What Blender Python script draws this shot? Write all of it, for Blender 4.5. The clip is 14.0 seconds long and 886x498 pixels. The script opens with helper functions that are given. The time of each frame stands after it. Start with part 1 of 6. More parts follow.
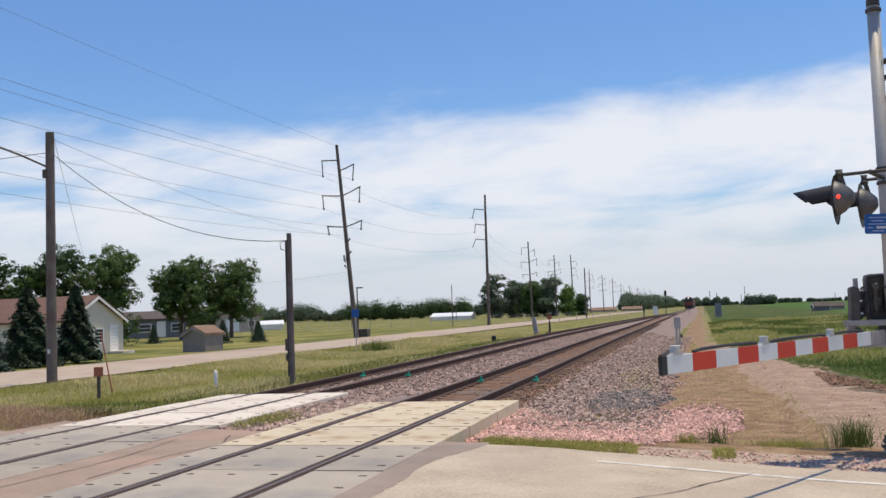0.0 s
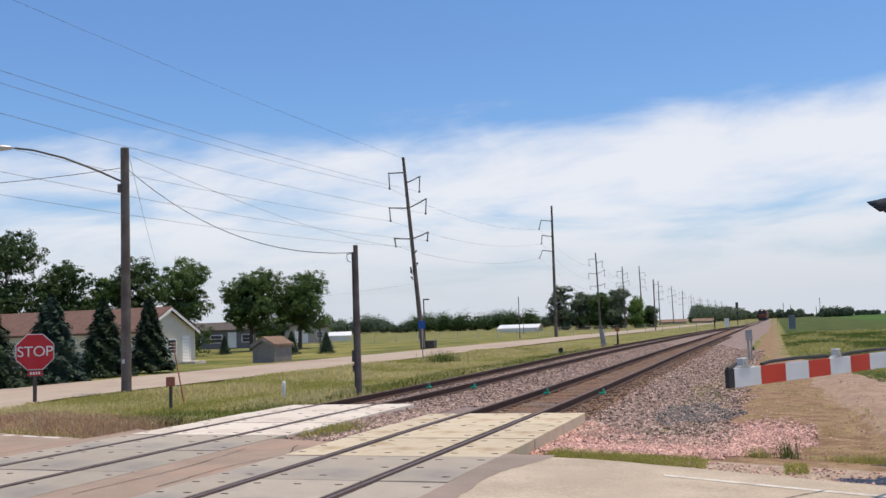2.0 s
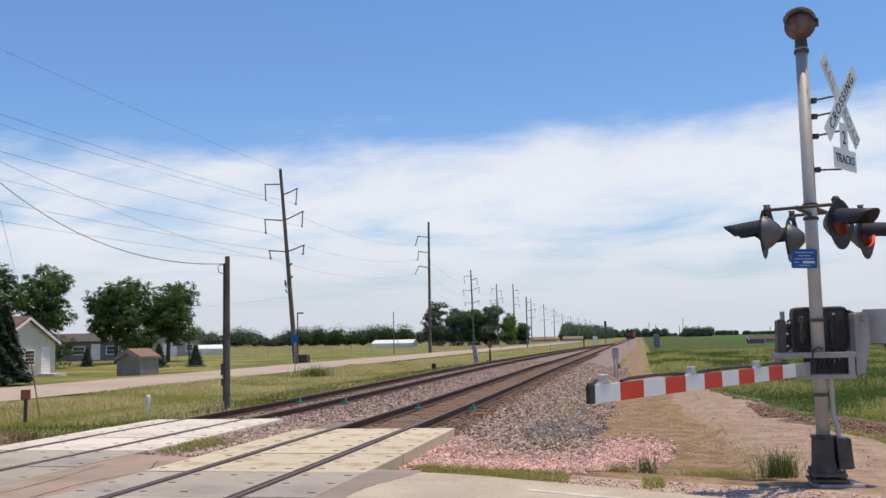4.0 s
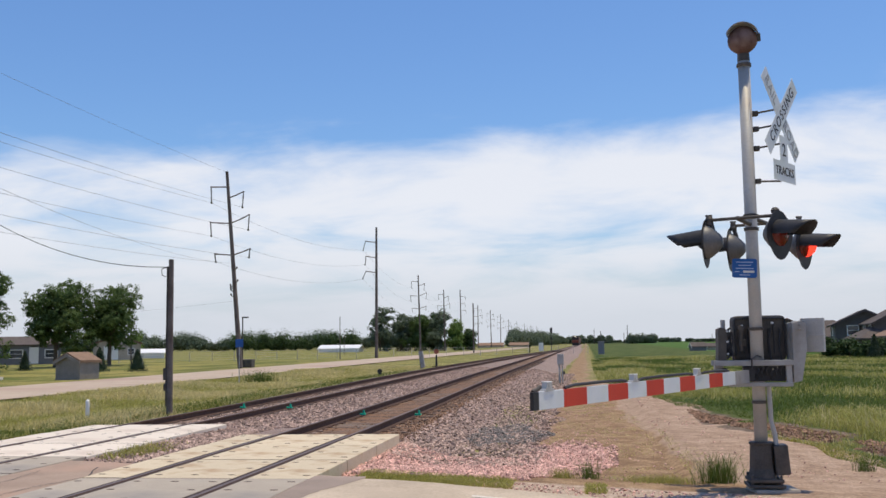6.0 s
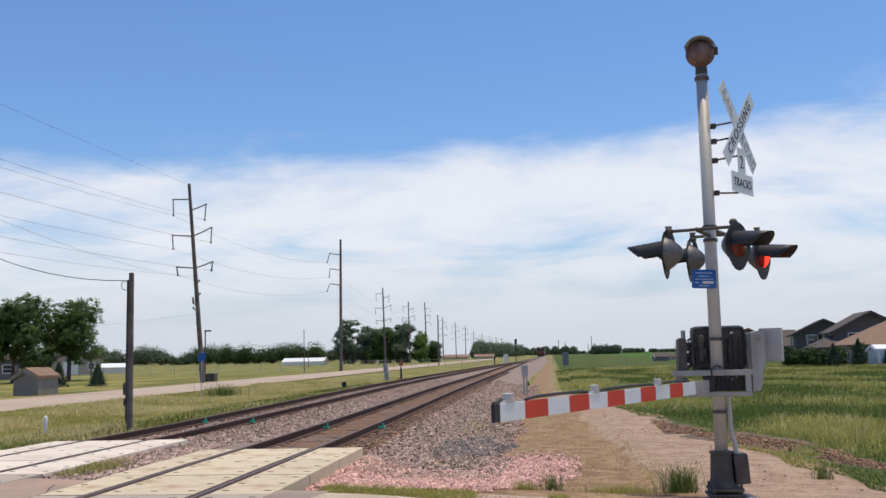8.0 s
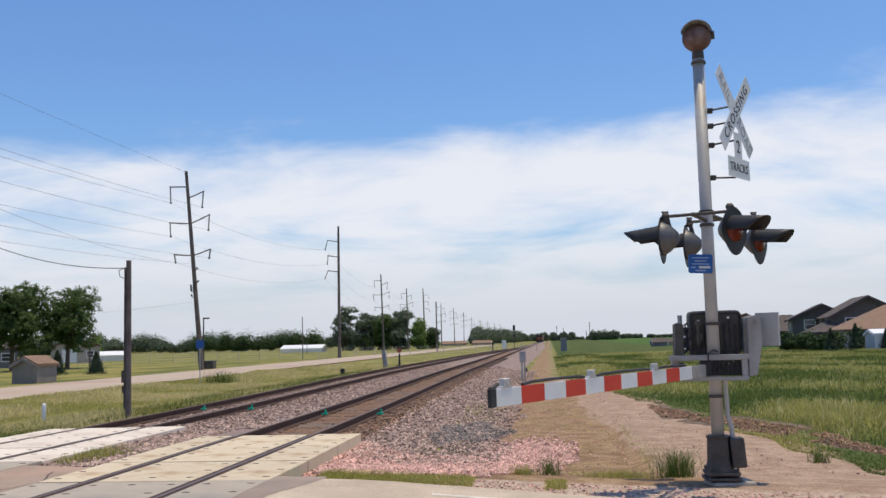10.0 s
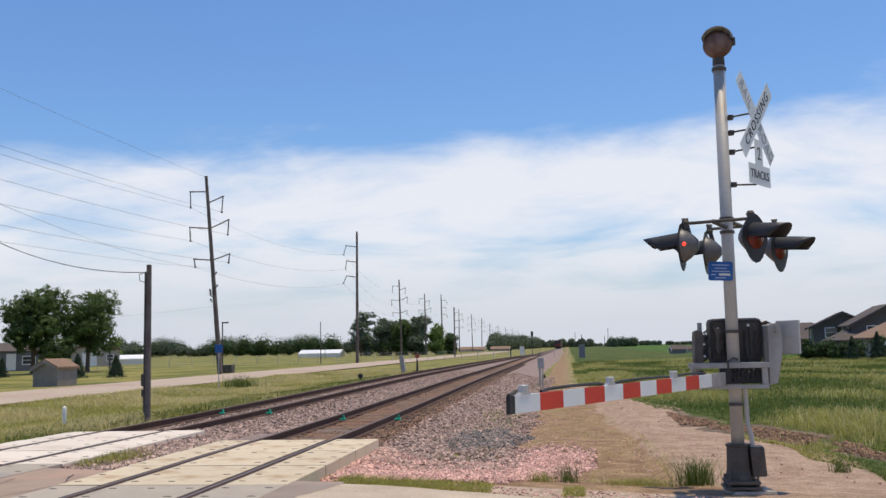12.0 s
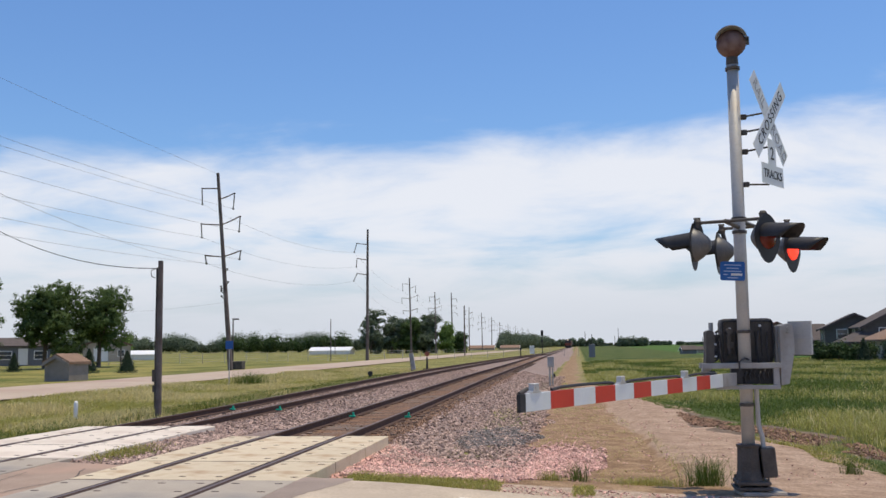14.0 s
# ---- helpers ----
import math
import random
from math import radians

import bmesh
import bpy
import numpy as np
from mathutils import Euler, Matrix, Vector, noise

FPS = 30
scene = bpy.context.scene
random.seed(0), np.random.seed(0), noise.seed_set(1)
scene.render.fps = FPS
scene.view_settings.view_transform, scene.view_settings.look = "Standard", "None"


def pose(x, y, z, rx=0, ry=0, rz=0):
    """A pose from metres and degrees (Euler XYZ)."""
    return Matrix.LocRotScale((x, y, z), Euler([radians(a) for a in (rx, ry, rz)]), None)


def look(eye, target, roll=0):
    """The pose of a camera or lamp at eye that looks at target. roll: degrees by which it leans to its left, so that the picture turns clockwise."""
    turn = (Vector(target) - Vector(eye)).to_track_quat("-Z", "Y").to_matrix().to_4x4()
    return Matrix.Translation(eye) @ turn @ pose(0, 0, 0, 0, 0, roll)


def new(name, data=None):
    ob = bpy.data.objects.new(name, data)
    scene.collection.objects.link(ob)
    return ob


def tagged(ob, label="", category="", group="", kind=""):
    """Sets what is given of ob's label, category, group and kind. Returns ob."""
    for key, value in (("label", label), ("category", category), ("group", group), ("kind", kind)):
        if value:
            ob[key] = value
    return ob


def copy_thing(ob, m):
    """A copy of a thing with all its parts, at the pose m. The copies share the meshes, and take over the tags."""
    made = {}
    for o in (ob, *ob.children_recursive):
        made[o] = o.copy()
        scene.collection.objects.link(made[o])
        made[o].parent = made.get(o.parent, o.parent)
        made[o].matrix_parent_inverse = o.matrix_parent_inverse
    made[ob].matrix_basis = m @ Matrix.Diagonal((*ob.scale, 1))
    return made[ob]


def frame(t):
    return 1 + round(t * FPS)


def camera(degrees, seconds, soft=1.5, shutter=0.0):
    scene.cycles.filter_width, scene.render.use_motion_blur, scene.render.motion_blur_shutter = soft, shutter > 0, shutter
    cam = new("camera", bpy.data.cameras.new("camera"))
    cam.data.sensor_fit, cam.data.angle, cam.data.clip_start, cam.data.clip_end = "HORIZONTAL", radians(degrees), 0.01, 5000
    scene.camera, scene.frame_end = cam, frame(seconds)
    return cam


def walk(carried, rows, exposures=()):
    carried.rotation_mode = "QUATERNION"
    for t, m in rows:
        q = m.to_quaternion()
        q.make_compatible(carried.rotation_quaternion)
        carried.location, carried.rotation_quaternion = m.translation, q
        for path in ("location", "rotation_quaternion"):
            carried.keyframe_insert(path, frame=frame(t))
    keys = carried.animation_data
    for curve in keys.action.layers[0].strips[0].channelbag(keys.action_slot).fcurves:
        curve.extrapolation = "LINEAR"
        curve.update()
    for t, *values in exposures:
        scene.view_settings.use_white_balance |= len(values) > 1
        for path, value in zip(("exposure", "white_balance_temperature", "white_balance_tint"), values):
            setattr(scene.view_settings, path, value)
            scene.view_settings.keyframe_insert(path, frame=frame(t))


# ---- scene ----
# camera
PATH = [
    (0.0, -0.094, -0.018, 1.707, 14.86, 3.84, -2.08),
    (0.5, -0.119, -0.005, 1.708, 19.98, 4.68, -1.84),
    (1.0, -0.102, 0.005, 1.704, 20.23, 5.52, -1.40),
    (1.5, -0.074, 0.003, 1.699, 20.50, 5.16, -1.44),
    (2.0, -0.056, -0.012, 1.702, 18.80, 4.67, -1.96),
    (2.5, -0.041, -0.006, 1.697, 17.10, 4.76, -1.39),
    (3.0, -0.023, -0.010, 1.703, 14.48, 5.15, -1.50),
    (3.5, -0.008, 0.006, 1.699, 12.88, 5.40, -1.56),
    (4.0, -0.002, -0.004, 1.695, 11.46, 5.36, -1.19),
    (6.3, 0.012, -0.016, 1.704, 8.28, 5.77, -0.84),
    (6.5, 0.014, -0.018, 1.705, 8.57, 5.96, -0.84),
    (7.0, 0.025, -0.003, 1.704, 8.72, 6.17, -0.92),
    (7.5, 0.032, 0.014, 1.705, 7.83, 6.39, -1.00),
    (8.0, 0.042, -0.001, 1.704, 6.22, 6.30, -1.28),
    (8.2, 0.043, 0.000, 1.704, 6.39, 6.44, -1.28),
    (10.5, 0.061, 0.008, 1.695, 6.05, 5.25, -1.53),
    (11.0, 0.060, 0.003, 1.697, 6.06, 5.16, -1.39),
    (11.5, 0.061, 0.001, 1.693, 6.40, 5.44, -0.98),
    (12.0, 0.052, 0.000, 1.700, 7.20, 5.86, -1.16),
    (12.5, 0.043, 0.006, 1.693, 8.19, 5.95, -0.82),
    (13.0, 0.047, 0.026, 1.697, 7.35, 5.59, -0.61),
    (13.5, 0.045, 0.019, 1.703, 7.02, 5.75, -0.63),
    (14.0, 0.043, -0.004, 1.694, 7.83, 5.77, -0.68),
]
cam = camera(49.27, 14.0, soft=1.5)
walk(cam, [(t, pose(x, y, z, 90 + pitch, 0, yaw) @ pose(0, 0, 0, 0, 0, roll)) for t, x, y, z, yaw, pitch, roll in PATH],
     exposures=[(0.0, -0.13), (14.0, -0.13)])

# ---- light ----
SUN_TO = Vector((0.172, 0.095, 0.98)).normalized()
sun = new("sun", bpy.data.lights.new("sun", "SUN"))
sun.data.energy, sun.data.angle, sun.data.color = 4.0, radians(0.55), (1.0, 0.86, 0.62)
sun.matrix_world = look((0, 0, 60), Vector((0, 0, 60)) - SUN_TO)

world = bpy.data.worlds.new("world")
scene.world = world
world.use_nodes = True


def sky_world():
    nt = world.node_tree
    N, L = nt.nodes, nt.links
    N.clear()
    out, bg = N.new("ShaderNodeOutputWorld"), N.new("ShaderNodeBackground")
    sky = N.new("ShaderNodeTexSky")
    sky.sky_type, sky.sun_disc = "NISHITA", False
    sky.sun_elevation = math.asin(SUN_TO.z)
    sky.sun_rotation = math.atan2(SUN_TO.x, SUN_TO.y)
    sky.air_density, sky.dust_density, sky.ozone_density = 1.2, 0.6, 1.6
    tc, sep = N.new("ShaderNodeTexCoord"), N.new("ShaderNodeSeparateXYZ")
    L.new(tc.outputs["Generated"], sep.inputs[0])
    # thin cloud sheet: direction projected on a flat layer
    plus = N.new("ShaderNodeMath"); plus.operation = "ADD"; plus.inputs[1].default_value = 0.20
    mx = N.new("ShaderNodeMath"); mx.operation = "MAXIMUM"; mx.inputs[1].default_value = 0.0
    L.new(sep.outputs["Z"], mx.inputs[0]); L.new(mx.outputs[0], plus.inputs[0])
    dx = N.new("ShaderNodeMath"); dx.operation = "DIVIDE"
    dy = N.new("ShaderNodeMath"); dy.operation = "DIVIDE"
    L.new(sep.outputs["X"], dx.inputs[0]); L.new(plus.outputs[0], dx.inputs[1])
    L.new(sep.outputs["Y"], dy.inputs[0]); L.new(plus.outputs[0], dy.inputs[1])
    flat = N.new("ShaderNodeCombineXYZ")
    L.new(dx.outputs[0], flat.inputs[0]); L.new(dy.outputs[0], flat.inputs[1])
    mp = N.new("ShaderNodeMapping")
    mp.inputs["Scale"].default_value = (0.62, 0.80, 1.0)
    mp.inputs["Location"].default_value = CLOUD_AT
    mp.inputs["Rotation"].default_value = (0, 0, radians(8))
    L.new(flat.outputs[0], mp.inputs[0])
    n1 = N.new("ShaderNodeTexNoise")
    n1.inputs["Scale"].default_value, n1.inputs["Detail"].default_value = 2.5, 9.0
    n1.inputs["Roughness"].default_value, n1.inputs["Distortion"].default_value = 0.55, 0.35
    L.new(mp.outputs[0], n1.inputs["Vector"])
    # the bank of cloud lies low over the horizon and thins out above
    low = N.new("ShaderNodeMapRange"); low.interpolation_type = "SMOOTHSTEP"
    low.inputs["From Min"].default_value, low.inputs["From Max"].default_value = 0.31, 0.17
    low.inputs["To Min"].default_value, low.inputs["To Max"].default_value = -0.42, 0.225
    slope = N.new("ShaderNodeMath"); slope.operation = "MULTIPLY_ADD"; slope.inputs[1].default_value = -0.05
    L.new(sep.outputs["X"], slope.inputs[0]); L.new(sep.outputs["Z"], slope.inputs[2])
    L.new(slope.outputs[0], low.inputs["Value"])
    tot = N.new("ShaderNodeMath"); tot.operation = "ADD"
    L.new(n1.outputs["Fac"], tot.inputs[0]); L.new(low.outputs[0], tot.inputs[1])
    cov = N.new("ShaderNodeMapRange"); cov.interpolation_type = "SMOOTHSTEP"
    cov.inputs["From Min"].default_value, cov.inputs["From Max"].default_value = 0.44, 0.82
    cov.inputs["To Max"].default_value = 0.93
    L.new(tot.outputs[0], cov.inputs["Value"])
    tint = N.new("ShaderNodeMix"); tint.data_type, tint.blend_type = "RGBA", "MULTIPLY"
    tint.inputs[0].default_value = 1.0
    L.new(sky.outputs[0], tint.inputs[6]); tint.inputs[7].default_value = SKY_TINT
    mix = N.new("ShaderNodeMix"); mix.data_type = "RGBA"
    L.new(cov.outputs[0], mix.inputs[0]); L.new(tint.outputs[2], mix.inputs[6])
    mix.inputs[7].default_value = CLOUD
    haze = N.new("ShaderNodeMapRange"); haze.interpolation_type = "SMOOTHSTEP"
    haze.inputs["From Min"].default_value, haze.inputs["From Max"].default_value = 0.13, 0.0
    L.new(sep.outputs["Z"], haze.inputs["Value"])
    hz = N.new("ShaderNodeMix"); hz.data_type = "RGBA"
    L.new(haze.outputs[0], hz.inputs[0]); L.new(mix.outputs[2], hz.inputs[6]); hz.inputs[7].default_value = HAZE
    L.new(hz.outputs[2], bg.inputs["Color"])
    bg.inputs["Strength"].default_value = 0.12
    L.new(bg.outputs[0], out.inputs[0])


CLOUD_AT = (3.1, 1.7, 0.0)
SKY_TINT = (0.69, 0.92, 1.25, 1)
CLOUD = (7.7, 7.85, 8.35, 1)
HAZE = (5.9, 6.25, 6.9, 1)
sky_world()


# ---- materials ----
def mat(name, a, b, scale=8.0, rough=0.8, metal=0.0, bump=0.2, fine=60.0, spec=0.3, stain=None, stain_scale=0.6, island=0.0,
        objrand=0.0, depth=0.01):
    """Two-tone procedural surface: broad mottling, fine grain with relief, and optional stains."""
    m = bpy.data.materials.new(name)
    m.use_nodes = True
    nt = m.node_tree
    N, L = nt.nodes, nt.links
    bs = N["Principled BSDF"]
    tc = N.new("ShaderNodeTexCoord")
    n1, n2 = N.new("ShaderNodeTexNoise"), N.new("ShaderNodeTexNoise")
    for n, s, d in ((n1, scale, 4.0), (n2, fine, 5.0)):
        n.inputs["Scale"].default_value, n.inputs["Detail"].default_value = s, d
        L.new(tc.outputs["Object"], n.inputs["Vector"])
    mixf = N.new("ShaderNodeMath"); mixf.operation = "MULTIPLY_ADD"; mixf.inputs[1].default_value = 0.45
    r1 = N.new("ShaderNodeMapRange"); r1.inputs["From Min"].default_value, r1.inputs["From Max"].default_value = 0.3, 0.7
    r1.inputs["To Max"].default_value = 0.6
    L.new(n1.outputs["Fac"], r1.inputs["Value"])
    r2 = N.new("ShaderNodeMapRange"); r2.inputs["From Min"].default_value, r2.inputs["From Max"].default_value = 0.34, 0.66
    L.new(n2.outputs["Fac"], r2.inputs["Value"])
    L.new(r2.outputs[0], mixf.inputs[0]); L.new(r1.outputs[0], mixf.inputs[2])
    mx = N.new("ShaderNodeMix"); mx.data_type = "RGBA"
    L.new(mixf.outputs[0], mx.inputs[0]); mx.inputs[6].default_value, mx.inputs[7].default_value = (*a, 1), (*b, 1)
    col = mx.outputs[2]
    if stain:
        n3 = N.new("ShaderNodeTexNoise"); n3.inputs["Scale"].default_value, n3.inputs["Detail"].default_value = stain_scale, 6.0
        L.new(tc.outputs["Object"], n3.inputs["Vector"])
        r3 = N.new("ShaderNodeMapRange"); r3.inputs["From Min"].default_value, r3.inputs["From Max"].default_value = 0.48, 0.68
        L.new(n3.outputs["Fac"], r3.inputs["Value"])
        m3 = N.new("ShaderNodeMix"); m3.data_type = "RGBA"
        L.new(r3.outputs[0], m3.inputs[0]); L.new(col, m3.inputs[6]); m3.inputs[7].default_value = (*stain, 1)
        col = m3.outputs[2]
    if island or objrand:
        src = N.new("ShaderNodeNewGeometry").outputs["Random Per Island"] if island else N.new("ShaderNodeObjectInfo").outputs["Random"]
        k = island or objrand
        rr = N.new("ShaderNodeMapRange"); rr.inputs["To Min"].default_value, rr.inputs["To Max"].default_value = 1 - k, 1 + k
        L.new(src, rr.inputs["Value"])
        hs = N.new("ShaderNodeHueSaturation"); L.new(rr.outputs[0], hs.inputs["Value"]); L.new(col, hs.inputs["Color"])
        col = hs.outputs[0]
    L.new(col, bs.inputs["Base Color"])
    bs.inputs["Roughness"].default_value, bs.inputs["Metallic"].default_value = rough, metal
    bs.inputs["Specular IOR Level"].default_value = spec
    if bump:
        bp = N.new("ShaderNodeBump"); bp.inputs["Strength"].default_value, bp.inputs["Distance"].default_value = bump, depth
        L.new(n2.outputs["Fac"], bp.inputs["Height"]); L.new(bp.outputs[0], bs.inputs["Normal"])
    return m


def leaf_mat(name, a, b, island=0.35, trans=0.25):
    m = mat(name, a, b, 0.35, 0.65, 0, 0, 3.0, 0.25, island=island)
    nt = m.node_tree
    bs = nt.nodes["Principled BSDF"]
    tr = nt.nodes.new("ShaderNodeBsdfTranslucent")
    add = nt.nodes.new("ShaderNodeMixShader"); add.inputs[0].default_value = trans
    nt.links.new(bs.inputs["Base Color"].links[0].from_socket, tr.inputs[0])
    nt.links.new(bs.outputs[0], add.inputs[1]); nt.links.new(tr.outputs[0], add.inputs[2])
    nt.links.new(add.outputs[0], nt.nodes["Material Output"].inputs[0])
    return m


def glow_mat(name, col, strength):
    m = mat(name, col, col, 5, 0.4, 0, 0)
    bs = m.node_tree.nodes["Principled BSDF"]
    bs.inputs["Emission Color"].default_value, bs.inputs["Emission Strength"].default_value = (*col, 1), strength
    return m


M = dict(
    concrete=mat("road_concrete", (0.34, 0.275, 0.205), (0.58, 0.48, 0.37), 1.2, 0.9, bump=0.5, fine=26, stain=(0.44, 0.36, 0.28), stain_scale=0.5),
    asphalt=mat("asphalt", (0.27, 0.195, 0.15), (0.40, 0.305, 0.24), 1.4, 0.92, bump=0.6, fine=45, stain=(0.40, 0.275, 0.21), stain_scale=0.6),
    patch=mat("asphalt_patch", (0.24, 0.19, 0.16), (0.32, 0.255, 0.215), 1.5, 0.92, bump=0.5, fine=60, stain=(0.36, 0.28, 0.235), stain_scale=0.7),
    street=mat("street_gravel", (0.38, 0.30, 0.235), (0.50, 0.405, 0.32), 0.7, 0.95, bump=0.4, fine=40, stain=(0.40, 0.29, 0.235), stain_scale=0.15),
    panel=mat("crossing_concrete", (0.52, 0.435, 0.305), (0.67, 0.575, 0.43), 1.6, 0.85, bump=0.4, fine=45, stain=(0.40, 0.28, 0.17), stain_scale=1.7, objrand=0.07),
    panel_pale=mat("pale_concrete", (0.64, 0.565, 0.48), (0.77, 0.69, 0.60), 1.1, 0.85, bump=0.3, fine=45, stain=(0.58, 0.49, 0.41), stain_scale=0.9, objrand=0.05),
    panel_worn=mat("worn_panel", (0.33, 0.285, 0.235), (0.47, 0.41, 0.335), 1.3, 0.85, bump=0.3, fine=45, stain=(0.28, 0.255, 0.23), stain_scale=0.8, objrand=0.08),
    rubber=mat("rubber_seal", (0.052, 0.038, 0.035), (0.10, 0.072, 0.066), 6, 0.92, bump=0.2, spec=0.1),
    rail=mat("rail_rust", (0.065, 0.037, 0.028), (0.125, 0.073, 0.055), 7, 0.85, 0.1, bump=0.25),
    railtop=mat("rail_head", (0.11, 0.09, 0.09), (0.19, 0.16, 0.155), 5, 0.6, 0.4, bump=0.05),
    tie=mat("tie_wood", (0.075, 0.05, 0.038), (0.15, 0.105, 0.08), 6, 0.9, bump=0.6, fine=40, objrand=0.3),
    ballast=mat("ballast_bed", (0.13, 0.095, 0.085), (0.40, 0.30, 0.265), 14, 0.95, bump=1.0, fine=16, depth=0.05, stain=(0.25, 0.18, 0.15), stain_scale=0.35),
    stone=mat("ballast_stone", (0.235, 0.165, 0.135), (0.51, 0.37, 0.305), 3, 0.9, bump=0.3, fine=50, island=0.55),
    stone_pink=mat("pink_stone", (0.50, 0.29, 0.24), (0.68, 0.44, 0.37), 3, 0.9, bump=0.3, fine=50, island=0.4),
    stone_rust=mat("rusty_stone", (0.18, 0.10, 0.06), (0.33, 0.205, 0.135), 3, 0.9, bump=0.3, fine=50, island=0.45),
    bed_rust=mat("rusty_bed", (0.125, 0.065, 0.038), (0.29, 0.17, 0.105), 9, 0.95, bump=1.0, fine=20, depth=0.04, stain=(0.19, 0.15, 0.125), stain_scale=0.5),
    stone_dark=mat("dark_stone", (0.125, 0.112, 0.104), (0.235, 0.205, 0.188), 3, 0.85, bump=0.3, fine=50, island=0.5),
    galv=mat("galvanised_steel", (0.36, 0.355, 0.35), (0.49, 0.485, 0.475), 5, 0.55, 0.15, bump=0.08, stain=(0.40, 0.36, 0.33), stain_scale=2.5),
    alu=mat("brushed_aluminium", (0.50, 0.50, 0.52), (0.62, 0.62, 0.64), 5, 0.45, 0.5, bump=0.05),
    dark_steel=mat("dark_grey_steel", (0.055, 0.048, 0.043), (0.105, 0.094, 0.085), 5, 0.6, 0.2, bump=0.1, stain=(0.125, 0.105, 0.088), stain_scale=3),
    grey_paint=mat("grey_paint", (0.30, 0.29, 0.28), (0.38, 0.37, 0.355), 5, 0.6, 0.1, bump=0.1, stain=(0.25, 0.23, 0.21), stain_scale=3),
    black=mat("black_paint", (0.018, 0.018, 0.02), (0.035, 0.035, 0.04), 7, 0.5, 0, bump=0.08),
    lamp_back=mat("lamp_back_grey", (0.10, 0.10, 0.105), (0.16, 0.16, 0.165), 7, 0.5, 0.3, bump=0.08),
    white=mat("white_sheeting", (0.58, 0.61, 0.63), (0.68, 0.71, 0.72), 3, 0.45, bump=0.05, stain=(0.60, 0.63, 0.60), stain_scale=2.5),
    red=mat("red_sheeting", (0.46, 0.032, 0.018), (0.57, 0.05, 0.026), 3, 0.45, bump=0.05),
    sign_red=mat("stop_red", (0.42, 0.018, 0.028), (0.50, 0.03, 0.04), 3, 0.4, bump=0.03),
    blue=mat("sign_blue", (0.018, 0.095, 0.33), (0.03, 0.125, 0.40), 3, 0.4, bump=0.03),
    letter_grey=mat("sign_grey", (0.30, 0.31, 0.32), (0.42, 0.43, 0.44), 5, 0.6, bump=0),
    letter=mat("sign_black", (0.03, 0.03, 0.032), (0.05, 0.05, 0.05), 5, 0.6, bump=0),
    pole=mat("weathered_pole", (0.115, 0.09, 0.08), (0.21, 0.175, 0.155), 3, 0.9, bump=0.6, fine=35, stain=(0.10, 0.075, 0.06), stain_scale=1.0),
    wire=mat("wire", (0.16, 0.17, 0.19), (0.22, 0.23, 0.25), 3, 0.6, 0.3, bump=0),
    cable=mat("black_cable", (0.03, 0.03, 0.035), (0.05, 0.05, 0.055), 3, 0.6, bump=0),
    brass=mat("bell_bronze", (0.10, 0.055, 0.045), (0.17, 0.095, 0.08), 6, 0.6, 0.2, bump=0.08, stain=(0.24, 0.16, 0.14), stain_scale=4),
    red_lens=mat("red_lens_glass", (0.10, 0.006, 0.004), (0.14, 0.009, 0.005), 5, 0.25, bump=0, spec=0.4),
    lit_lens=glow_mat("lit_red_lens", (1.0, 0.055, 0.03), 1.6),
    headlight=glow_mat("headlight_glow", (1.0, 0.85, 0.65), 2.0),
    green_paint=mat("teal_paint", (0.015, 0.42, 0.27), (0.03, 0.52, 0.34), 3, 0.6, bump=0),
    red_metal=mat("rusty_red_metal", (0.30, 0.09, 0.055), (0.42, 0.15, 0.10), 5, 0.7, bump=0.1),
    bark=mat("bark", (0.08, 0.06, 0.045), (0.15, 0.12, 0.095), 3, 0.95, bump=0.8, fine=20),
    leaf=leaf_mat("leaf", (0.062, 0.108, 0.030), (0.125, 0.185, 0.058), trans=0.35),
    leaf_dark=leaf_mat("leaf_dark", (0.034, 0.066, 0.020), (0.070, 0.112, 0.036), trans=0.3),
    leaf_light=leaf_mat("leaf_light", (0.10, 0.17, 0.035), (0.16, 0.24, 0.06)),
    # distance haze mixed into the leaf colour: paler and greyer than leaf
    leaf_haze=leaf_mat("leaf_haze", (0.095, 0.130, 0.080), (0.140, 0.178, 0.112), trans=0.2),
    needle=leaf_mat("spruce_needle", (0.015, 0.031, 0.014), (0.032, 0.056, 0.025), trans=0.05),
    needle_blue=leaf_mat("blue_spruce_needle", (0.024, 0.046, 0.031), (0.045, 0.075, 0.052), trans=0.05),
    grass=leaf_mat("grass_blade", (0.30, 0.29, 0.065), (0.46, 0.43, 0.14), 0.3, 0.45),
    grass_dry=leaf_mat("grass_dry", (0.50, 0.43, 0.18), (0.66, 0.57, 0.30), 0.3, 0.45),
    grass_deep=leaf_mat("grass_deep", (0.070, 0.112, 0.020), (0.145, 0.19, 0.042), 0.45, 0.45),
    weed_dead=leaf_mat("dead_weed", (0.36, 0.22, 0.14), (0.50, 0.34, 0.23), 0.3, 0.35),
    siding=mat("cream_siding", (0.60, 0.55, 0.45), (0.69, 0.64, 0.535), 2, 0.7, bump=0.1),
    roof_brown=mat("brown_shingle", (0.13, 0.072, 0.055), (0.20, 0.12, 0.095), 2, 0.9, bump=0.5, fine=12),
    roof_grey=mat("grey_brown_shingle", (0.085, 0.068, 0.062), (0.135, 0.112, 0.102), 2, 0.9, bump=0.5, fine=12),
    roof_tan=mat("tan_shingle", (0.21, 0.135, 0.092), (0.28, 0.185, 0.13), 2, 0.9, bump=0.5, fine=12),
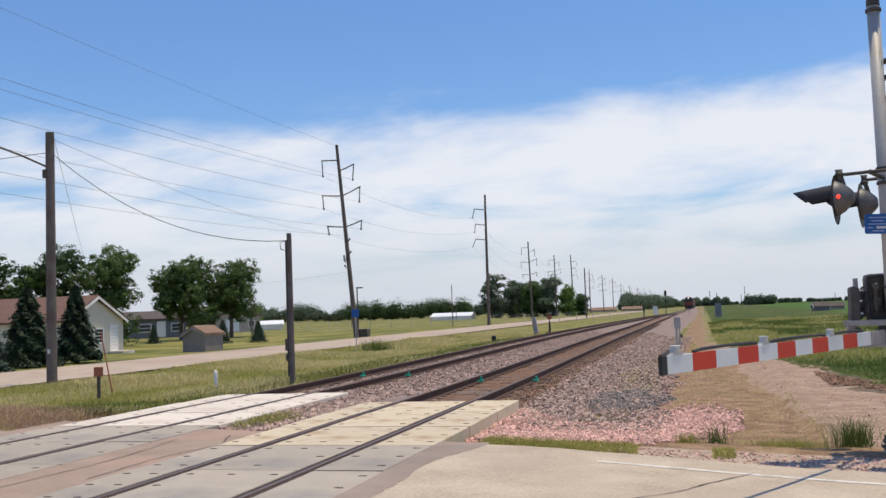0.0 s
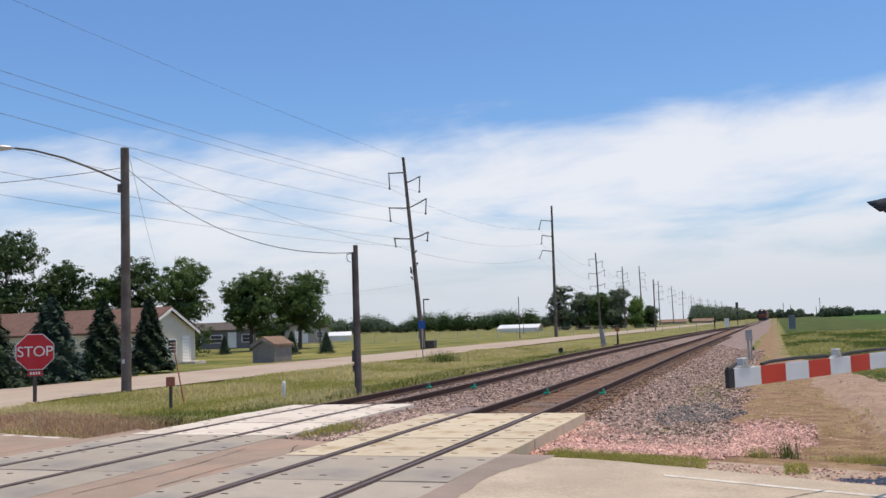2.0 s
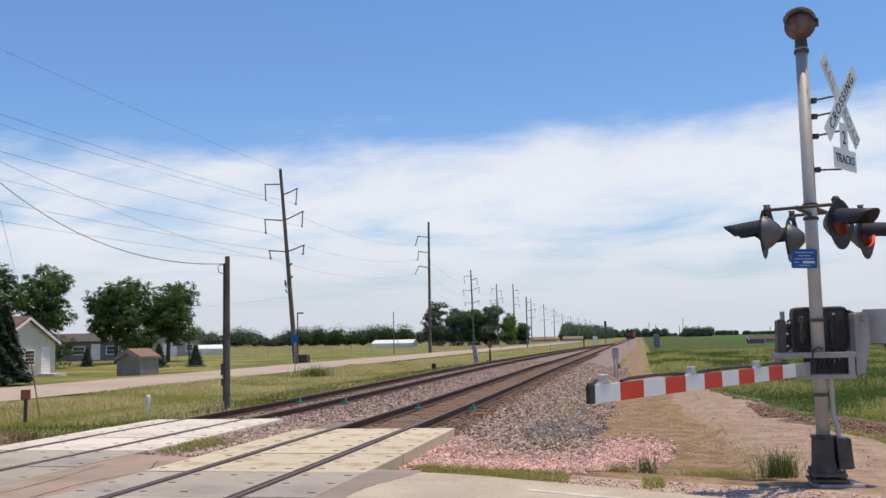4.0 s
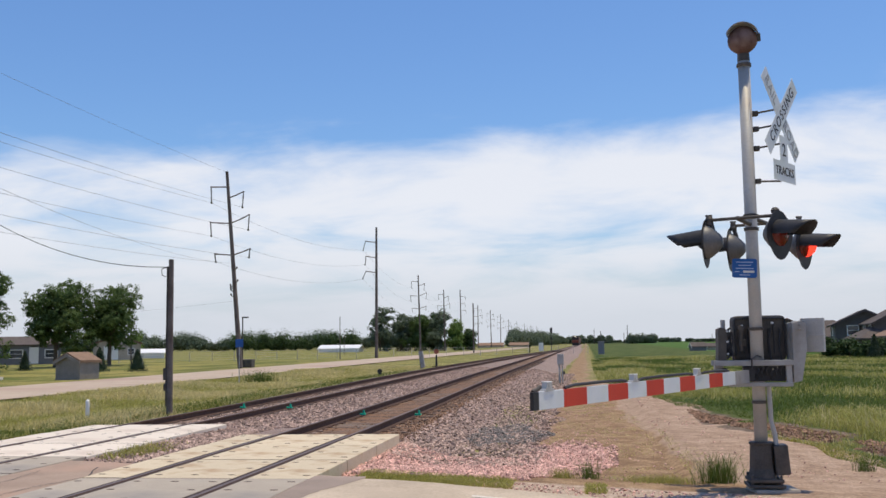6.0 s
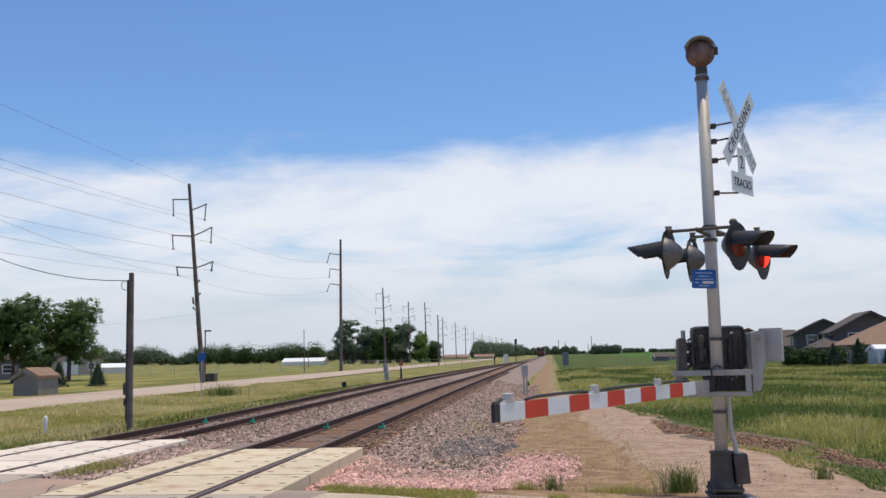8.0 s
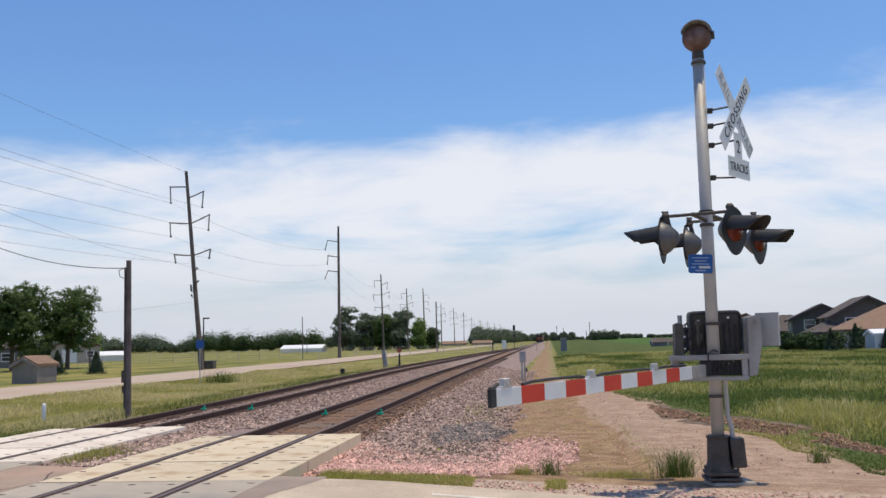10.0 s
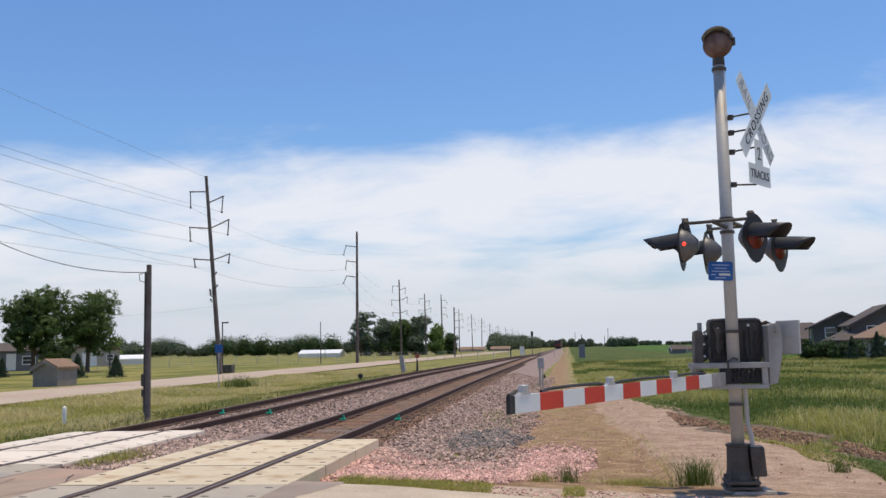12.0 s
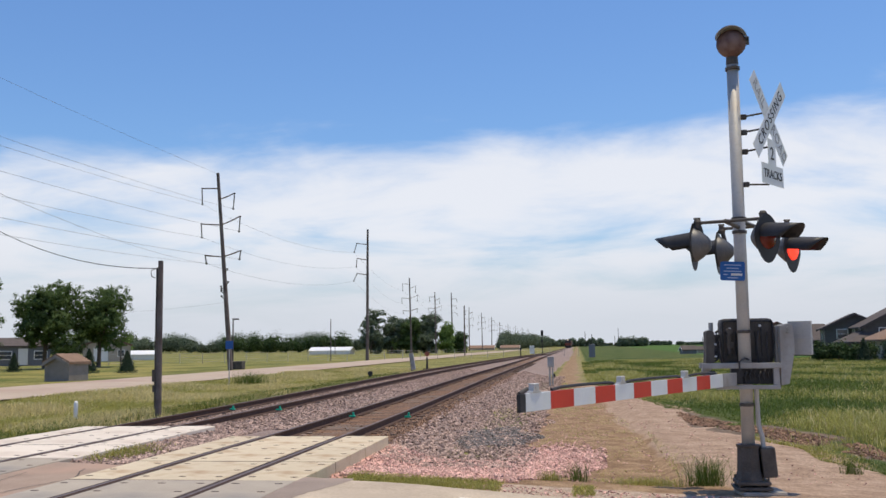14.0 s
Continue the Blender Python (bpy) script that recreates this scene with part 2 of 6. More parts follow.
    wall_grey=mat("grey_siding", (0.17, 0.18, 0.20), (0.23, 0.24, 0.26), 2, 0.8, bump=0.1),
    wall_tan=mat("tan_siding", (0.34, 0.29, 0.24), (0.42, 0.37, 0.31), 2, 0.8, bump=0.1),
    wall_dusk=mat("taupe_siding", (0.10, 0.088, 0.082), (0.15, 0.135, 0.125), 2, 0.8, bump=0.1),
    wall_slate=mat("slate_siding", (0.13, 0.135, 0.155), (0.19, 0.195, 0.215), 2, 0.8, bump=0.1),
    shed_wood=mat("shed_board", (0.20, 0.175, 0.155), (0.29, 0.26, 0.235), 2, 0.85, bump=0.3, fine=20),
    trim=mat("white_trim", (0.74, 0.73, 0.71), (0.82, 0.81, 0.79), 3, 0.6, bump=0.05),
    glass=mat("window_glass", (0.03, 0.035, 0.045), (0.05, 0.055, 0.065), 2, 0.1, bump=0, spec=0.8),
    metal_roof=mat("white_metal_roof", (0.72, 0.73, 0.75), (0.82, 0.83, 0.84), 2, 0.5, 0.1, bump=0.05),
    loco=mat("orange_loco_paint", (0.15, 0.038, 0.024), (0.21, 0.058, 0.034), 2, 0.5, bump=0.05),
    loco_black=mat("black_loco_paint", (0.025, 0.022, 0.022), (0.05, 0.045, 0.042), 2, 0.6, bump=0.05),
    clear=mat("clear_plastic", (0.42, 0.41, 0.40), (0.52, 0.51, 0.50), 9, 0.2, bump=0, spec=0.6),
    print=mat("faded_print", (0.34, 0.45, 0.66), (0.42, 0.53, 0.72), 5, 0.5, bump=0),
    line=mat("road_line", (0.62, 0.58, 0.52), (0.74, 0.70, 0.64), 6, 0.8, bump=0.1, stain=(0.45, 0.40, 0.34), stain_scale=5),
    tar=mat("tar_seal", (0.05, 0.045, 0.042), (0.08, 0.07, 0.065), 6, 0.7, bump=0.1),
)


# ---- mesh helpers ----
def mesh_ob(name, bm, material, smooth=False):
    me = bpy.data.meshes.new(name)
    bm.to_mesh(me)
    bm.free()
    me.materials.append(material)
    if smooth:
        me.polygons.foreach_set("use_smooth", [True] * len(me.polygons))
    return new(name, me)


def part(name, bm, material, parent, label="", smooth=False):
    ob = mesh_ob(name, bm, material, smooth)
    ob.parent = parent
    if label:
        tagged(ob, label)
    return ob


def thing(name, x, y, z, rz=0.0, label="", category="", group="", kind=""):
    ob = new(name)
    ob.empty_display_size = 0.2
    ob.matrix_basis = pose(x, y, z, 0, 0, rz)
    return tagged(ob, label, category, group, kind)


def array_mesh(name, verts, faces, material):
    me = bpy.data.meshes.new(name)
    me.from_pydata(np.asarray(verts).tolist(), [], np.asarray(faces).tolist())
    me.materials.append(material)
    me.update()
    return me


def bm_new():
    return bmesh.new()


def box(bm, x, y, z, sx, sy, sz, bevel=0.0, m=None):
    """A box centred at x, y with its foot at z."""
    r = bmesh.ops.create_cube(bm, size=1.0, matrix=Matrix.Translation((x, y, z + sz / 2)) @ Matrix.Diagonal((sx, sy, sz, 1)))
    vs = r["verts"]
    if bevel:
        es = list({e for v in vs for e in v.link_edges})
        rb = bmesh.ops.bevel(bm, geom=es, offset=bevel, segments=2, affect="EDGES", profile=0.6)
        vs = list({v for v in vs if v.is_valid} | set(rb["verts"]))
    if m is not None:
        bmesh.ops.transform(bm, matrix=m, verts=vs)
    return bm


def rod(bm, p, q, r0, r1=None, seg=10, caps=True):
    """A straight tapered bar from p to q."""
    p, q = Vector(p), Vector(q)
    d = q - p
    m = Matrix.Translation((p + q) / 2) @ d.to_track_quat("Z", "Y").to_matrix().to_4x4()
    bmesh.ops.create_cone(bm, cap_ends=caps, segments=seg, radius1=r0, radius2=r0 if r1 is None else r1, depth=d.length, matrix=m)
    return bm


def tube(bm, pts, r, seg=8):
    """A bent bar through the points."""
    pts = [Vector(p) for p in pts]
    rings = []
    for i, p in enumerate(pts):
        d = (pts[min(i + 1, len(pts) - 1)] - pts[max(i - 1, 0)]).normalized()
        u = d.orthogonal().normalized() if not rings else (u - d * u.dot(d)).normalized()
        w = d.cross(u)
        rings.append([bm.verts.new(p + r * (math.cos(a) * u + math.sin(a) * w)) for a in [2 * math.pi * k / seg for k in range(seg)]])
    for a, b in zip(rings, rings[1:]):
        for k in range(seg):
            bm.faces.new((a[k], a[(k + 1) % seg], b[(k + 1) % seg], b[k]))
    bm.faces.new(rings[0][::-1]); bm.faces.new(rings[-1])
    return bm


def lathe(bm, profile, m=None, seg=24):
    """A turned body: profile of (radius, height) pairs round z."""
    rings = []
    for r, h in profile:
        rings.append([bm.verts.new((r * math.cos(2 * math.pi * k / seg), r * math.sin(2 * math.pi * k / seg), h)) for k in range(seg)])
    for a, b in zip(rings, rings[1:]):
        for k in range(seg):
            bm.faces.new((a[k], a[(k + 1) % seg], b[(k + 1) % seg], b[k]))
    bm.faces.new(rings[0][::-1]); bm.faces.new(rings[-1])
    if m is not None:
        bmesh.ops.transform(bm, matrix=m, verts=[v for ring in rings for v in ring])
    return bm


def prism(bm, outline, depth, m=None):
    """An outline in the x-z plane, thickened along y."""
    a = [bm.verts.new((x, -depth / 2, z)) for x, z in outline]
    b = [bm.verts.new((x, depth / 2, z)) for x, z in outline]
    bm.faces.new(a); bm.faces.new(b[::-1])
    n = len(a)
    for k in range(n):
        bm.faces.new((a[(k + 1) % n], a[k], b[k], b[(k + 1) % n]))
    bmesh.ops.recalc_face_normals(bm, faces=bm.faces)
    if m is not None:
        bmesh.ops.transform(bm, matrix=m, verts=a + b)
    return bm


def lettering(name, word, size, m, material, parent, depth=0.002, spacing=1.0):
    cu = bpy.data.curves.new(name, "FONT")
    cu.body, cu.size, cu.extrude, cu.align_x, cu.align_y, cu.space_character = word, size, depth, "CENTER", "CENTER", spacing
    ob = new(name, cu)
    dg = bpy.context.evaluated_depsgraph_get()
    me = bpy.data.meshes.new_from_object(ob.evaluated_get(dg))
    bpy.data.objects.remove(ob)
    me.materials.clear()
    me.materials.append(material)
    t = new(name, me)
    t.parent, t.matrix_basis = parent, m
    return t


# ---- lie of the land ----
def smooth(a, b, v):
    t = min(1.0, max(0.0, (v - a) / (b - a)))
    return t * t * (3 - 2 * t)


def road_side(x, y):
    """Metres beyond the road's far edge; negative on the road."""
    return 0.33 * (x + 2.6) + 0.944 * (y - 12.4)


def rail_z(y):
    """Rail-top height along the line: it climbs a little away from the crossing."""
    return 0.13 * smooth(18, 60, y) + 0.12 * smooth(60, 160, y)


def far_x(y):
    """Centre of the second track, which runs in to join the first far ahead."""
    return -9.65 + 3.0 * smooth(60, 190, y) + 1.42 * smooth(120, 215, y)


NEAR_X = -5.27
HALF = 0.753


def ground_z(x, y):
    s = road_side(x, y)
    z = -0.2
    if x > -3.4:
        # shoulder by the mast, then the low ground right of the line
        low = -0.42 if x < 1.5 else -0.30
        low += 0.10 * smooth(6, 30, x)
        z = -0.14 + (low + 0.14) * smooth(1.2, 4.5, s)
    elif x > -12:
        z = -0.14 + (-0.48 + 0.14) * smooth(0.0, 3.0, s)
    else:
        z = -0.10 - 0.14 * smooth(0.0, 5.0, s)
        z -= 0.10 * smooth(-12, -14.5, x) * (1 - smooth(-17, -20, x)) * smooth(2, 8, s)
    if s < 0:
        z = -0.14
    z -= 0.26 * smooth(-35, -41, x) * smooth(44, 54, y) * (1 - smooth(90, 110, y))
    z += 0.05 * noise.noise(Vector((x * 0.25, y * 0.25, 0))) * smooth(0.5, 4, abs(s)) if s > 0 else 0.0
    return z


# ---- ground ----
def steps(stops):
    out = [stops[0][0]]
    for (a, _), (b, d) in zip(stops, stops[1:]):
        n = max(1, round((b - a) / d))
        out += [a + (b - a) * (k + 1) / n for k in range(n)]
    return out


def ground_material():
    """Meadow, mown lawn, bare earth and dry turf, told apart by the zone attributes."""
    m = bpy.data.materials.new("ground")
    m.use_nodes = True
    N, L = m.node_tree.nodes, m.node_tree.links
    bs = N["Principled BSDF"]
    tc = N.new("ShaderNodeTexCoord")

    def ns(scale, detail=6.0, rough=0.6):
        n = N.new("ShaderNodeTexNoise")
        n.inputs["Scale"].default_value, n.inputs["Detail"].default_value, n.inputs["Roughness"].default_value = scale, detail, rough
        L.new(tc.outputs["Object"], n.inputs["Vector"])
        return n.outputs["Fac"]

    def ramp(src, lo, hi):
        r = N.new("ShaderNodeMapRange"); r.interpolation_type = "SMOOTHSTEP"
        r.inputs["From Min"].default_value, r.inputs["From Max"].default_value = lo, hi
        L.new(src, r.inputs["Value"])
        return r.outputs[0]

    def blend(f, a, b):
        x = N.new("ShaderNodeMix"); x.data_type = "RGBA"
        L.new(f, x.inputs[0])
        for sock, v in ((x.inputs[6], a), (x.inputs[7], b)):
            if isinstance(v, tuple):
                sock.default_value = (*v, 1)
            else:
                L.new(v, sock)
        return x.outputs[2]

    def zone(name, ragged=0.35, scale=1.3):
        at = N.new("ShaderNodeAttribute"); at.attribute_name = name
        a = N.new("ShaderNodeMath"); a.operation = "MULTIPLY_ADD"; a.inputs[1].default_value = ragged
        s = N.new("ShaderNodeMath"); s.operation = "SUBTRACT"; s.inputs[1].default_value = 0.5
        L.new(ns(scale, 8.0, 0.65), s.inputs[0]); L.new(s.outputs[0], a.inputs[0]); L.new(at.outputs["Fac"], a.inputs[2])
        return ramp(a.outputs[0], 0.36, 0.64)

    fine = ns(22, 5)
    meadow = blend(ramp(ns(0.22), 0.38, 0.62), (0.14, 0.15, 0.038), (0.27, 0.24, 0.082))
    meadow = blend(ramp(ns(1.6), 0.45, 0.75), meadow, (0.32, 0.28, 0.115))
    lawn = blend(ramp(ns(0.12), 0.36, 0.62), (0.095, 0.125, 0.028), (0.30, 0.26, 0.085))
    lawn = blend(ramp(ns(1.1), 0.45, 0.75), lawn, (0.20, 0.195, 0.06))
    earth = blend(ramp(ns(2.5), 0.35, 0.65), (0.32, 0.22, 0.155), (0.45, 0.325, 0.24))
    turf = blend(ramp(ns(2.2), 0.35, 0.65), (0.23, 0.142, 0.082), (0.37, 0.252, 0.15))
    mud = blend(ramp(ns(4.5), 0.35, 0.65), (0.095, 0.072, 0.056), (0.25, 0.185, 0.135))
    shoulder = blend(ramp(ns(6), 0.35, 0.65), (0.38, 0.285, 0.215), (0.52, 0.405, 0.315))
    crop = blend(ramp(ns(0.05), 0.35, 0.65), (0.060, 0.125, 0.022), (0.085, 0.15, 0.028))
    lush = blend(ramp(ns(0.22), 0.38, 0.62), (0.046, 0.078, 0.016), (0.115, 0.13, 0.036))
    meadow = blend(zone("lush", 0.2, 0.4), meadow, lush)
    c = blend(zone("lawn"), meadow, lawn)
    c = blend(zone("crop", 0.1, 0.05), c, crop)
    c = blend(zone("turf", 0.7), c, turf)
    c = blend(zone("earth", 0.55), c, earth)
    c = blend(zone("mud", 0.8), c, mud)
    c = blend(zone("shoulder", 0.5), c, shoulder)
    dark = N.new("ShaderNodeMapRange"); dark.inputs["From Min"].default_value, dark.inputs["From Max"].default_value = 0.3, 0.7
    dark.inputs["To Min"].default_value, dark.inputs["To Max"].default_value = 0.55, 1.3
    L.new(fine, dark.inputs["Value"])
    hs = N.new("ShaderNodeHueSaturation"); L.new(c, hs.inputs["Color"]); L.new(dark.outputs[0], hs.inputs["Value"])
    L.new(hs.outputs[0], bs.inputs["Base Color"])
    bs.inputs["Roughness"].default_value, bs.inputs["Specular IOR Level"].default_value = 0.95, 0.15
    bp = N.new("ShaderNodeBump"); bp.inputs["Strength"].default_value, bp.inputs["Distance"].default_value = 0.6, 0.05
    L.new(fine, bp.inputs["Height"]); L.new(bp.outputs[0], bs.inputs["Normal"])
    return m


def band(v, a, b, soft):
    return smooth(a - soft, a + soft, v) * (1 - smooth(b - soft, b + soft, v))


def path_mid(y):
    """Middle of the worn track that runs along the line on the right."""
    return float(np.interp(y, (13, 14, 16, 20, 28, 40, 55, 70), (4.2, 3.5, 3.0, 2.45, 2.0, 1.05, 0.05, -0.1)))


def meadow_edge(y):
    return float(np.interp(y, (13, 14.3, 17, 19.5, 24, 32, 45, 55, 70), (5.0, 4.6, 4.25, 4.0, 3.3, 2.7, 1.4, 0.65, 0.5)))


def mud_at(x, y):
    m = 27.6 - 3.3 * (x - 2.65)
    return band(y, m - 2.6, m + 3.4, 0.8) * band(x, 2.7, 5.6, 0.3) * (0.3 + 0.7 * smooth(-0.35, 0.15, noise.noise(Vector((x * 1.3, y * 0.7, 4)))))


def zones(x, y):
    s = road_side(x, y)
    if x > -1 and y < 90:
        x += 0.55 * noise.noise(Vector((x * 0.5, y * 0.3, 7))) + 0.22 * noise.noise(Vector((x * 1.9, y * 1.1, 2)))
    wide = float(np.interp(y, (13, 14, 16, 20, 28, 40, 60), (2.3, 1.7, 1.3, 1.0, 0.7, 0.6, 0.5)))
    earth = band(x, path_mid(y) - wide, meadow_edge(y) + 0.25, 0.40) * smooth(0, 1.0, s)
    earth = max(earth, band(s, -1.0, 1.9, 0.5) * smooth(2.6, 4.5, x))
    turf = band(x, -1.4, path_mid(y) + 0.6 * smooth(30, 50, y) - 0.5, 0.8) * smooth(0.3, 1.0, s) * (1 - 0.3 * smooth(90, 160, y))
    mud = mud_at(x, y) if 2 < x < 7 else 0.0
    shoulder = band(s, -2.0, 1.25, 0.3) * smooth(-3.8, -2.6, x)
    verge = band(s, -1.6, 1.1, 0.4) * band(x, -17.5, -11.2, 0.8) * 0.75
    turf = max(turf, verge)
    lawn = 1.0 if x < -30.0 and y > 20 else 0.0
    crop = smooth(0, 1, (x - 14 - 0.03 * y) / 4) * smooth(90, 120, y) * 0.9
    earth *= 1 - 0.55 * smooth(34, 60, y)
    lush = smooth(-0.5, 2.5, x)
    return dict(lush=lush, earth=earth, turf=turf, mud=mud, shoulder=shoulder, lawn=lawn, crop=crop)


def build_ground():
    xs = steps([(-4600, 1), (-1500, 775), (-300, 150), (-60, 15), (-33, 3), (-11, 0.9), (8, 0.3), (30, 1.2), (80, 5), (300, 40), (1500, 240), (4600, 775)])
    ys = steps([(-600, 1), (-60, 90), (6, 11), (12, 0.5), (36, 0.3), (60, 0.8), (120, 3), (300, 20), (1500, 150), (4700, 640)])
    verts = [(x, y, ground_z(x, y) if abs(x) < 400 and y < 400 else -0.2) for y in ys for x in xs]
    n = len(xs)
    faces = [(r * n + c, r * n + c + 1, (r + 1) * n + c + 1, (r + 1) * n + c) for r in range(len(ys) - 1) for c in range(n - 1)]
    me = array_mesh("ground", verts, faces, ground_material())
    zs = [zones(x, y) for y in ys for x in xs]
    for key in ("lush", "earth", "turf", "mud", "shoulder", "lawn", "crop"):
        at = me.attributes.new(key, "FLOAT", "POINT")
        at.data.foreach_set("value", [z[key] for z in zs])
    me.polygons.foreach_set("use_smooth", [True] * len(me.polygons))
    return tagged(new("ground", me), "flat prairie ground with meadow grass, lawn and bare earth", "ground", kind="structure")


build_ground()


def road_top(x):
    return -0.012 - 0.085 * smooth(-3.2, 1.5, x) - 0.05 * smooth(-11.5, -16, x)


def strip(name, x0, x1, s0, s1, lift, material, n=60, wob=0.0, seed=0.0):
    """A sheet of the road between two distances from its far edge."""
    bm = bm_new()
    rows = []
    for k in range(n + 1):
        x = x0 + (x1 - x0) * k / n
        row = []
        for j in range(5):
            s = s0 + (s1 - s0) * j / 4
            if j == 4 and wob:
                s += wob * noise.noise(Vector((x * 0.8, seed, 0))) + 0.35 * wob * noise.noise(Vector((x * 4.0, seed, 3)))
            y = 12.4 + (s - 0.33 * (x + 2.6)) / 0.944
            row.append(bm.verts.new((x, y, road_top(x) + lift)))
        rows.append(row)
    for a, b in zip(rows, rows[1:]):
        for j in range(4):
            bm.faces.new((a[j], b[j], b[j + 1], a[j + 1]))
    return mesh_ob(name, bm, material)


tagged(strip("road", -3.4, 70, -9.5, 0.0, 0, M["concrete"], 150, 0.16, 2.0), "pale tan concrete road slab with cracks and a worn edge", "road", kind="structure")
tagged(strip("road_asphalt", -11.6, -3.4, -9.5, 0.0, 0, M["asphalt"], 40, 0.2, 5.0), "worn asphalt between the two tracks", "road", kind="structure")
tagged(strip("road_west", -60, -11.6, -9.5, -1.35, 0.004, M["asphalt"], 80, 0.2, 7.0), "worn greyish tan asphalt road beyond the tracks", "road", kind="structure")


def ramp_patch():
    """Asphalt ramp laid against the panels, with a ragged outer edge."""
    bm = bm_new()
    rows = []
    for y in steps([(2.0, 1), (12.6, 0.12)]):
        edge = -3.22 + 0.10 * noise.noise(Vector((0, y * 0.9, 3))) + 0.04 * noise.noise(Vector((0, y * 6, 5))) + 0.35 * smooth(11.2, 12.6, y)
        rows.append([bm.verts.new((-3.64 + (edge + 3.64) * k / 3, y, road_top(-3.3) + 0.006 - 0.0012 * k)) for k in range(4)])
    for p, q in zip(rows, rows[1:]):
        for k in range(3):
            bm.faces.new((p[k], p[k + 1], q[k + 1], q[k]))
    tagged(mesh_ob("asphalt_patch", bm, M["patch"]), "dark asphalt ramp beside the crossing panels", "road patch", kind="structure")


ramp_patch()


def street():
    """Gravel street along the line, with its mouth opening on the road."""
    bm = bm_new()
    ys = steps([(8, 1), (40, 1.6), (120, 4), (420, 20)])
    rows = []
    for y in ys:
        mouth = 1 - smooth(12, 27, y)
        a, b = -30.0 - 6 * mouth, -22.3 + 6.3 * mouth
        wob = 0.35 * noise.noise(Vector((0, y * 0.25, 4)))
        rows.append([bm.verts.new((a + (b - a) * k / 6 + (wob if k in (0, 6) else 0), y, -0.165 + 0.03 * math.sin(math.pi * k / 6) + 0.03 * mouth)) for k in range(7)])
    for p, q in zip(rows, rows[1:]):
        for k in range(6):
            bm.faces.new((p[k], p[k + 1], q[k + 1], q[k]))
    return tagged(mesh_ob("street", bm, M["street"]), "pale tan gravel street running along the railway", "road", kind="structure")


street()


def road_marks():
    for x0, x1, s, w in [(-1.35, 60, -0.62, 0.10), (-60, -12.2, -1.42, 0.12)]:
        tagged(strip("road_line", x0, x1, s - w, s, 0.004, M["line"], 120, 0.015, 3.0), "worn white edge line painted on the road", "road marking", kind="structure")
    # cracks and tar seams
    for pts in ([(-1.35, 8.4), (-0.9, 9.05), (-0.45, 9.5), (-0.1, 10.1), (0.35, 10.75)], [(-6.9, 9.6), (-6.95, 11.2), (-6.7, 12.4), (-7.1, 13.4)],
                [(-7.6, 9.0), (-7.5, 11.2), (-7.75, 13.0)], [(3.0, 8.6), (3.4, 9.4), (3.6, 10.1)]):
        bm = bm_new()
        prev = None
        for (ax, ay), (bx, by) in zip(pts, pts[1:]):
            for k in range(7):
                f = k / 6
                x, y = ax + (bx - ax) * f, ay + (by - ay) * f
                x += 0.05 * noise.noise(Vector((x * 5, y * 5, 0)))
                w = 0.005 + 0.011 * abs(noise.noise(Vector((x * 3, y * 3, 7))))
                d = Vector((by - ay, ax - bx)).normalized() * w
                cur = (bm.verts.new((x - d.x, y - d.y, road_top(x) + 0.008)), bm.verts.new((x + d.x, y + d.y, road_top(x) + 0.008)))
                if prev:
                    bm.faces.new((prev[0], prev[1], cur[1], cur[0]))
                prev = cur
        tagged(mesh_ob("road_crack", bm, M["tar"]), "dark crack running across the road surface", "crack", kind="structure")


road_marks()


# ---- railway ----
def bed_z(x, y):
    """Top of the stone bed across both tracks."""
    far, near, r = far_x(y), NEAR_X, rail_z(y)
    z = r - 0.21
    mid = (far + near) / 2
    z -= 0.06 * max(0.0, 1 - abs(x - mid) / 1.0)
    if far + 0.9 < x < near - 0.9:
        z += 0.16 * (1 - smooth(18, 27, y))
    right = x - (near + 1.75)
    if right > 0:
        z -= 0.27 * right - 0.03 * right * right
    left = (far - 1.55) - x
    if left > 0:
        z -= 0.34 * left
    return z


def build_bed():
    ys = steps([(12.6, 1), (40, 0.35), (90, 1.2), (260, 6), (780, 40)])
    rows = []
    for y in ys:
        f = far_x(y)
        xs = [f - 2.6, f - 2.0, f - 1.55] + [f - 1.2 + (NEAR_X + 1.5 - f + 1.2) * k / 14 for k in range(15)] + [NEAR_X + 1.75 + 0.3 * k for k in range(10)]
        rows.append([(x, y, bed_z(x, y) + 0.03 * noise.noise(Vector((x * 1.7, y * 1.7, 2)))) for x in xs])
    n = len(rows[0])
    faces = [(r * n + c, r * n + c + 1, (r + 1) * n + c + 1, (r + 1) * n + c) for r in range(len(rows) - 1) for c in range(n - 1)]
    me = array_mesh("ballast_bed", [v for r in rows for v in r], faces, M["ballast"])
    me.polygons.foreach_set("use_smooth", [True] * len(me.polygons))
    return tagged(new("ballast_bed", me), "grey and pinkish crushed stone railway bed", "ballast", kind="structure")


build_bed()
SECTION = [(-0.07, -0.175), (0.07, -0.175), (0.07, -0.162), (0.012, -0.14), (0.012, -0.045), (0.036, -0.035), (0.036, -0.006), (0.03, 0.0),
           (-0.03, 0.0), (-0.036, -0.006), (-0.036, -0.035), (-0.012, -0.045), (-0.012, -0.14), (-0.07, -0.162)]


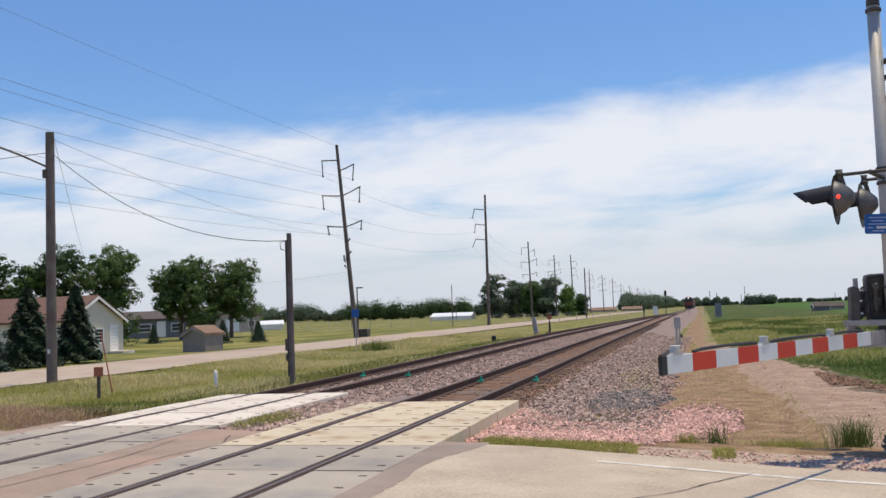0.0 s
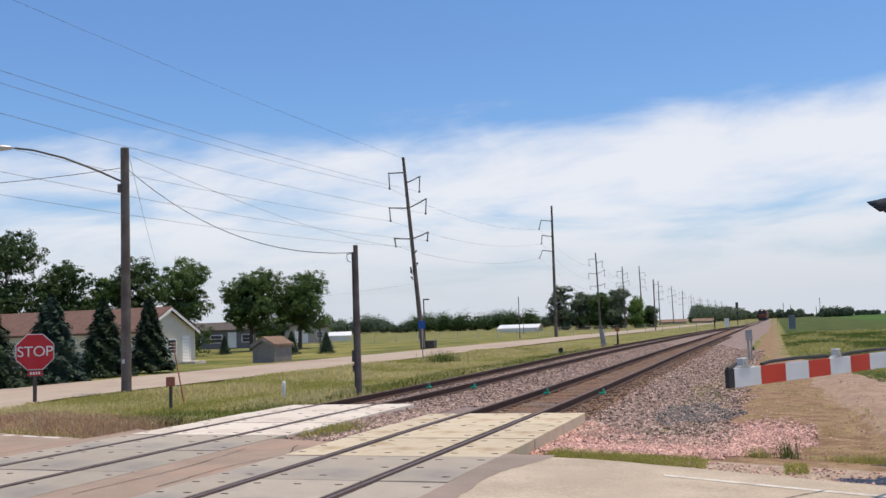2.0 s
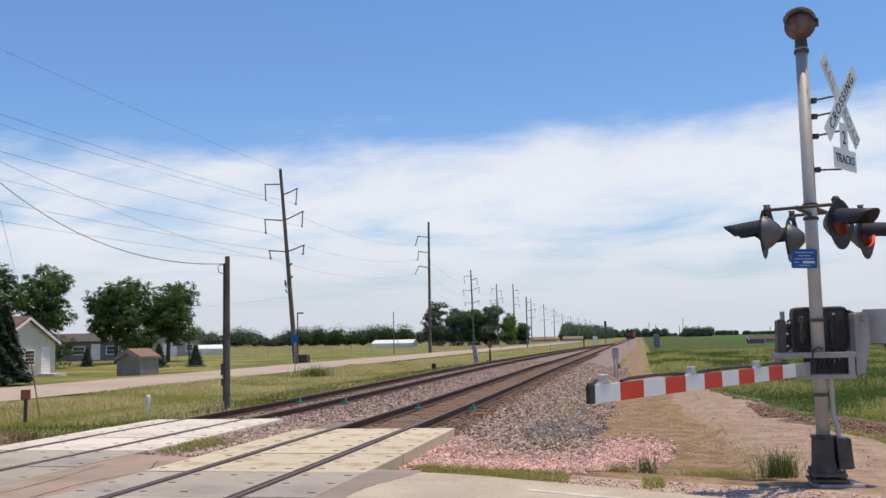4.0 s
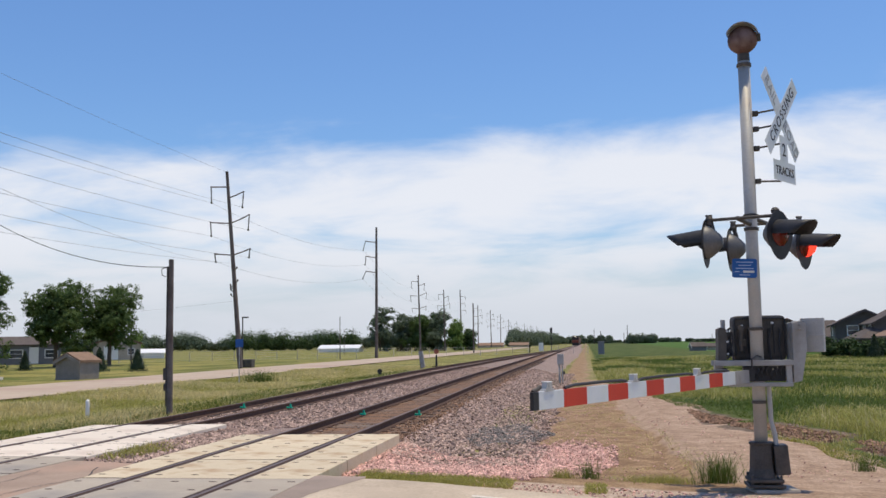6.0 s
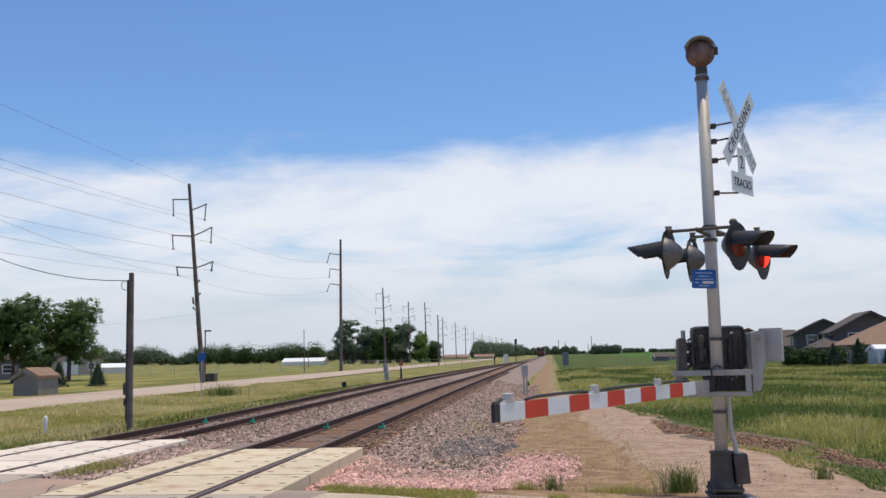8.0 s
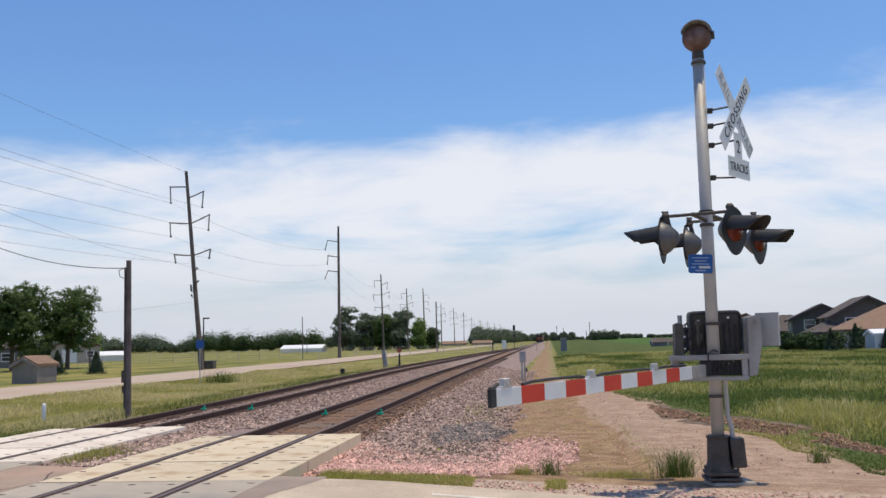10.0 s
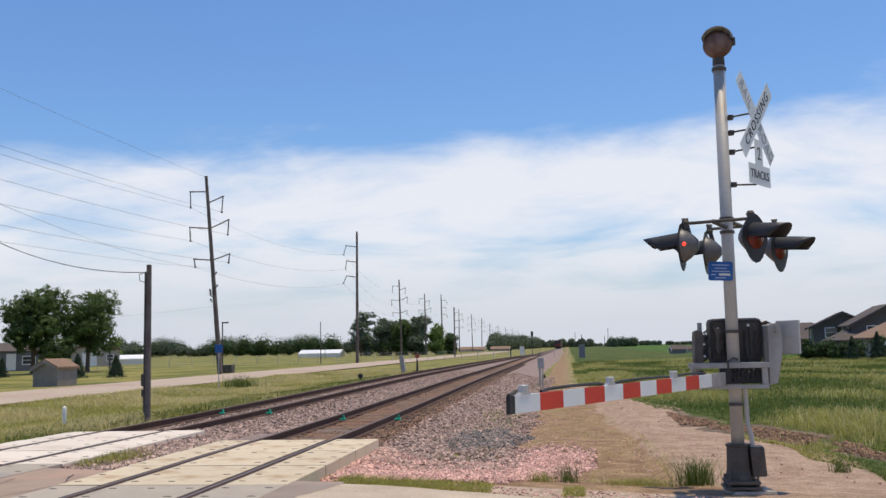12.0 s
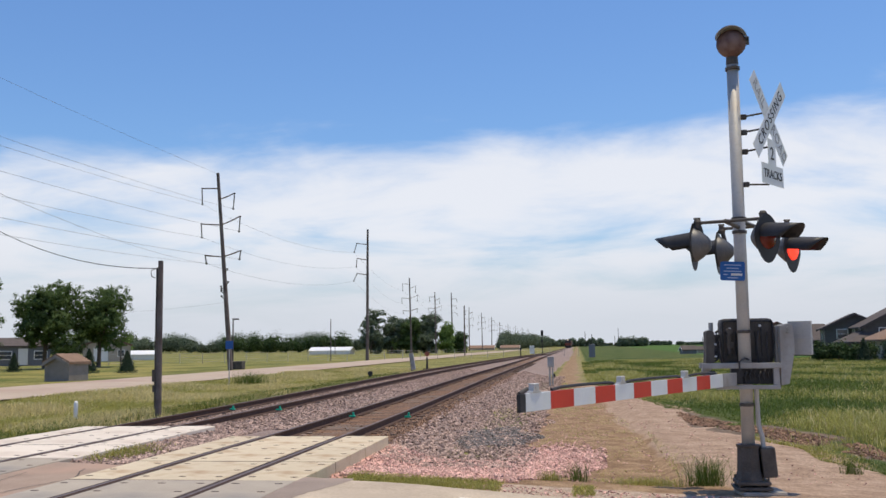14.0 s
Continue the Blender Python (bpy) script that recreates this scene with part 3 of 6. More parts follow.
def rail(parent, mid, side, y0, y1):
    ys = steps([(y0, 1), (20, 2), (230, 5), (max(231, y1), 20)])
    bm, top = bm_new(), bm_new()
    rings, tops = [], []
    for y in ys:
        if y > y1:
            break
        x, z = mid(y) + side * HALF, rail_z(y)
        rings.append([bm.verts.new((x + a, y, z + b)) for a, b in SECTION])
        tops.append([top.verts.new((x + a, y, z + 0.0015)) for a in (-0.026, 0.026)])
    n = len(SECTION)
    for p, q in zip(rings, rings[1:]):
        for k in range(n):
            bm.faces.new((p[k], p[(k + 1) % n], q[(k + 1) % n], q[k]))
    for p, q in zip(tops, tops[1:]):
        top.faces.new((p[0], p[1], q[1], q[0]))
    bmesh.ops.recalc_face_normals(bm, faces=bm.faces)
    r = part("rail", bm, M["rail"], parent, "rusty brown steel rail")
    part("rail_head", top, M["railtop"], r, "bright worn running surface")


def near_mid(y):
    return NEAR_X


def rubber_strips(parent, mid, y0, y1):
    for side in (-1, 1):
        bm = bm_new()
        box(bm, mid + side * HALF, (y0 + y1) / 2, -0.16, 0.29, y1 - y0, 0.151)
        part("flangeway_seal", bm, M["rubber"], parent, "black rubber seal along the rail")


def panel_mesh(w, l, material, plugs):
    bm = bm_new()
    box(bm, 0, 0, -0.30, w, l - 0.036, 0.30, 0.016)
    me = bpy.data.meshes.new("panel")
    bm.to_mesh(me); bm.free()
    me.materials.append(material)
    return me


def bolt_mesh():
    bm = bm_new()
    bmesh.ops.create_cone(bm, cap_ends=True, segments=8, radius1=0.034, radius2=0.03, depth=0.006, matrix=Matrix.Diagonal((1.7, 0.75, 1, 1)))
    me = bpy.data.meshes.new("bolt")
    bm.to_mesh(me); bm.free()
    me.materials.append(M["rubber"])
    return me


BOLT = bolt_mesh()


def joint_mesh(cache, w):
    """Dark filler in the joint between two panels."""
    if ("joint", w) not in cache:
        bm = bm_new()
        box(bm, 0, 0, -0.06, w - 0.03, 0.05, 0.054)
        me = bpy.data.meshes.new("joint_filler")
        bm.to_mesh(me); bm.free()
        me.materials.append(M["rubber"])
        cache["joint", w] = me
    return cache["joint", w]


def crossing(name, label, mid, ends, worn_from, fresh):
    """Concrete panels between and beside the rails, each with its row of lag bolts."""
    th = thing(name, mid, 0, 0, 0, label, "crossing panels", kind="structure")
    meshes = {}
    for x0, x1, kind in ((-1.46, -0.85, "field"), (-0.645, 0.645, "gauge"), (0.85, 1.68, "field")):
        for k in range(10):
            l = 2.05
            y = ends - l * (k + 0.5)
            m = fresh if y > worn_from else M["panel_worn"]
            key = (round(x1 - x0, 2), m.name)
            if key not in meshes:
                meshes[key] = panel_mesh(x1 - x0, l, m, 0)
            p = new("panel", meshes[key])
            p.parent = th
            if y > 6:
                jt = new("joint_filler", joint_mesh(meshes, x1 - x0))
                jt.parent = th
                jt.matrix_basis = pose((x0 + x1) / 2, y - l / 2, 0)
            p.matrix_basis = pose((x0 + x1) / 2, y, 0.004 * math.sin(k * 2.3 + x0), 0.12 * math.sin(k * 1.7), 0.15 * math.sin(k * 2.9 + x1), 0)
            if y < 7:
                continue
            w = x1 - x0
            for bx in ((-w / 2 + 0.13, w / 2 - 0.13) if kind == "field" else (-w / 2 + 0.13, 0.0, w / 2 - 0.13)):
                for by in (-0.70, 0.0, 0.70):
                    if (bx == 0.0 and by == 0.0) or math.sin(k * 7.3 + bx * 31 + by * 17) > 0.72:
                        continue
                    b = new("bolt", BOLT)
                    b.parent = p
                    b.matrix_basis = pose(bx, by, 0.001)
    rubber_strips(th, 0, ends - 20.4, ends - 0.05)
    return th


track_1 = thing("railway_track", 0, 0, 0, 0, "main railway track with rusty rails on wooden ties", "railway track", kind="structure")
for sd in (-1, 1):
    rail(track_1, near_mid, sd, -8, 760)
track_2 = thing("railway_siding", 0, 0, 0, 0, "second railway track with rusty rails sunk in stone", "railway track", kind="structure")
for sd in (-1, 1):
    rail(track_2, far_x, sd, -8, 226)


def ties():
    bm = bm_new()
    box(bm, 0, 0, -0.17, 2.6, 0.23, 0.17, 0.012)
    me = bpy.data.meshes.new("tie")
    bm.to_mesh(me); bm.free()
    me.materials.append(M["tie"])
    plate = bm_new()
    for sd in (-1, 1):
        box(plate, sd * HALF, 0, 0.0, 0.34, 0.19, 0.016)
    pm = bpy.data.meshes.new("tie_plates")
    plate.to_mesh(pm); plate.free()
    pm.materials.append(M["rail"])
    y = 18.85
    k = 0
    while y < 95:
        t = new("tie", me)
        t.parent = track_1
        t.matrix_basis = pose(NEAR_X + 0.04 * math.sin(k * 5.1), y, rail_z(y) - 0.186 + 0.006 * math.sin(k * 3.3), 0, 0, 0.7 * math.sin(k * 2.1))
        p = new("tie_plate", pm)
        p.parent = t
        if y < 40:
            t2 = new("tie", me)
            t2.parent = track_2
            t2.matrix_basis = pose(far_x(y) + 0.04 * math.sin(k * 4.1), y + 2.3, rail_z(y) - 0.20, 0, 0, 0.8 * math.sin(k * 2.7))
        y += 0.53
        k += 1


ties()
def rust_bed():
    """Rust-stained stones between the rails of the main track."""
    bm = bm_new()
    rows = []
    for y in steps([(18.4, 1), (60, 0.5), (140, 2)]):
        rows.append([bm.verts.new((NEAR_X + x, y, rail_z(y) - 0.186 + 0.014 * noise.noise(Vector((x * 5, y * 5, 0))))) for x in (-0.95, -0.7, -0.35, 0, 0.35, 0.7, 0.95)])
    for a, b in zip(rows, rows[1:]):
        for k in range(6):
            bm.faces.new((a[k], a[k + 1], b[k + 1], b[k]))
    tagged(mesh_ob("track_bed", bm, M["bed_rust"], True), "rust-brown stone bed between the rails", "ballast", kind="structure")


rust_bed()
crossing("crossing_near", "tan concrete crossing panels with recessed bolts round the rails", NEAR_X, 18.45, 12.7, M["panel"])
crossing("crossing_far", "pale cream concrete crossing panels round the second track", -9.65, 20.85, 14.2, M["panel_pale"])


# ---- crossing signal ----
GX, GY, GZ = 2.10, 12.50, -0.085
FACE = Vector((0.93, -0.37, 0)).normalized()
FACE_RZ = math.degrees(math.atan2(FACE.y, FACE.x))


def flasher(parent, x, y, z, facing_deg, lit):
    """A round warning light: bowl, black backing disc, long hood and red lens, facing along local +x."""
    th = new("warning_light")
    th.empty_display_size = 0.1
    th.parent = parent
    th.matrix_basis = pose(x, y, z, 0, 0, facing_deg)
    q = Matrix.Rotation(radians(90), 4, "Y")
    bm = bm_new()
    lathe(bm, [(0.02, -0.20), (0.06, -0.195), (0.09, -0.17), (0.165, -0.09), (0.205, -0.02), (0.205, 0.0), (0.16, 0.0)], q, 24)
    part("bowl", bm, M["lamp_back"], th, "grey cast lamp housing", True)
    # the backing shield is drawn down to a rounded point
    bm = bm_new()
    shape = []
    for k in range(28):
        a = 2 * math.pi * k / 28
        r = 0.232 + 0.08 * max(0.0, -math.sin(a)) ** 6 + 0.04 * max(0.0, math.sin(a)) ** 8
        shape.append((r * math.cos(a), r * math.sin(a)))
    prism(bm, shape, 0.008, Matrix.Rotation(radians(90), 4, "Z"))
    part("backing_shield", bm, M["black"], th, "black pointed oval backing shield")
    bm = bm_new()
    lathe(bm, [(0.148, 0.0), (0.148, 0.012), (0.12, 0.03), (0.06, 0.044), (0.01, 0.048)], q, 24)
    part("lens", bm, M["red_lens"], th, "dark red glass lens", True)
    # hood: upper shell cut back slanting at its mouth
    bm = bm_new()
    rows = []
    for k in range(17):
        a = radians(-8 + 196 * k / 16)
        ln = 0.47 * (1 - 0.46 * max(0.0, 1 - (math.sin(a) + 0.47) / 1.47))
        rows.append([[bm.verts.new((0.005 + ln * f, r * math.cos(a), r * math.sin(a) * (1 - 0.16 * f) + 0.012 - 0.03 * f)) for f in (0, 0.25, 0.5, 0.75, 1)] for r in (0.146, 0.152)])
    for p, n in zip(rows, rows[1:]):
        for i in range(4):
            bm.faces.new((p[0][i], p[0][i + 1], n[0][i + 1], n[0][i]))
            bm.faces.new((p[1][i], n[1][i], n[1][i + 1], p[1][i + 1]))
        bm.faces.new((p[0][4], p[1][4], n[1][4], n[0][4]))
    part("hood", bm, M["black"], th, "long black sun hood", True)
    bm = bm_new()
    tube(bm, [(-0.09, 0, 0.14), (-0.07, 0, 0.22), (-0.05, 0, 0.30)], 0.028, 10)
    lathe(bm, [(0.0, 0.0), (0.045, 0.0), (0.05, 0.03), (0.03, 0.06), (0.0, 0.062)], pose(-0.05, 0, 0.25), 12)
    part("bracket", bm, M["dark_steel"], th, "dark cast bracket")
    if lit == "front":
        bm = bm_new()
        lathe(bm, [(0.152, 0.0), (0.146, 0.014), (0.12, 0.034), (0.06, 0.048), (0.01, 0.052)], q, 20)
        return th, part("lamp_beam", bm, M["lit_lens"], th, "glowing red lamp", True)
    if lit == "side":
        bm = bm_new()
        lathe(bm, [(0.024, 0.0), (0.024, 0.024), (0.014, 0.032), (0.002, 0.034)], q, 12)
        p = part("side_lamp", bm, M["lit_lens"], th, "small red side light", True)
        p.matrix_basis = pose(-0.06, 0.168, 0, 0, 0, 108)
        return th, p
    return th, None


def crossbuck(parent, x, y, z, rz):
    """Two crossed blades and a plate under them; the face looks along local -y."""
    th = new("crossbuck")
    th.empty_display_size = 0.2
    th.parent = parent
    th.matrix_basis = pose(x, y, z, 0, 0, rz)
    for i, (ang, word) in enumerate(((45, "CROSSING"), (-45, "RAILROAD"))):
        bm = bm_new()
        box(bm, 0, 0, -0.112, 1.36, 0.004, 0.224)
        b = part("blade", bm, M["white"], th, "white blade with black lettering")
        b.matrix_basis = pose(0, -0.012 * (1 - i) - 0.004, 0, 0, -ang, 0)
        if word == "CROSSING":
            for half, cx in (("CROSSING", 0.0),):
                lettering("lettering", half, 0.185, pose(cx + 0.02, -0.0045, 0, 90, 0, 0), M["letter"], b, spacing=1.28)
        else:
            # this blade's lettering is grey instead of black
            lettering("lettering", "RAIL", 0.19, pose(-0.40, -0.0045, 0, 90, 0, 0), M["letter_grey"], b, spacing=1.1)
            lettering("lettering", "ROAD", 0.19, pose(0.40, -0.0045, 0, 90, 0, 0), M["letter_grey"], b, spacing=1.1)
    bm = bm_new()
    outline = [(-0.34, -0.86), (0.34, -0.86), (0.34, -0.60), (0.12, -0.60), (0.12, -0.27), (-0.12, -0.27), (-0.12, -0.60), (-0.34, -0.60)]
    prism(bm, outline, 0.004)
    p = part("track_plate", bm, M["white"], th, "white plate giving the number of tracks")
    p.matrix_basis = pose(0, -0.022, 0)
    lettering("lettering", "2", 0.235, pose(0, -0.0045, -0.46, 90, 0, 0), M["letter"], p)
    lettering("lettering", "TRACKS", 0.155, pose(0, -0.0045, -0.73, 90, 0, 0), M["letter"], p)
    return th


def crossing_signal():
    th = thing("crossing_signal", GX, GY, GZ, 0, "galvanised crossing signal mast with red lights and a bell", "railway signal")
    h = -GZ
    # cast base
    bm = bm_new()
    box(bm, 0.02, 0, 0.0, 0.43, 0.43, 0.035, 0.01)
    box(bm, 0.02, 0, 0.06, 0.40, 0.40, 0.045, 0.012)
    for sx in (-1, 1):
        for sy in (-1, 1):
            rod(bm, (0.02 + sx * 0.17, sy * 0.17, 0.0), (0.02 + sx * 0.17, sy * 0.17, 0.15), 0.016, seg=6)
    part("base_plate", bm, M["dark_steel"], th, "dark bolted base plate")
    bm = bm_new()
    box(bm, 0.12, 0.0, -0.22, 0.54, 0.46, 0.205, 0.03, pose(0, 0, 0, 0, 0, 8))
    part("foundation", bm, M["panel_worn"], th, "rough grey concrete footing")
    bm = bm_new()
    lathe(bm, [(0.175, 0.10), (0.17, 0.14), (0.15, 0.22), (0.138, 0.50), (0.152, 0.515), (0.152, 0.535), (0.12, 0.54)], None, 8)
    part("base_casting", bm, M["dark_steel"], th, "dark cast iron mast foot")
    bm = bm_new()
    box(bm, 0.24, -0.02, 0.13, 0.17, 0.24, 0.36, 0.02, pose(0, 0, 0, 0, -4, 0))
    part("junction_box", bm, M["dark_steel"], th, "dark junction box on the foot")
    bm = bm_new()
    rod(bm, (0, 0, 0.52), (0, 0, 5.36), 0.079, 0.074, 24)
    part("mast", bm, M["galv"], th, "weathered galvanised steel pipe", True)
    for z in (1.02, 1.92, 3.17, 3.34, 5.28):
        bm = bm_new()
        lathe(bm, [(0.078, -0.02), (0.092, -0.018), (0.092, 0.018), (0.078, 0.02)], pose(0, 0, z), 20)
        box(bm, 0.0, -0.10, z - 0.018, 0.07, 0.03, 0.036, 0.004)
        part("clamp", bm, M["dark_steel"], th)
    bm = bm_new()
    tube(bm, [(0.17, -0.03, 0.46), (0.165, -0.03, 0.62), (0.125, -0.03, 0.78), (0.115, -0.03, 1.25)], 0.03, 10)
    part("conduit", bm, M["galv"], th, "grey cable conduit")
    # bell on top, its gong facing the viewer's side of the road
    bell = new("bell")
    bell.empty_display_size = 0.1
    bell.parent = th
    bell.matrix_basis = pose(0, 0, 5.60, 0, 0, -12)
    bm = bm_new()
    lathe(bm, [(0.03, -0.10), (0.10, -0.095), (0.125, -0.05), (0.125, 0.06), (0.09, 0.085), (0.02, 0.09)], Matrix.Rotation(radians(90), 4, "X"), 20)
    part("bell_case", bm, M["dark_steel"], bell, "dark bell case", True)
    bm = bm_new()
    lathe(bm, [(0.012, 0.155), (0.05, 0.15), (0.12, 0.125), (0.168, 0.085), (0.183, 0.05), (0.186, 0.045), (0.16, 0.05), (0.02, 0.12)],
          Matrix.Rotation(radians(90), 4, "X"), 28)
    part("gong", bm, M["brass"], bell, "bronze gong dish", True)
    bm = bm_new()
    rows = []
    for k in range(15):
        a = radians(8 + 150 * k / 14)
        rows.append([bm.verts.new((r * math.cos(a), yy, r * math.sin(a))) for yy in (-0.17, 0.02) for r in (0.196, 0.206)])
    for p, q in zip(rows, rows[1:]):
        for i, j in ((0, 1), (1, 3), (3, 2), (2, 0)):
            bm.faces.new((p[i], p[j], q[j], q[i]))
    part("bell_hood", bm, M["grey_paint"], bell, "grey rain hood")
    bm = bm_new()
    rod(bm, (0, 0.0, -0.27), (0, 0, -0.09), 0.078, 0.07, 18)
    part("bell_neck", bm, M["dark_steel"], bell)
    bm = bm_new()
    box(bm, 0.19, -0.03, -0.03, 0.06, 0.06, 0.10, 0.01)
    part("bell_clapper_box", bm, M["dark_steel"], bell)
    # lights
    near, far = (1.83 - GX, 11.80 - GY), (2.42 - GX, 13.22 - GY)
    zl = 3.235 - GZ
    bm = bm_new()
    zn = zl - 0.09
    rod(bm, (near[0], near[1], zn), (0, 0, zn), 0.028, seg=12)
    rod(bm, (0, 0, zl), (far[0], far[1], zl), 0.028, seg=12)
    for e, ze, back, ahead in ((near, zn, 0.34, 0.43), (far, zl, 0.44, 0.41)):
        rod(bm, (e[0] - FACE.x * back, e[1] - FACE.y * back, ze), (e[0] + FACE.x * ahead, e[1] + FACE.y * ahead, ze), 0.02, seg=10)
        for reach in (-back, ahead):
            px, py = e[0] + FACE.x * reach, e[1] + FACE.y * reach
            lathe(bm, [(0.01, -0.07), (0.036, -0.065), (0.036, 0.03), (0.028, 0.05), (0.01, 0.055)], pose(px, py, ze), 10)
            rod(bm, (px - 0.04, py, ze + 0.055), (px + 0.04, py, ze + 0.055), 0.012, seg=6)
    part("light_arm", bm, M["dark_steel"], th, "dark steel cross arm for the lights")
    beams = []
    for e, tilt in ((near, 0), (far, 0)):
        for sd in (-1, 1):
            reach, low = {(True, -1): (0.385, 0.05), (False, -1): (0.49, 0.0), (True, 1): (0.475, 0.0), (False, 1): (0.46, 0.02)}[e is near, sd]
            px, py = e[0] + sd * FACE.x * reach, e[1] + sd * FACE.y * reach
            is_lit = "front" if sd == 1 and e is far else "side" if sd == -1 and e is near else ""
            f = (-48 if e is near else -38) if sd == 1 else 160
            _, b = flasher(th, px, py, 2.93 - low - GZ, f, is_lit)
            if b:
                beams.append(b)
    crossbuck(th, 2.53 - GX, 0.06, 4.535 - GZ, 57)
    for z in (4.56, 4.36, 4.11, 3.69):
        bm = bm_new()
        box(bm, 0.11, 0, z - GZ - 0.03, 0.07, 0.08, 0.06, 0.008)
        rod(bm, (0.08, 0, z - GZ), (0.40, 0.05, z - GZ + (0.06 if z > 3.8 else 0.0)), 0.012, seg=8)
        part("sign_bracket", bm, M["dark_steel"], th)
    # blue notice
    bm = bm_new()
    r = 0.025
    prism(bm, [(cx + r * math.cos(radians(a)), cz + r * math.sin(radians(a))) for cx, cz, a0 in ((0.128, 0.093, 0), (-0.128, 0.093, 90), (-0.128, -0.095, 180), (0.128, -0.095, 270))
               for a in (a0, a0 + 30, a0 + 60, a0 + 90)], 0.004)
    s = part("notice_plate", bm, M["blue"], th, "small blue notice plate with white bars of print")
    s.matrix_basis = pose(1.98 - GX, -0.10, 2.59 - GZ, 0, 2, 6)
    bars = [(0, 0.075, 0.21), (0, 0.035, 0.15), (0, -0.003, 0.22), (-0.09, -0.045, 0.06), (0, -0.085, 0.13)]
    for bx, bz, bw in bars:
        bm = bm_new()
        box(bm, bx, -0.0035, bz - 0.006, bw, 0.002, 0.011)
        part("print_bar", bm, M["print"], s)
    bm = bm_new()
    box(bm, 0.05, -0.0035, -0.058, 0.14, 0.002, 0.028)
    part("print_bar", bm, M["white"], s, "white bar")
    return th, beams


signal, LAMPS = crossing_signal()


def gate():
    """Gate machine on the mast with its striped arm lowered across the lane."""
    th = thing("crossing_gate", GX, GY, GZ, 0, "lowered crossing gate with a red and white striped arm", "crossing gate")
    o = -GZ
    bm = bm_new()
    box(bm, 0.065, 0.31, 1.44 + o, 0.64, 0.36, 0.565, 0.06)
    part("machine_box", bm, M["dark_steel"], th, "dark brown-grey gate machine housing with rounded corners")
    # raised cover rims, ribs and hinges on the camera side
    for x0, x1 in ((-0.24, -0.03), (0.09, 0.37)):
        bm = bm_new()
        box(bm, (x0 + x1) / 2, 0.125, 1.955 + o, x1 - x0, 0.03, 0.022, 0.006)
        box(bm, x0, 0.125, 1.50 + o, 0.022, 0.03, 0.46, 0.006)
        box(bm, x1, 0.125, 1.50 + o, 0.022, 0.03, 0.46, 0.006)
        for k in range(1, 4):
            box(bm, x0 + (x1 - x0) * k / 4, 0.128, 1.53 + o, 0.018, 0.022, 0.36 - 0.05 * (k % 2), 0.006)
        part("cover_rim", bm, M["black"], th, "dark ribbed cover frame")
    bm = bm_new()
    rod(bm, (-0.165, 0.13, 1.84 + o), (-0.165, 0.06, 1.84 + o), 0.05, 0.035, 12)
    rod(bm, (-0.165, 0.10, 1.56 + o), (-0.165, 0.10, 1.82 + o), 0.035, seg=10)
    box(bm, -0.155, 0.095, 1.62 + o, 0.09, 0.05, 0.09, 0.012)
    part("crank_cover", bm, M["dark_steel"], th, "dark crank shaft cover")
    for bx, bz in ((-0.155, 1.875), (0.215, 1.91)):
        bm = bm_new()
        rod(bm, (bx, 0.12, bz + o), (bx, 0.085, bz + o), 0.016, seg=10)
        part("latch", bm, M["alu"], th, "small bright latch")
    bm = bm_new()
    prism(bm, [(-0.49, 1.44 + o), (-0.385, 1.44 + o), (-0.38, 1.62 + o), (-0.36, 1.70 + o), (-0.38, 1.84 + o), (-0.44, 1.86 + o), (-0.475, 1.84 + o), (-0.48, 1.6 + o)], 0.26, pose(0.02, 0.16, 0))
    part("side_box", bm, M["dark_steel"], th, "dark narrow terminal box")
    bm = bm_new()
    for z0 in (1.47, 1.60, 1.74):
        tube(bm, [(-0.36, 0.05, z0 + o), (-0.325, 0.04, z0 + 0.03 + o), (-0.335, 0.04, z0 + 0.09 + o), (-0.30, 0.06, z0 + 0.11 + o)], 0.016, 8)
    rod(bm, (-0.33, 0.16, 1.50 + o), (-0.33, 0.16, 1.80 + o), 0.05, seg=12)
    part("linkage", bm, M["black"], th, "black crank linkage")
    for z0 in (1.52, 1.67, 1.80):
        bm = bm_new()
        box(bm, -0.345, 0.03, z0 + o, 0.028, 0.012, 0.022, 0.003, pose(0, 0, 0, 0, 0, 0))
        part("linkage_pin", bm, M["alu"], th, "bright worn pin")
    bm = bm_new()
    rod(bm, (-0.35, 0.36, 1.84 + o), (-0.35, 0.36, 1.96 + o), 0.03, seg=10)
    part("vent_pipe", bm, M["galv"], th, "short grey vent pipe")
    for pts in ([(-0.29, 0.06, 1.80), (-0.275, 0.05, 1.70), (-0.30, 0.05, 1.60), (-0.27, 0.05, 1.44)], [(0.19, 0.08, 1.85), (0.16, 0.07, 1.7), (0.18, 0.07, 1.44)],
                [(0.30, 0.09, 1.78), (0.28, 0.08, 1.64), (0.31, 0.08, 1.44)], [(-0.10, -0.19, 1.35), (-0.10, -0.21, 1.47), (-0.03, -0.17, 1.51), (0.03, -0.10, 1.49)]):
        bm = bm_new()
        tube(bm, [(a, b, c + o) for a, b, c in pts], 0.011, 6)
        part("cable", bm, M["cable"], th, "black cable")
    # grey frame carrying the arm
    bm = bm_new()
    box(bm, -0.07, -0.16, 1.385 + o, 0.94, 0.07, 0.065, 0.006)
    box(bm, 0.0, -0.16, 1.13 + o, 0.76, 0.07, 0.05, 0.006)
    box(bm, 0.34, -0.15, 1.18 + o, 0.07, 0.05, 0.205, 0.006)
    box(bm, -0.07, 0.14, 1.385 + o, 0.94, 0.07, 0.065, 0.006)
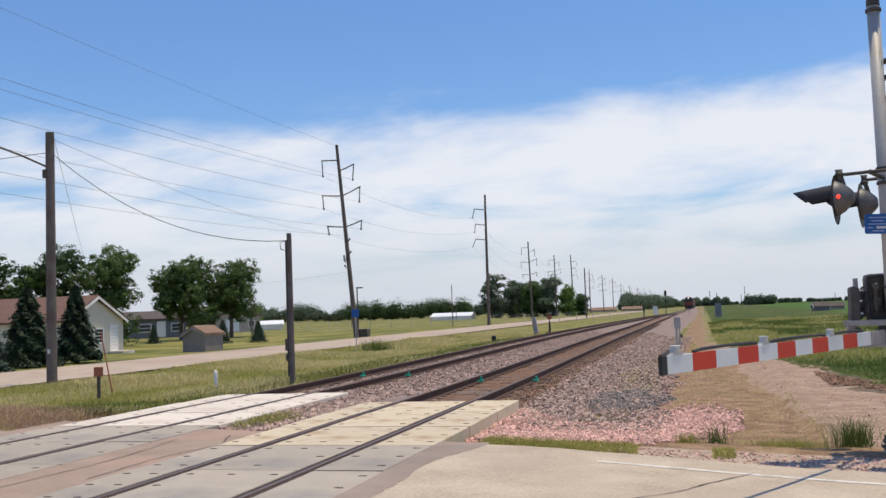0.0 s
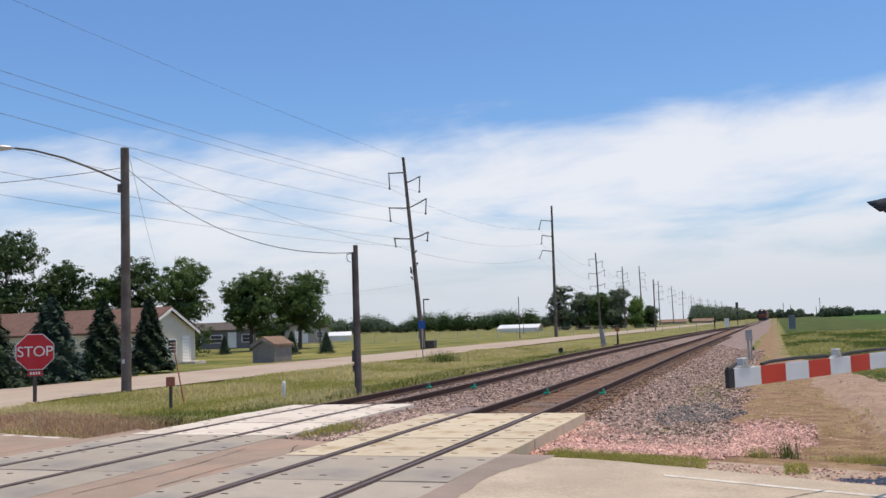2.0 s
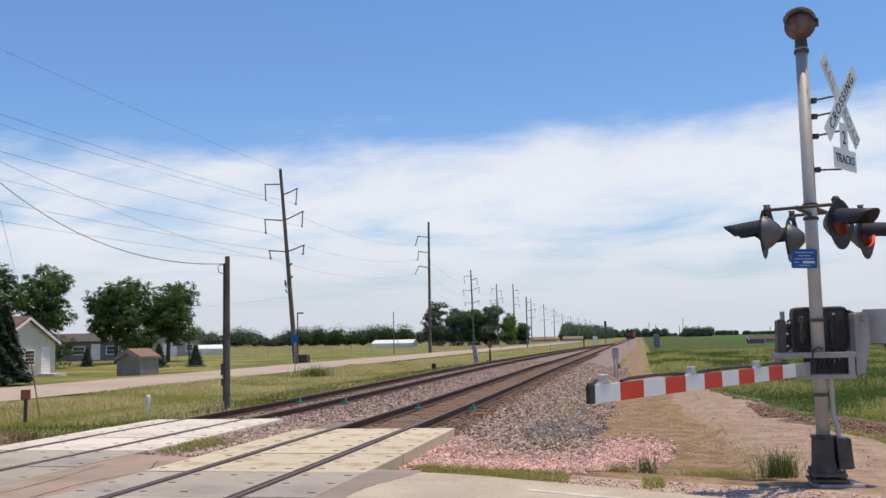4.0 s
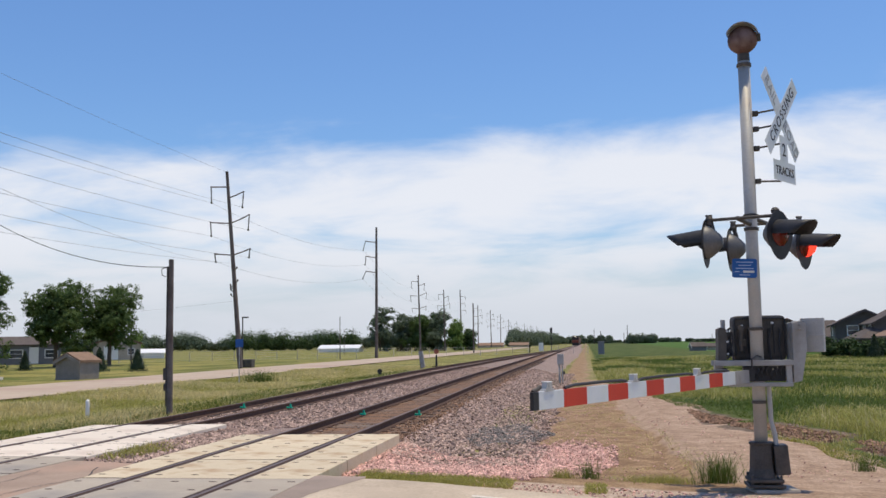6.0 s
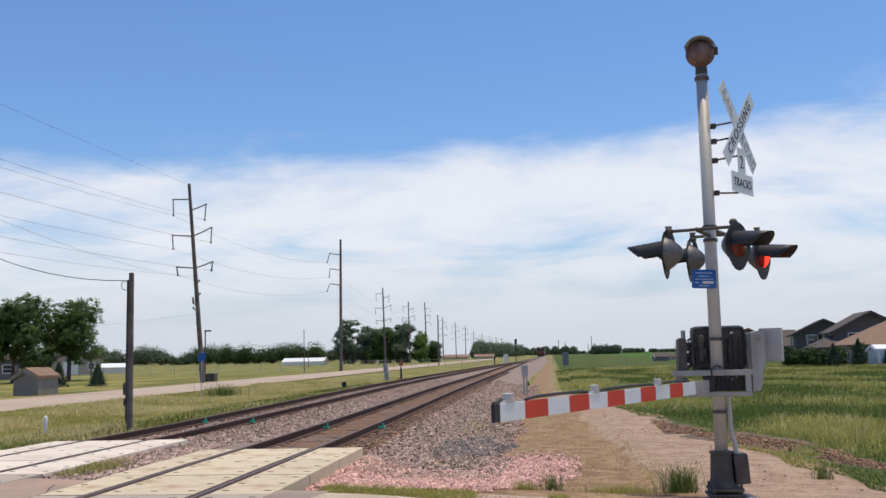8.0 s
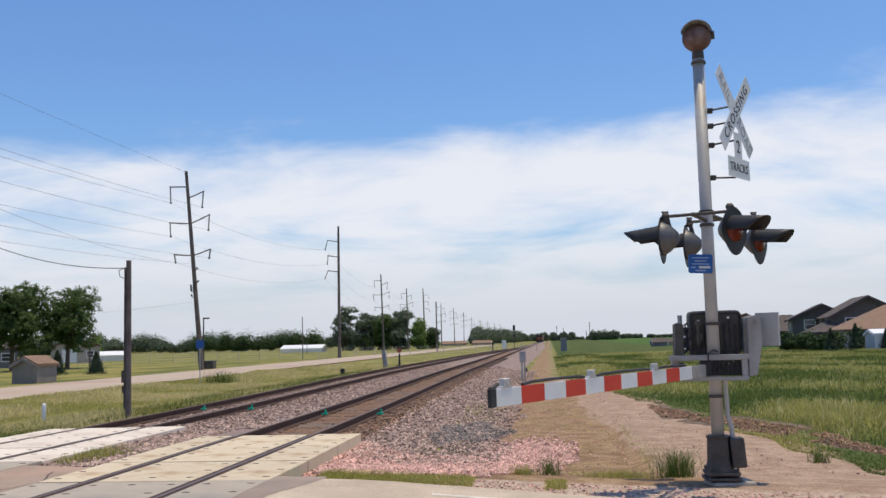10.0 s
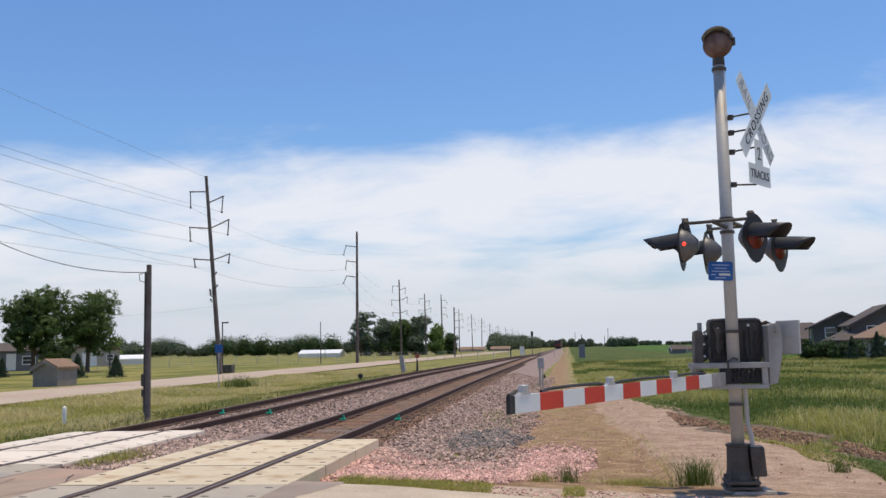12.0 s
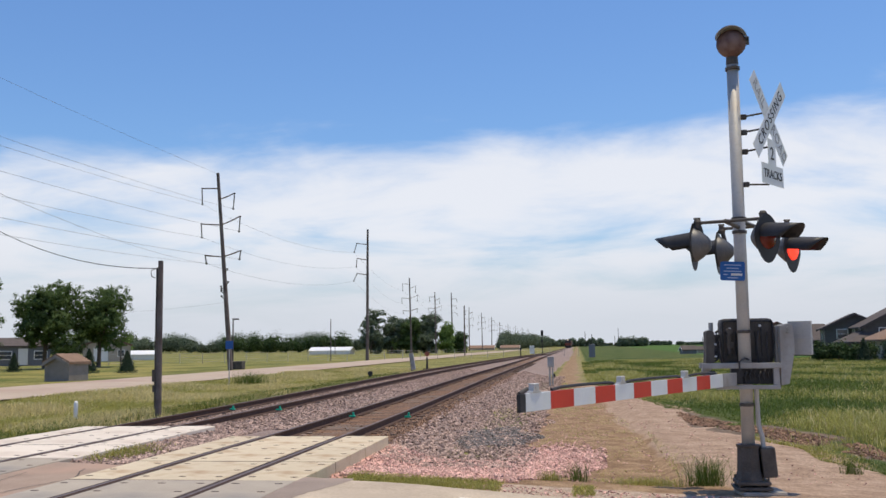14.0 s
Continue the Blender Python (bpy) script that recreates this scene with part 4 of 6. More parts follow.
    box(bm, 0.34, 0.0, 1.385 + o, 0.07, 0.25, 0.05, 0.006)
    part("support_frame", bm, M["grey_paint"], th, "grey galvanised support frame")
    bm = bm_new()
    box(bm, -0.48, -0.06, 1.24 + o, 0.10, 0.16, 0.15, 0.008)
    part("end_bracket", bm, M["grey_paint"], th, "grey end bracket")
    bm = bm_new()
    box(bm, -0.42, -0.15, 1.27 + o, 0.06, 0.03, 0.09, 0.004)
    box(bm, 0.07, -0.02, 1.19 + o, 0.50, 0.14, 0.19, 0.01)
    part("drive_gear", bm, M["black"], th, "black drive gear housing")
    for k in range(6):
        bm = bm_new()
        zz = 1.22 + 0.025 * (k % 3)
        tube(bm, [(-0.02 + 0.055 * k, -0.09, zz + o), (-0.035 + 0.055 * k, -0.135, zz + 0.06 + o), (-0.01 + 0.055 * k, -0.13, zz + 0.10 + o), (0.0 + 0.055 * k, -0.09, zz + 0.12 + o)], 0.012, 6)
        part("cable", bm, M["cable"], th, "looped black cable")
    bm = bm_new()
    box(bm, -0.13, -0.135, 1.19 + o, 0.13, 0.05, 0.19, 0.008)
    rod(bm, (-0.10, -0.17, 1.31 + o), (-0.10, -0.12, 1.31 + o), 0.05, seg=12)
    part("arm_clamp", bm, M["black"], th, "black arm clamp")
    bm = bm_new()
    outline = [(-0.08, 1.17), (0.03, 1.19), (0.12, 1.60), (0.11, 1.90), (0.05, 1.93), (-0.07, 1.90)]
    prism(bm, [(a, b + o) for a, b in outline], 0.05, pose(0.48, -0.02, 0, 0, 0, 20))
    prism(bm, [(a, b + o) for a, b in outline], 0.05, pose(0.46, 0.16, 0, 0, 0, 20))
    for z in (1.88, 1.82):
        rod(bm, (0.52, -0.08, z + o), (0.52, 0.22, z + o), 0.014, seg=8)
    part("counterweight_arm", bm, M["grey_paint"], th, "grey counterweight arm plates")
    bm = bm_new()
    box(bm, 0, 0, 1.54 + o, 0.30, 0.05, 0.42, 0.008, pose(0.70, 0.12, 0, 0, 0, -38))
    box(bm, 0, -0.032, 1.735 + o, 0.36, 0.016, 0.016, 0.002, pose(0.70, 0.12, 0, 0, 0, -38))
    part("counterweight", bm, M["galv"], th, "pale grey counterweight slab")
    # the arm
    arm = new("gate_arm")
    arm.empty_display_size = 0.2
    arm.parent = th
    tip, run = Vector((-0.4, 7.93, 1.232)), Vector((0.474, 0.880, 0.006)).normalized()
    yaw = math.degrees(math.atan2(run.y, run.x))
    arm.matrix_basis = pose(tip.x - GX, tip.y - GY, tip.z - GZ, 0, -0.3, yaw)
    tagged(arm, "red and white striped gate arm with black tip")
    for k in range(-1, 13):
        bm = bm_new()
        hgt = 0.148 + 0.0005 * k
        a, b = (0.406 * k, 0.406 * (k + 1))
        if k == -1:
            a, b = -0.085, 0.0
        if k == 11:
            b = a + 0.48
        if k == 12:
            continue
        box(bm, (a + b) / 2, 0, -hgt / 2, b - a, 0.035, hgt, 0.003)
        m = M["black"] if k == -1 else M["red"] if k % 2 else M["white"]
        if k == 11:
            m = M["grey_paint"]
        part("stripe", bm, m, arm, {"black_paint": "black end cap", "red_sheeting": "red reflective stripe", "white_sheeting": "white reflective stripe"}.get(m.name, "bare aluminium arm root"))
    for s, (p, q) in enumerate(((0.45, 1.62), (1.85, 3.22), (3.4, 4.3))):
        bm = bm_new()
        tube(bm, [(p, 0, 0.085), (p + 0.15, 0, 0.10), ((p + q) / 2, 0, 0.105), (q - 0.1, 0, 0.10), (q, 0, 0.09)], 0.014, 8)
        part("light_cable", bm, M["cable"], arm, "black lamp cable along the arm")
    for p in (0.16, 1.78, 3.35):
        bm = bm_new()
        prism(bm, [(-0.08, 0.074), (0.08, 0.074), (0.07, 0.09), (0.045, 0.094), (0.038, 0.145), (-0.038, 0.145), (-0.045, 0.094), (-0.07, 0.09)], 0.05, pose(p, 0, 0))
        l = part("gate_light", bm, M["clear"], arm, "clear plastic gate arm light")
        bm = bm_new()
        rod(bm, (p, -0.030, 0.118), (p, 0.030, 0.118), 0.02, seg=14)
        part("lamp_lens", bm, M["galv"], l, "small clear lens")
        bm = bm_new()
        box(bm, p, 0, 0.145, 0.085, 0.056, 0.006, 0.002)
        part("light_cap", bm, M["trim"], l, "white cap")
    bm = bm_new()
    rod(bm, (-0.07, 0, 0.075), (0.05, 0, 0.11), 0.018, seg=8)
    part("tip_fitting", bm, M["dark_steel"], arm)
    return th


gate()


# ---- plants ----
def quad_cloud(name, centres, normals, sizes, aspect, material, rng):
    """Many small leaf quads as one mesh."""
    n = len(centres)
    t = rng.normal(size=(n, 3))
    u = np.cross(normals, t); u /= np.linalg.norm(u, axis=1, keepdims=True) + 1e-9
    w = np.cross(normals, u); w /= np.linalg.norm(w, axis=1, keepdims=True) + 1e-9
    u *= sizes[:, None] * 0.5; w *= sizes[:, None] * 0.5 * aspect
    v = np.stack([centres - u, centres + w * 0.8, centres + u, centres - w * 0.8], 1).reshape(-1, 3)
    return array_mesh(name, v, np.arange(4 * n).reshape(n, 4), material)


def tree(name, x, y, h, w, label, material, seed, lobes=9, leaves=3500, leaf=0.34, trunk=0.28, flat=1.0, bare=0.25, group=""):
    """Broadleaf tree: tapered trunk, limbs to each lobe, and a crown of leaf clumps with gaps."""
    rng = np.random.default_rng(seed)
    th = thing(name, x, y, -0.22, 0, label, "tree", group)
    bm = bm_new()
    rod(bm, (0, 0, 0), (0.1, 0, h * 0.45), trunk, trunk * 0.6, 10)
    cl = []
    for k in range(lobes):
        a = 2 * math.pi * (k + rng.uniform(-0.3, 0.3)) / lobes * 2.4
        rr = w * 0.5 * rng.uniform(0.12, 0.72)
        zz = h * (bare + (0.86 - bare) * (k + 0.5) / lobes)
        taper = math.sqrt(max(0.1, 1 - ((zz / h - 0.52) / 0.56) ** 2))
        cl.append((rr * math.cos(a) * taper, rr * math.sin(a) * taper, zz, w * rng.uniform(0.17, 0.27)))
    for cx, cy, cz, r in cl:
        rod(bm, (0.1 * rng.random(), 0, h * rng.uniform(0.2, 0.42)), (cx * 0.8, cy * 0.8, cz), trunk * 0.42, trunk * 0.12, 6)
    part("trunk", bm, M["bark"], th)
    cs, ns, ss = [], [], []
    per = 34
    many = max(6, leaves // (lobes * per))
    for cx, cy, cz, r in cl:
        for _ in range(many):
            d = rng.normal(size=3); d /= np.linalg.norm(d)
            c = np.array([cx, cy, cz]) + d * r * rng.uniform(0.3, 1.0) ** 0.6 * [1.05, 1.05, 0.85 * flat]
            rad = leaf * rng.uniform(1.2, 2.3)
            dd = rng.normal(size=(per, 3)); dd /= np.linalg.norm(dd, axis=1, keepdims=True)
            cs.append(c + dd * rad * rng.uniform(0.3, 1.1, (per, 1)) * [1, 1, 0.7])
            nn = dd * 0.6 + d * 0.7 + rng.normal(size=(per, 3)) * 0.5 + [0, 0, 0.45]
            ns.append(nn / np.linalg.norm(nn, axis=1, keepdims=True))
            ss.append(rng.uniform(0.6, 1.3, per) * leaf)
    me = quad_cloud("crown", np.concatenate(cs), np.concatenate(ns), np.concatenate(ss), 0.75, material, rng)
    c = new("crown", me)
    c.parent = th
    return th


def spruce(name, x, y, h, w, label, material, seed, sprays=2600, group=""):
    rng = np.random.default_rng(seed)
    th = thing(name, x, y, -0.22, 0, label, "spruce", group)
    bm = bm_new()
    rod(bm, (0, 0, 0), (0, 0, h * 0.97), 0.05 * h * 0.6, 0.01, 8)
    part("trunk", bm, M["bark"], th)
    bm = bm_new()
    lathe(bm, [(0.30 * w, 0.10 * h), (0.33 * w, 0.16 * h), (0.22 * w, 0.45 * h), (0.11 * w, 0.72 * h), (0.02, 0.95 * h)], None, 11)
    for v in bm.verts:
        v.co *= 1 + 0.10 * noise.noise(v.co * 2.3)
    part("inner_crown", bm, material, th)
    z = rng.uniform(0, 1, sprays) ** 1.35
    tier = 0.80 + 0.24 * np.abs(np.sin(z * 17 + rng.uniform(0, 0.8, sprays)))
    a = rng.uniform(0, 2 * math.pi, sprays)
    branch = 1 + 0.16 * np.sin(a * 7 + z * 23)
    r = (0.5 * w * (1 - z) ** 0.85 + 0.03) * tier * branch * rng.uniform(0.45, 1.05, sprays) ** 0.7
    c = np.stack([r * np.cos(a), r * np.sin(a), 0.06 * h + z * h * 0.94 - 0.12 * r], 1)
    n = np.stack([0.45 * np.cos(a), 0.45 * np.sin(a), np.ones(sprays)], 1) + rng.normal(size=(sprays, 3)) * 0.35
    n /= np.linalg.norm(n, axis=1, keepdims=True)
    me = quad_cloud("needles", c, n, rng.uniform(0.5, 1.2, sprays) * (0.06 * h + 0.04), 0.5, material, rng)
    o = new("crown", me)
    o.parent = th
    return th


for x, y, h, w, m, s, txt in ((-31.5, 32.3, 3.85, 3.5, "needle", 3, "dark green spruce beside the gravel street"),
                              (-31.9, 36.7, 4.1, 3.4, "needle_blue", 4, "blue-green spruce beside the gravel street"),
                              (-33.0, 41.8, 4.05, 3.1, "needle", 5, "dark green spruce beside the gravel street"),
                              (-33.1, 45.8, 4.2, 2.55, "needle", 6, "dark green spruce in front of the cream house"),
                              (-52.0, 84.2, 1.85, 1.35, "needle", 7, "small dark spruce on the lawn"),
                              (-40.9, 77.3, 2.1, 1.75, "needle", 8, "small bushy spruce behind the shed"),
                              (-37.6, 77.5, 1.9, 1.75, "needle", 9, "small bushy spruce on the lawn")):
    spruce("spruce", x, y, h, w, txt, M[m], s, 9000 if h > 3 else 2600, "spruces on the lawn")

# crowns behind the houses
for x, y, h, w, m, s, lv, bare in ((-60.3, 103.7, 10.1, 9.6, "leaf", 21, 30000, 0.30), (-56.1, 108.3, 9.9, 8.6, "leaf", 22, 24000, 0.32),
                                   (-74.5, 78.2, 13.9, 11.5, "leaf_dark", 23, 36000, 0.1), (-77.6, 72.3, 13.0, 11, "leaf_dark", 24, 20000, 0.1),
                                   (-71.6, 83.5, 10.9, 8.8, "leaf_dark", 25, 26000, 0.1), (-69.7, 87.7, 9.2, 5.4, "leaf_light", 26, 9000, 0.1),
                                   (-67.3, 89.6, 11.3, 7.8, "leaf_dark", 27, 24000, 0.1), (-62.0, 90.9, 10.9, 8.6, "leaf", 28, 30000, 0.12),
                                   (-79, 92, 10.5, 10, "leaf_dark", 29, 9000, 0.1)):
    tree("tree", x, y, h, w, "full green broadleaf tree behind the houses", M[m], s, 16, lv, 0.26, 0.26, bare=bare, group="trees round the houses")
tree("tree", -105, 215.8, 5.2, 5.2, "low olive-green tree beyond the lawn", M["leaf_light"], 30, 8, 3000, 0.4, 0.2, bare=0.05, group="trees round the houses")
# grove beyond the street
for x, y, h, w, m, s in ((-63, 293, 14.6, 10, "leaf_haze", 41), (-57, 296, 12.2, 9, "leaf_haze", 42), (-51, 294, 11.8, 9.5, "leaf", 43),
                         (-45.5, 297, 13.4, 9.5, "leaf_haze", 44), (-40, 296, 9.4, 6.5, "leaf_light", 45), (-48, 303, 12.5, 10, "leaf_dark", 46), (-54, 304, 11.5, 10, "leaf_haze", 47), (-36.5, 300, 6.5, 6, "leaf_dark", 48)):
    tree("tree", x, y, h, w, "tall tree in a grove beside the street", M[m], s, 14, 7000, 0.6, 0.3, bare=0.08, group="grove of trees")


def far_wood(name, x0, y0, x1, y1, h, depth, clumps, material, seed, label, leaf=1.5):
    """A distant belt of trees as one mesh of leaf clumps."""
    rng = np.random.default_rng(seed)
    cs, ns, ss = [], [], []
    for k in range(clumps):
        f = rng.random()
        hh = h * (0.42 + 0.58 * abs(math.sin(f * 23 + seed)) ** 1.5 * rng.uniform(0.75, 1.05))
        cx, cy = x0 + (x1 - x0) * f, y0 + (y1 - y0) * f + rng.uniform(-depth, depth)
        per = 190
        d = rng.normal(size=(per, 3)); d /= np.linalg.norm(d, axis=1, keepdims=True)
        rad = np.array([hh * 0.42, hh * 0.42, hh * 0.5])
        cs.append(np.array([cx, cy, hh * 0.5 - 0.3]) + d * rad * rng.uniform(0.6, 1.0, (per, 1)))
        nn = d + rng.normal(size=(per, 3)) * 0.5
        core = np.arange(per) < per // 3
        cs[-1][core] = np.array([cx, cy, hh * 0.42 - 0.3]) + d[core] * rad * 0.55
        ns.append(nn / np.linalg.norm(nn, axis=1, keepdims=True)); ss.append(rng.uniform(0.6, 1.3, per) * leaf * np.where(core, 2.6, 1.0))
    me = quad_cloud(name, np.concatenate(cs), np.concatenate(ns), np.concatenate(ss), 0.8, material, rng)
    return tagged(new(name, me), label, "trees", kind="stuff")


# most far belts take the leaf colour with haze painted in
far_wood("far_trees", -330, 420, -92, 455, 11.2, 10, 460, M["leaf_haze"], 51, "distant belt of green trees on the horizon", 0.55)
far_wood("far_trees", -150, 400, -100, 415, 11, 5, 70, M["leaf_dark"], 52, "distant darker clump of trees", 0.55)
far_wood("undergrowth", -90, 82, -63.5, 94, 5.0, 2.5, 46, M["leaf_dark"], 58, "dense green undergrowth behind the cream house", 0.3)
far_wood("far_trees", -40, 500, -26, 900, 11.5, 5, 300, M["leaf_haze"], 53, "distant belt of trees along the street", 0.8)
far_wood("far_trees", -60, 1150, 30, 1250, 12, 10, 120, M["leaf_haze"], 54, "distant trees at the end of the line", 2.0)
far_wood("far_trees", 36, 900, 62, 905, 10, 5, 40, M["leaf_haze"], 55, "distant clump of trees beyond the fields", 1.4)
far_wood("far_trees", 30, 1500, 900, 1400, 8, 20, 300, M["leaf_haze"], 56, "far low trees along the horizon", 2.5)
far_wood("far_trees", -900, 900, -330, 700, 14, 20, 300, M["leaf_haze"], 57, "far low trees along the horizon", 2.2)


# ---- poles and wires ----
def sag(p, q, drop, n=14):
    p, q = Vector(p), Vector(q)
    return [p.lerp(q, k / n) - Vector((0, 0, drop * 4 * (k / n) * (1 - k / n))) for k in range(n + 1)]


def wire(p, q, drop, r=0.012, name="wire", label="thin overhead wire sagging between poles", material="wire"):
    bm = bm_new()
    tube(bm, sag(p, q, drop), r, 5)
    return tagged(mesh_ob(name, bm, M[material]), label, "wire", "overhead wires")


def transmission_pole(x, y, h, lean, dirn, sides, seed):
    th = thing("transmission_pole", x, y, -0.25, 0, "tall weathered transmission pole with three pairs of insulator arms", "utility pole", "transmission line poles")
    bm = bm_new()
    top = Vector((math.sin(radians(lean)) * h, 0, h))
    rod(bm, (0, 0, 0), top, 0.0105 * h + 0.05, 0.0065 * h + 0.02, 12)
    part("pole", bm, M["pole"], th, "grey-brown timber pole")
    tips = []
    # side, height share, reach, rise, drop and outward slant of each insulator
    both = ((-1, 0.92, 1.65, 0.06, 1.5, -0.05), (1, 0.863, 1.46, 0.54, 1.46, -0.12), (-1, 0.732, 1.95, 0.16, 1.27, -0.08),
            (1, 0.732, 1.84, 0.76, 1.4, -0.10), (-1, 0.57, 1.75, 0.16, 0.75, -0.12), (1, 0.57, 1.69, 0.54, 0.8, -0.1))
    single = ((1, 0.883, 1.62, 0.24, 1.3, 0.38), (1, 0.766, 1.55, 0.24, 1.2, 0.15), (1, 0.652, 1.55, 0.24, 1.1, 0.50))
    for sd, f, ln, rise, drop, out in (both if len(sides) == 2 else single):
        sd = sd if len(sides) == 2 else sides[0]
        c = top * f
        end = c + Vector((sd * ln, 0, rise))
        bm = bm_new()
        tube(bm, [c, c.lerp(end, 0.5) + Vector((0, 0, -0.04 * rise)), end - Vector((sd * 0.05, 0, 0.01))], 0.06, 8)
        lathe(bm, [(0.05, -0.05), (0.09, -0.05), (0.09, 0.05), (0.05, 0.05)], Matrix.Translation(end), 8)
        part("arm", bm, M["pole"], th, "slanting insulator arm")
        low = end + Vector((sd * out, 0, -drop))
        bm = bm_new()
        tube(bm, [end, end.lerp(low, 0.5), low], 0.045, 8)
        for k in range(8):
            lathe(bm, [(0.045, -0.03), (0.085, 0.0), (0.045, 0.03)], Matrix.Translation(end.lerp(low, 0.15 + 0.105 * k)), 8)
        lathe(bm, [(0.03, -0.10), (0.11, -0.06), (0.11, 0.04), (0.03, 0.07)], Matrix.Translation(low), 8)
        part("insulator", bm, M["dark_steel"], th, "hanging insulator string")
        tips.append(th.matrix_basis @ low)
    return th, tips


TOWERS = []
for i, (x, y, h, lean, sides) in enumerate(((-31.65, 86, 18.45, -4.45, (-1, 1)), (-30.2, 138, 19.2, 0.4, (-1,)), (-38.3, 223, 18.1, -1.2, (-1, 1)),
                                            (-42.05, 288, 18.3, -0.5, (-1, 1)), (-42.35, 330, 20.5, -0.9, (1,)), (-45.0, 405, 18.2, 0.3, (-1, 1)),
                                            (-45.3, 465, 18.0, -0.8, (-1, 1)), (-46.5, 530, 18, 0.5, (-1, 1)), (-47.4, 600, 16.8, -0.5, (-1, 1)),
                                            (-47.4, 670, 16.8, 0.2, (-1, 1)), (-47.0, 745, 17, 0.2, (-1, 1)), (-46.5, 830, 17.4, -0.3, (-1, 1)), (-46.9, 930, 18, 0.3, (-1, 1)))):
    TOWERS.append(transmission_pole(x, y, h, lean, 0, sides, i))
first = TOWERS[0][1]
for k, tip in enumerate(first):
    wire(tip, (tip.x - 1.5, -22, tip.z + 1.5), 1.6, 0.011)
wire(Vector((-33.05, 86, 18.1)), (-33.5, -22, 19.7), 1.0, 0.009)
for a, b in zip(TOWERS[:4], TOWERS[1:5]):
    for k, tip in enumerate(a[1]):
        j = k if len(b[1]) == len(a[1]) else k // 2 if len(b[1]) < len(a[1]) else k * 2
        if len(a[1]) == 6 and len(b[1]) == 3 and k % 2:
            continue
        wire(tip, b[1][min(j, len(b[1]) - 1)], 1.2, 0.010)
# fittings on the first tall pole
bm = bm_new()
for z, sd in ((8.9, 1), (7.7, 1), (7.3, -1), (6.9, -1), (6.4, -1), (7.1, -1)):
    px = -31.65 - 0.0775 * z
    tube(bm, [(px, 85.8, z), (px + sd * 0.25, 85.8, z), (px + sd * 0.36, 85.8, z + 0.12)], 0.045, 6)
    lathe(bm, [(0.03, 0.0), (0.09, 0.02), (0.09, 0.14), (0.03, 0.18)], Matrix.Translation((px + sd * 0.36, 85.8, z + 0.1)), 8)
tagged(mesh_ob("pole_fitting", bm, M["dark_steel"]), "small dark wire brackets on the tall pole", "bracket", kind="stuff")


def plain_pole(name, x, y, h, r, label, lean=0.0, mat_name="pole", group=""):
    th = thing(name, x, y, -0.25, 0, label, "utility pole", group)
    bm = bm_new()
    rod(bm, (0, 0, 0), (math.sin(radians(lean)) * h, 0, h), r, r * 0.82, 14)
    part("pole", bm, M[mat_name], th)
    return th


short_pole = plain_pole("utility_pole", -11.79, 26.35, 4.5, 0.088, "short dark weathered pole beside the track", 0.0)
bm = bm_new()
tube(bm, [(-0.10, -0.02, 0.3), (-0.10, -0.02, 2.0), (-0.095, -0.02, 4.15), (-0.10, -0.02, 4.3)], 0.03, 8)
box(bm, -0.12, -0.03, 1.05, 0.11, 0.10, 0.34, 0.01)
box(bm, -0.12, -0.03, 0.75, 0.09, 0.08, 0.2, 0.01)
part("conduit", bm, M["dark_steel"], short_pole, "dark conduit and meter box")
bm = bm_new()
tube(bm, [(-0.13, -0.03, 4.28), (-0.28, -0.03, 4.22), (-0.26, -0.03, 4.05), (-0.14, -0.03, 4.0)], 0.012, 6)
part("service_loop", bm, M["cable"], short_pole)

lamp_pole = plain_pole("street_lamp", -21.55, 28.45, 8.70, 0.175, "tall weathered timber pole with a street lamp arm", 0.0)
LEFT = Vector((-0.8, -0.6, 0))
bm = bm_new()
a = Vector((0, 0, 7.45))
tube(bm, [a, a + LEFT * 0.9 + Vector((0, 0, 0.42)), a + LEFT * 2.0 + Vector((0, 0, 0.85)), a + LEFT * 3.0 + Vector((0, 0, 1.10)), a + LEFT * 3.6 + Vector((0, 0, 1.16))], 0.035, 10)
part("lamp_arm", bm, M["dark_steel"], lamp_pole, "long curved steel arm")
bm = bm_new()
hd = a + LEFT * 4.05 + Vector((0, 0, 1.16))
bmesh.ops.create_uvsphere(bm, u_segments=16, v_segments=10, radius=1.0,
                          matrix=Matrix.Translation(hd) @ Matrix.Rotation(math.atan2(LEFT.y, LEFT.x), 4, "Z") @ Matrix.Diagonal((0.44, 0.17, 0.10, 1)))
part("lamp_head", bm, M["alu"], lamp_pole, "pale cobra-head lamp housing", True)
bm = bm_new()
lathe(bm, [(0.02, -0.10), (0.10, -0.08), (0.13, 0.0), (0.02, 0.01)], Matrix.Translation(hd + LEFT * 0.1 - Vector((0, 0, 0.06))), 14)
part("lamp_glass", bm, M["trim"], lamp_pole, "milky lamp glass", True)
bm = bm_new()
box(bm, -0.10, -0.12, 7.1, 0.16, 0.14, 0.3, 0.02)
rod(bm, (-0.1, -0.1, 7.45), (0.1, 0.05, 7.45), 0.05, seg=8)
part("arm_bracket", bm, M["dark_steel"], lamp_pole)
bm = bm_new()
box(bm, 0.02, -0.185, 1.1, 0.10, 0.01, 0.14)
part("pole_tag", bm, M["white"], lamp_pole, "small pale tag nailed to the pole")
PA = Vector((-21.55, 28.45, 0))
wire(PA + Vector((0.1, 0, 7.7)), (-11.91, 26.3, 4.03), 0.85, 0.012, "service_cable", "dark cable sagging from the lamp pole to the short pole", "cable")
wire(PA + Vector((-0.1, 0, 7.75)), (-40, 14.5, 7.9), 1.1, 0.012, "service_cable", "dark cable running from the lamp pole", "cable")
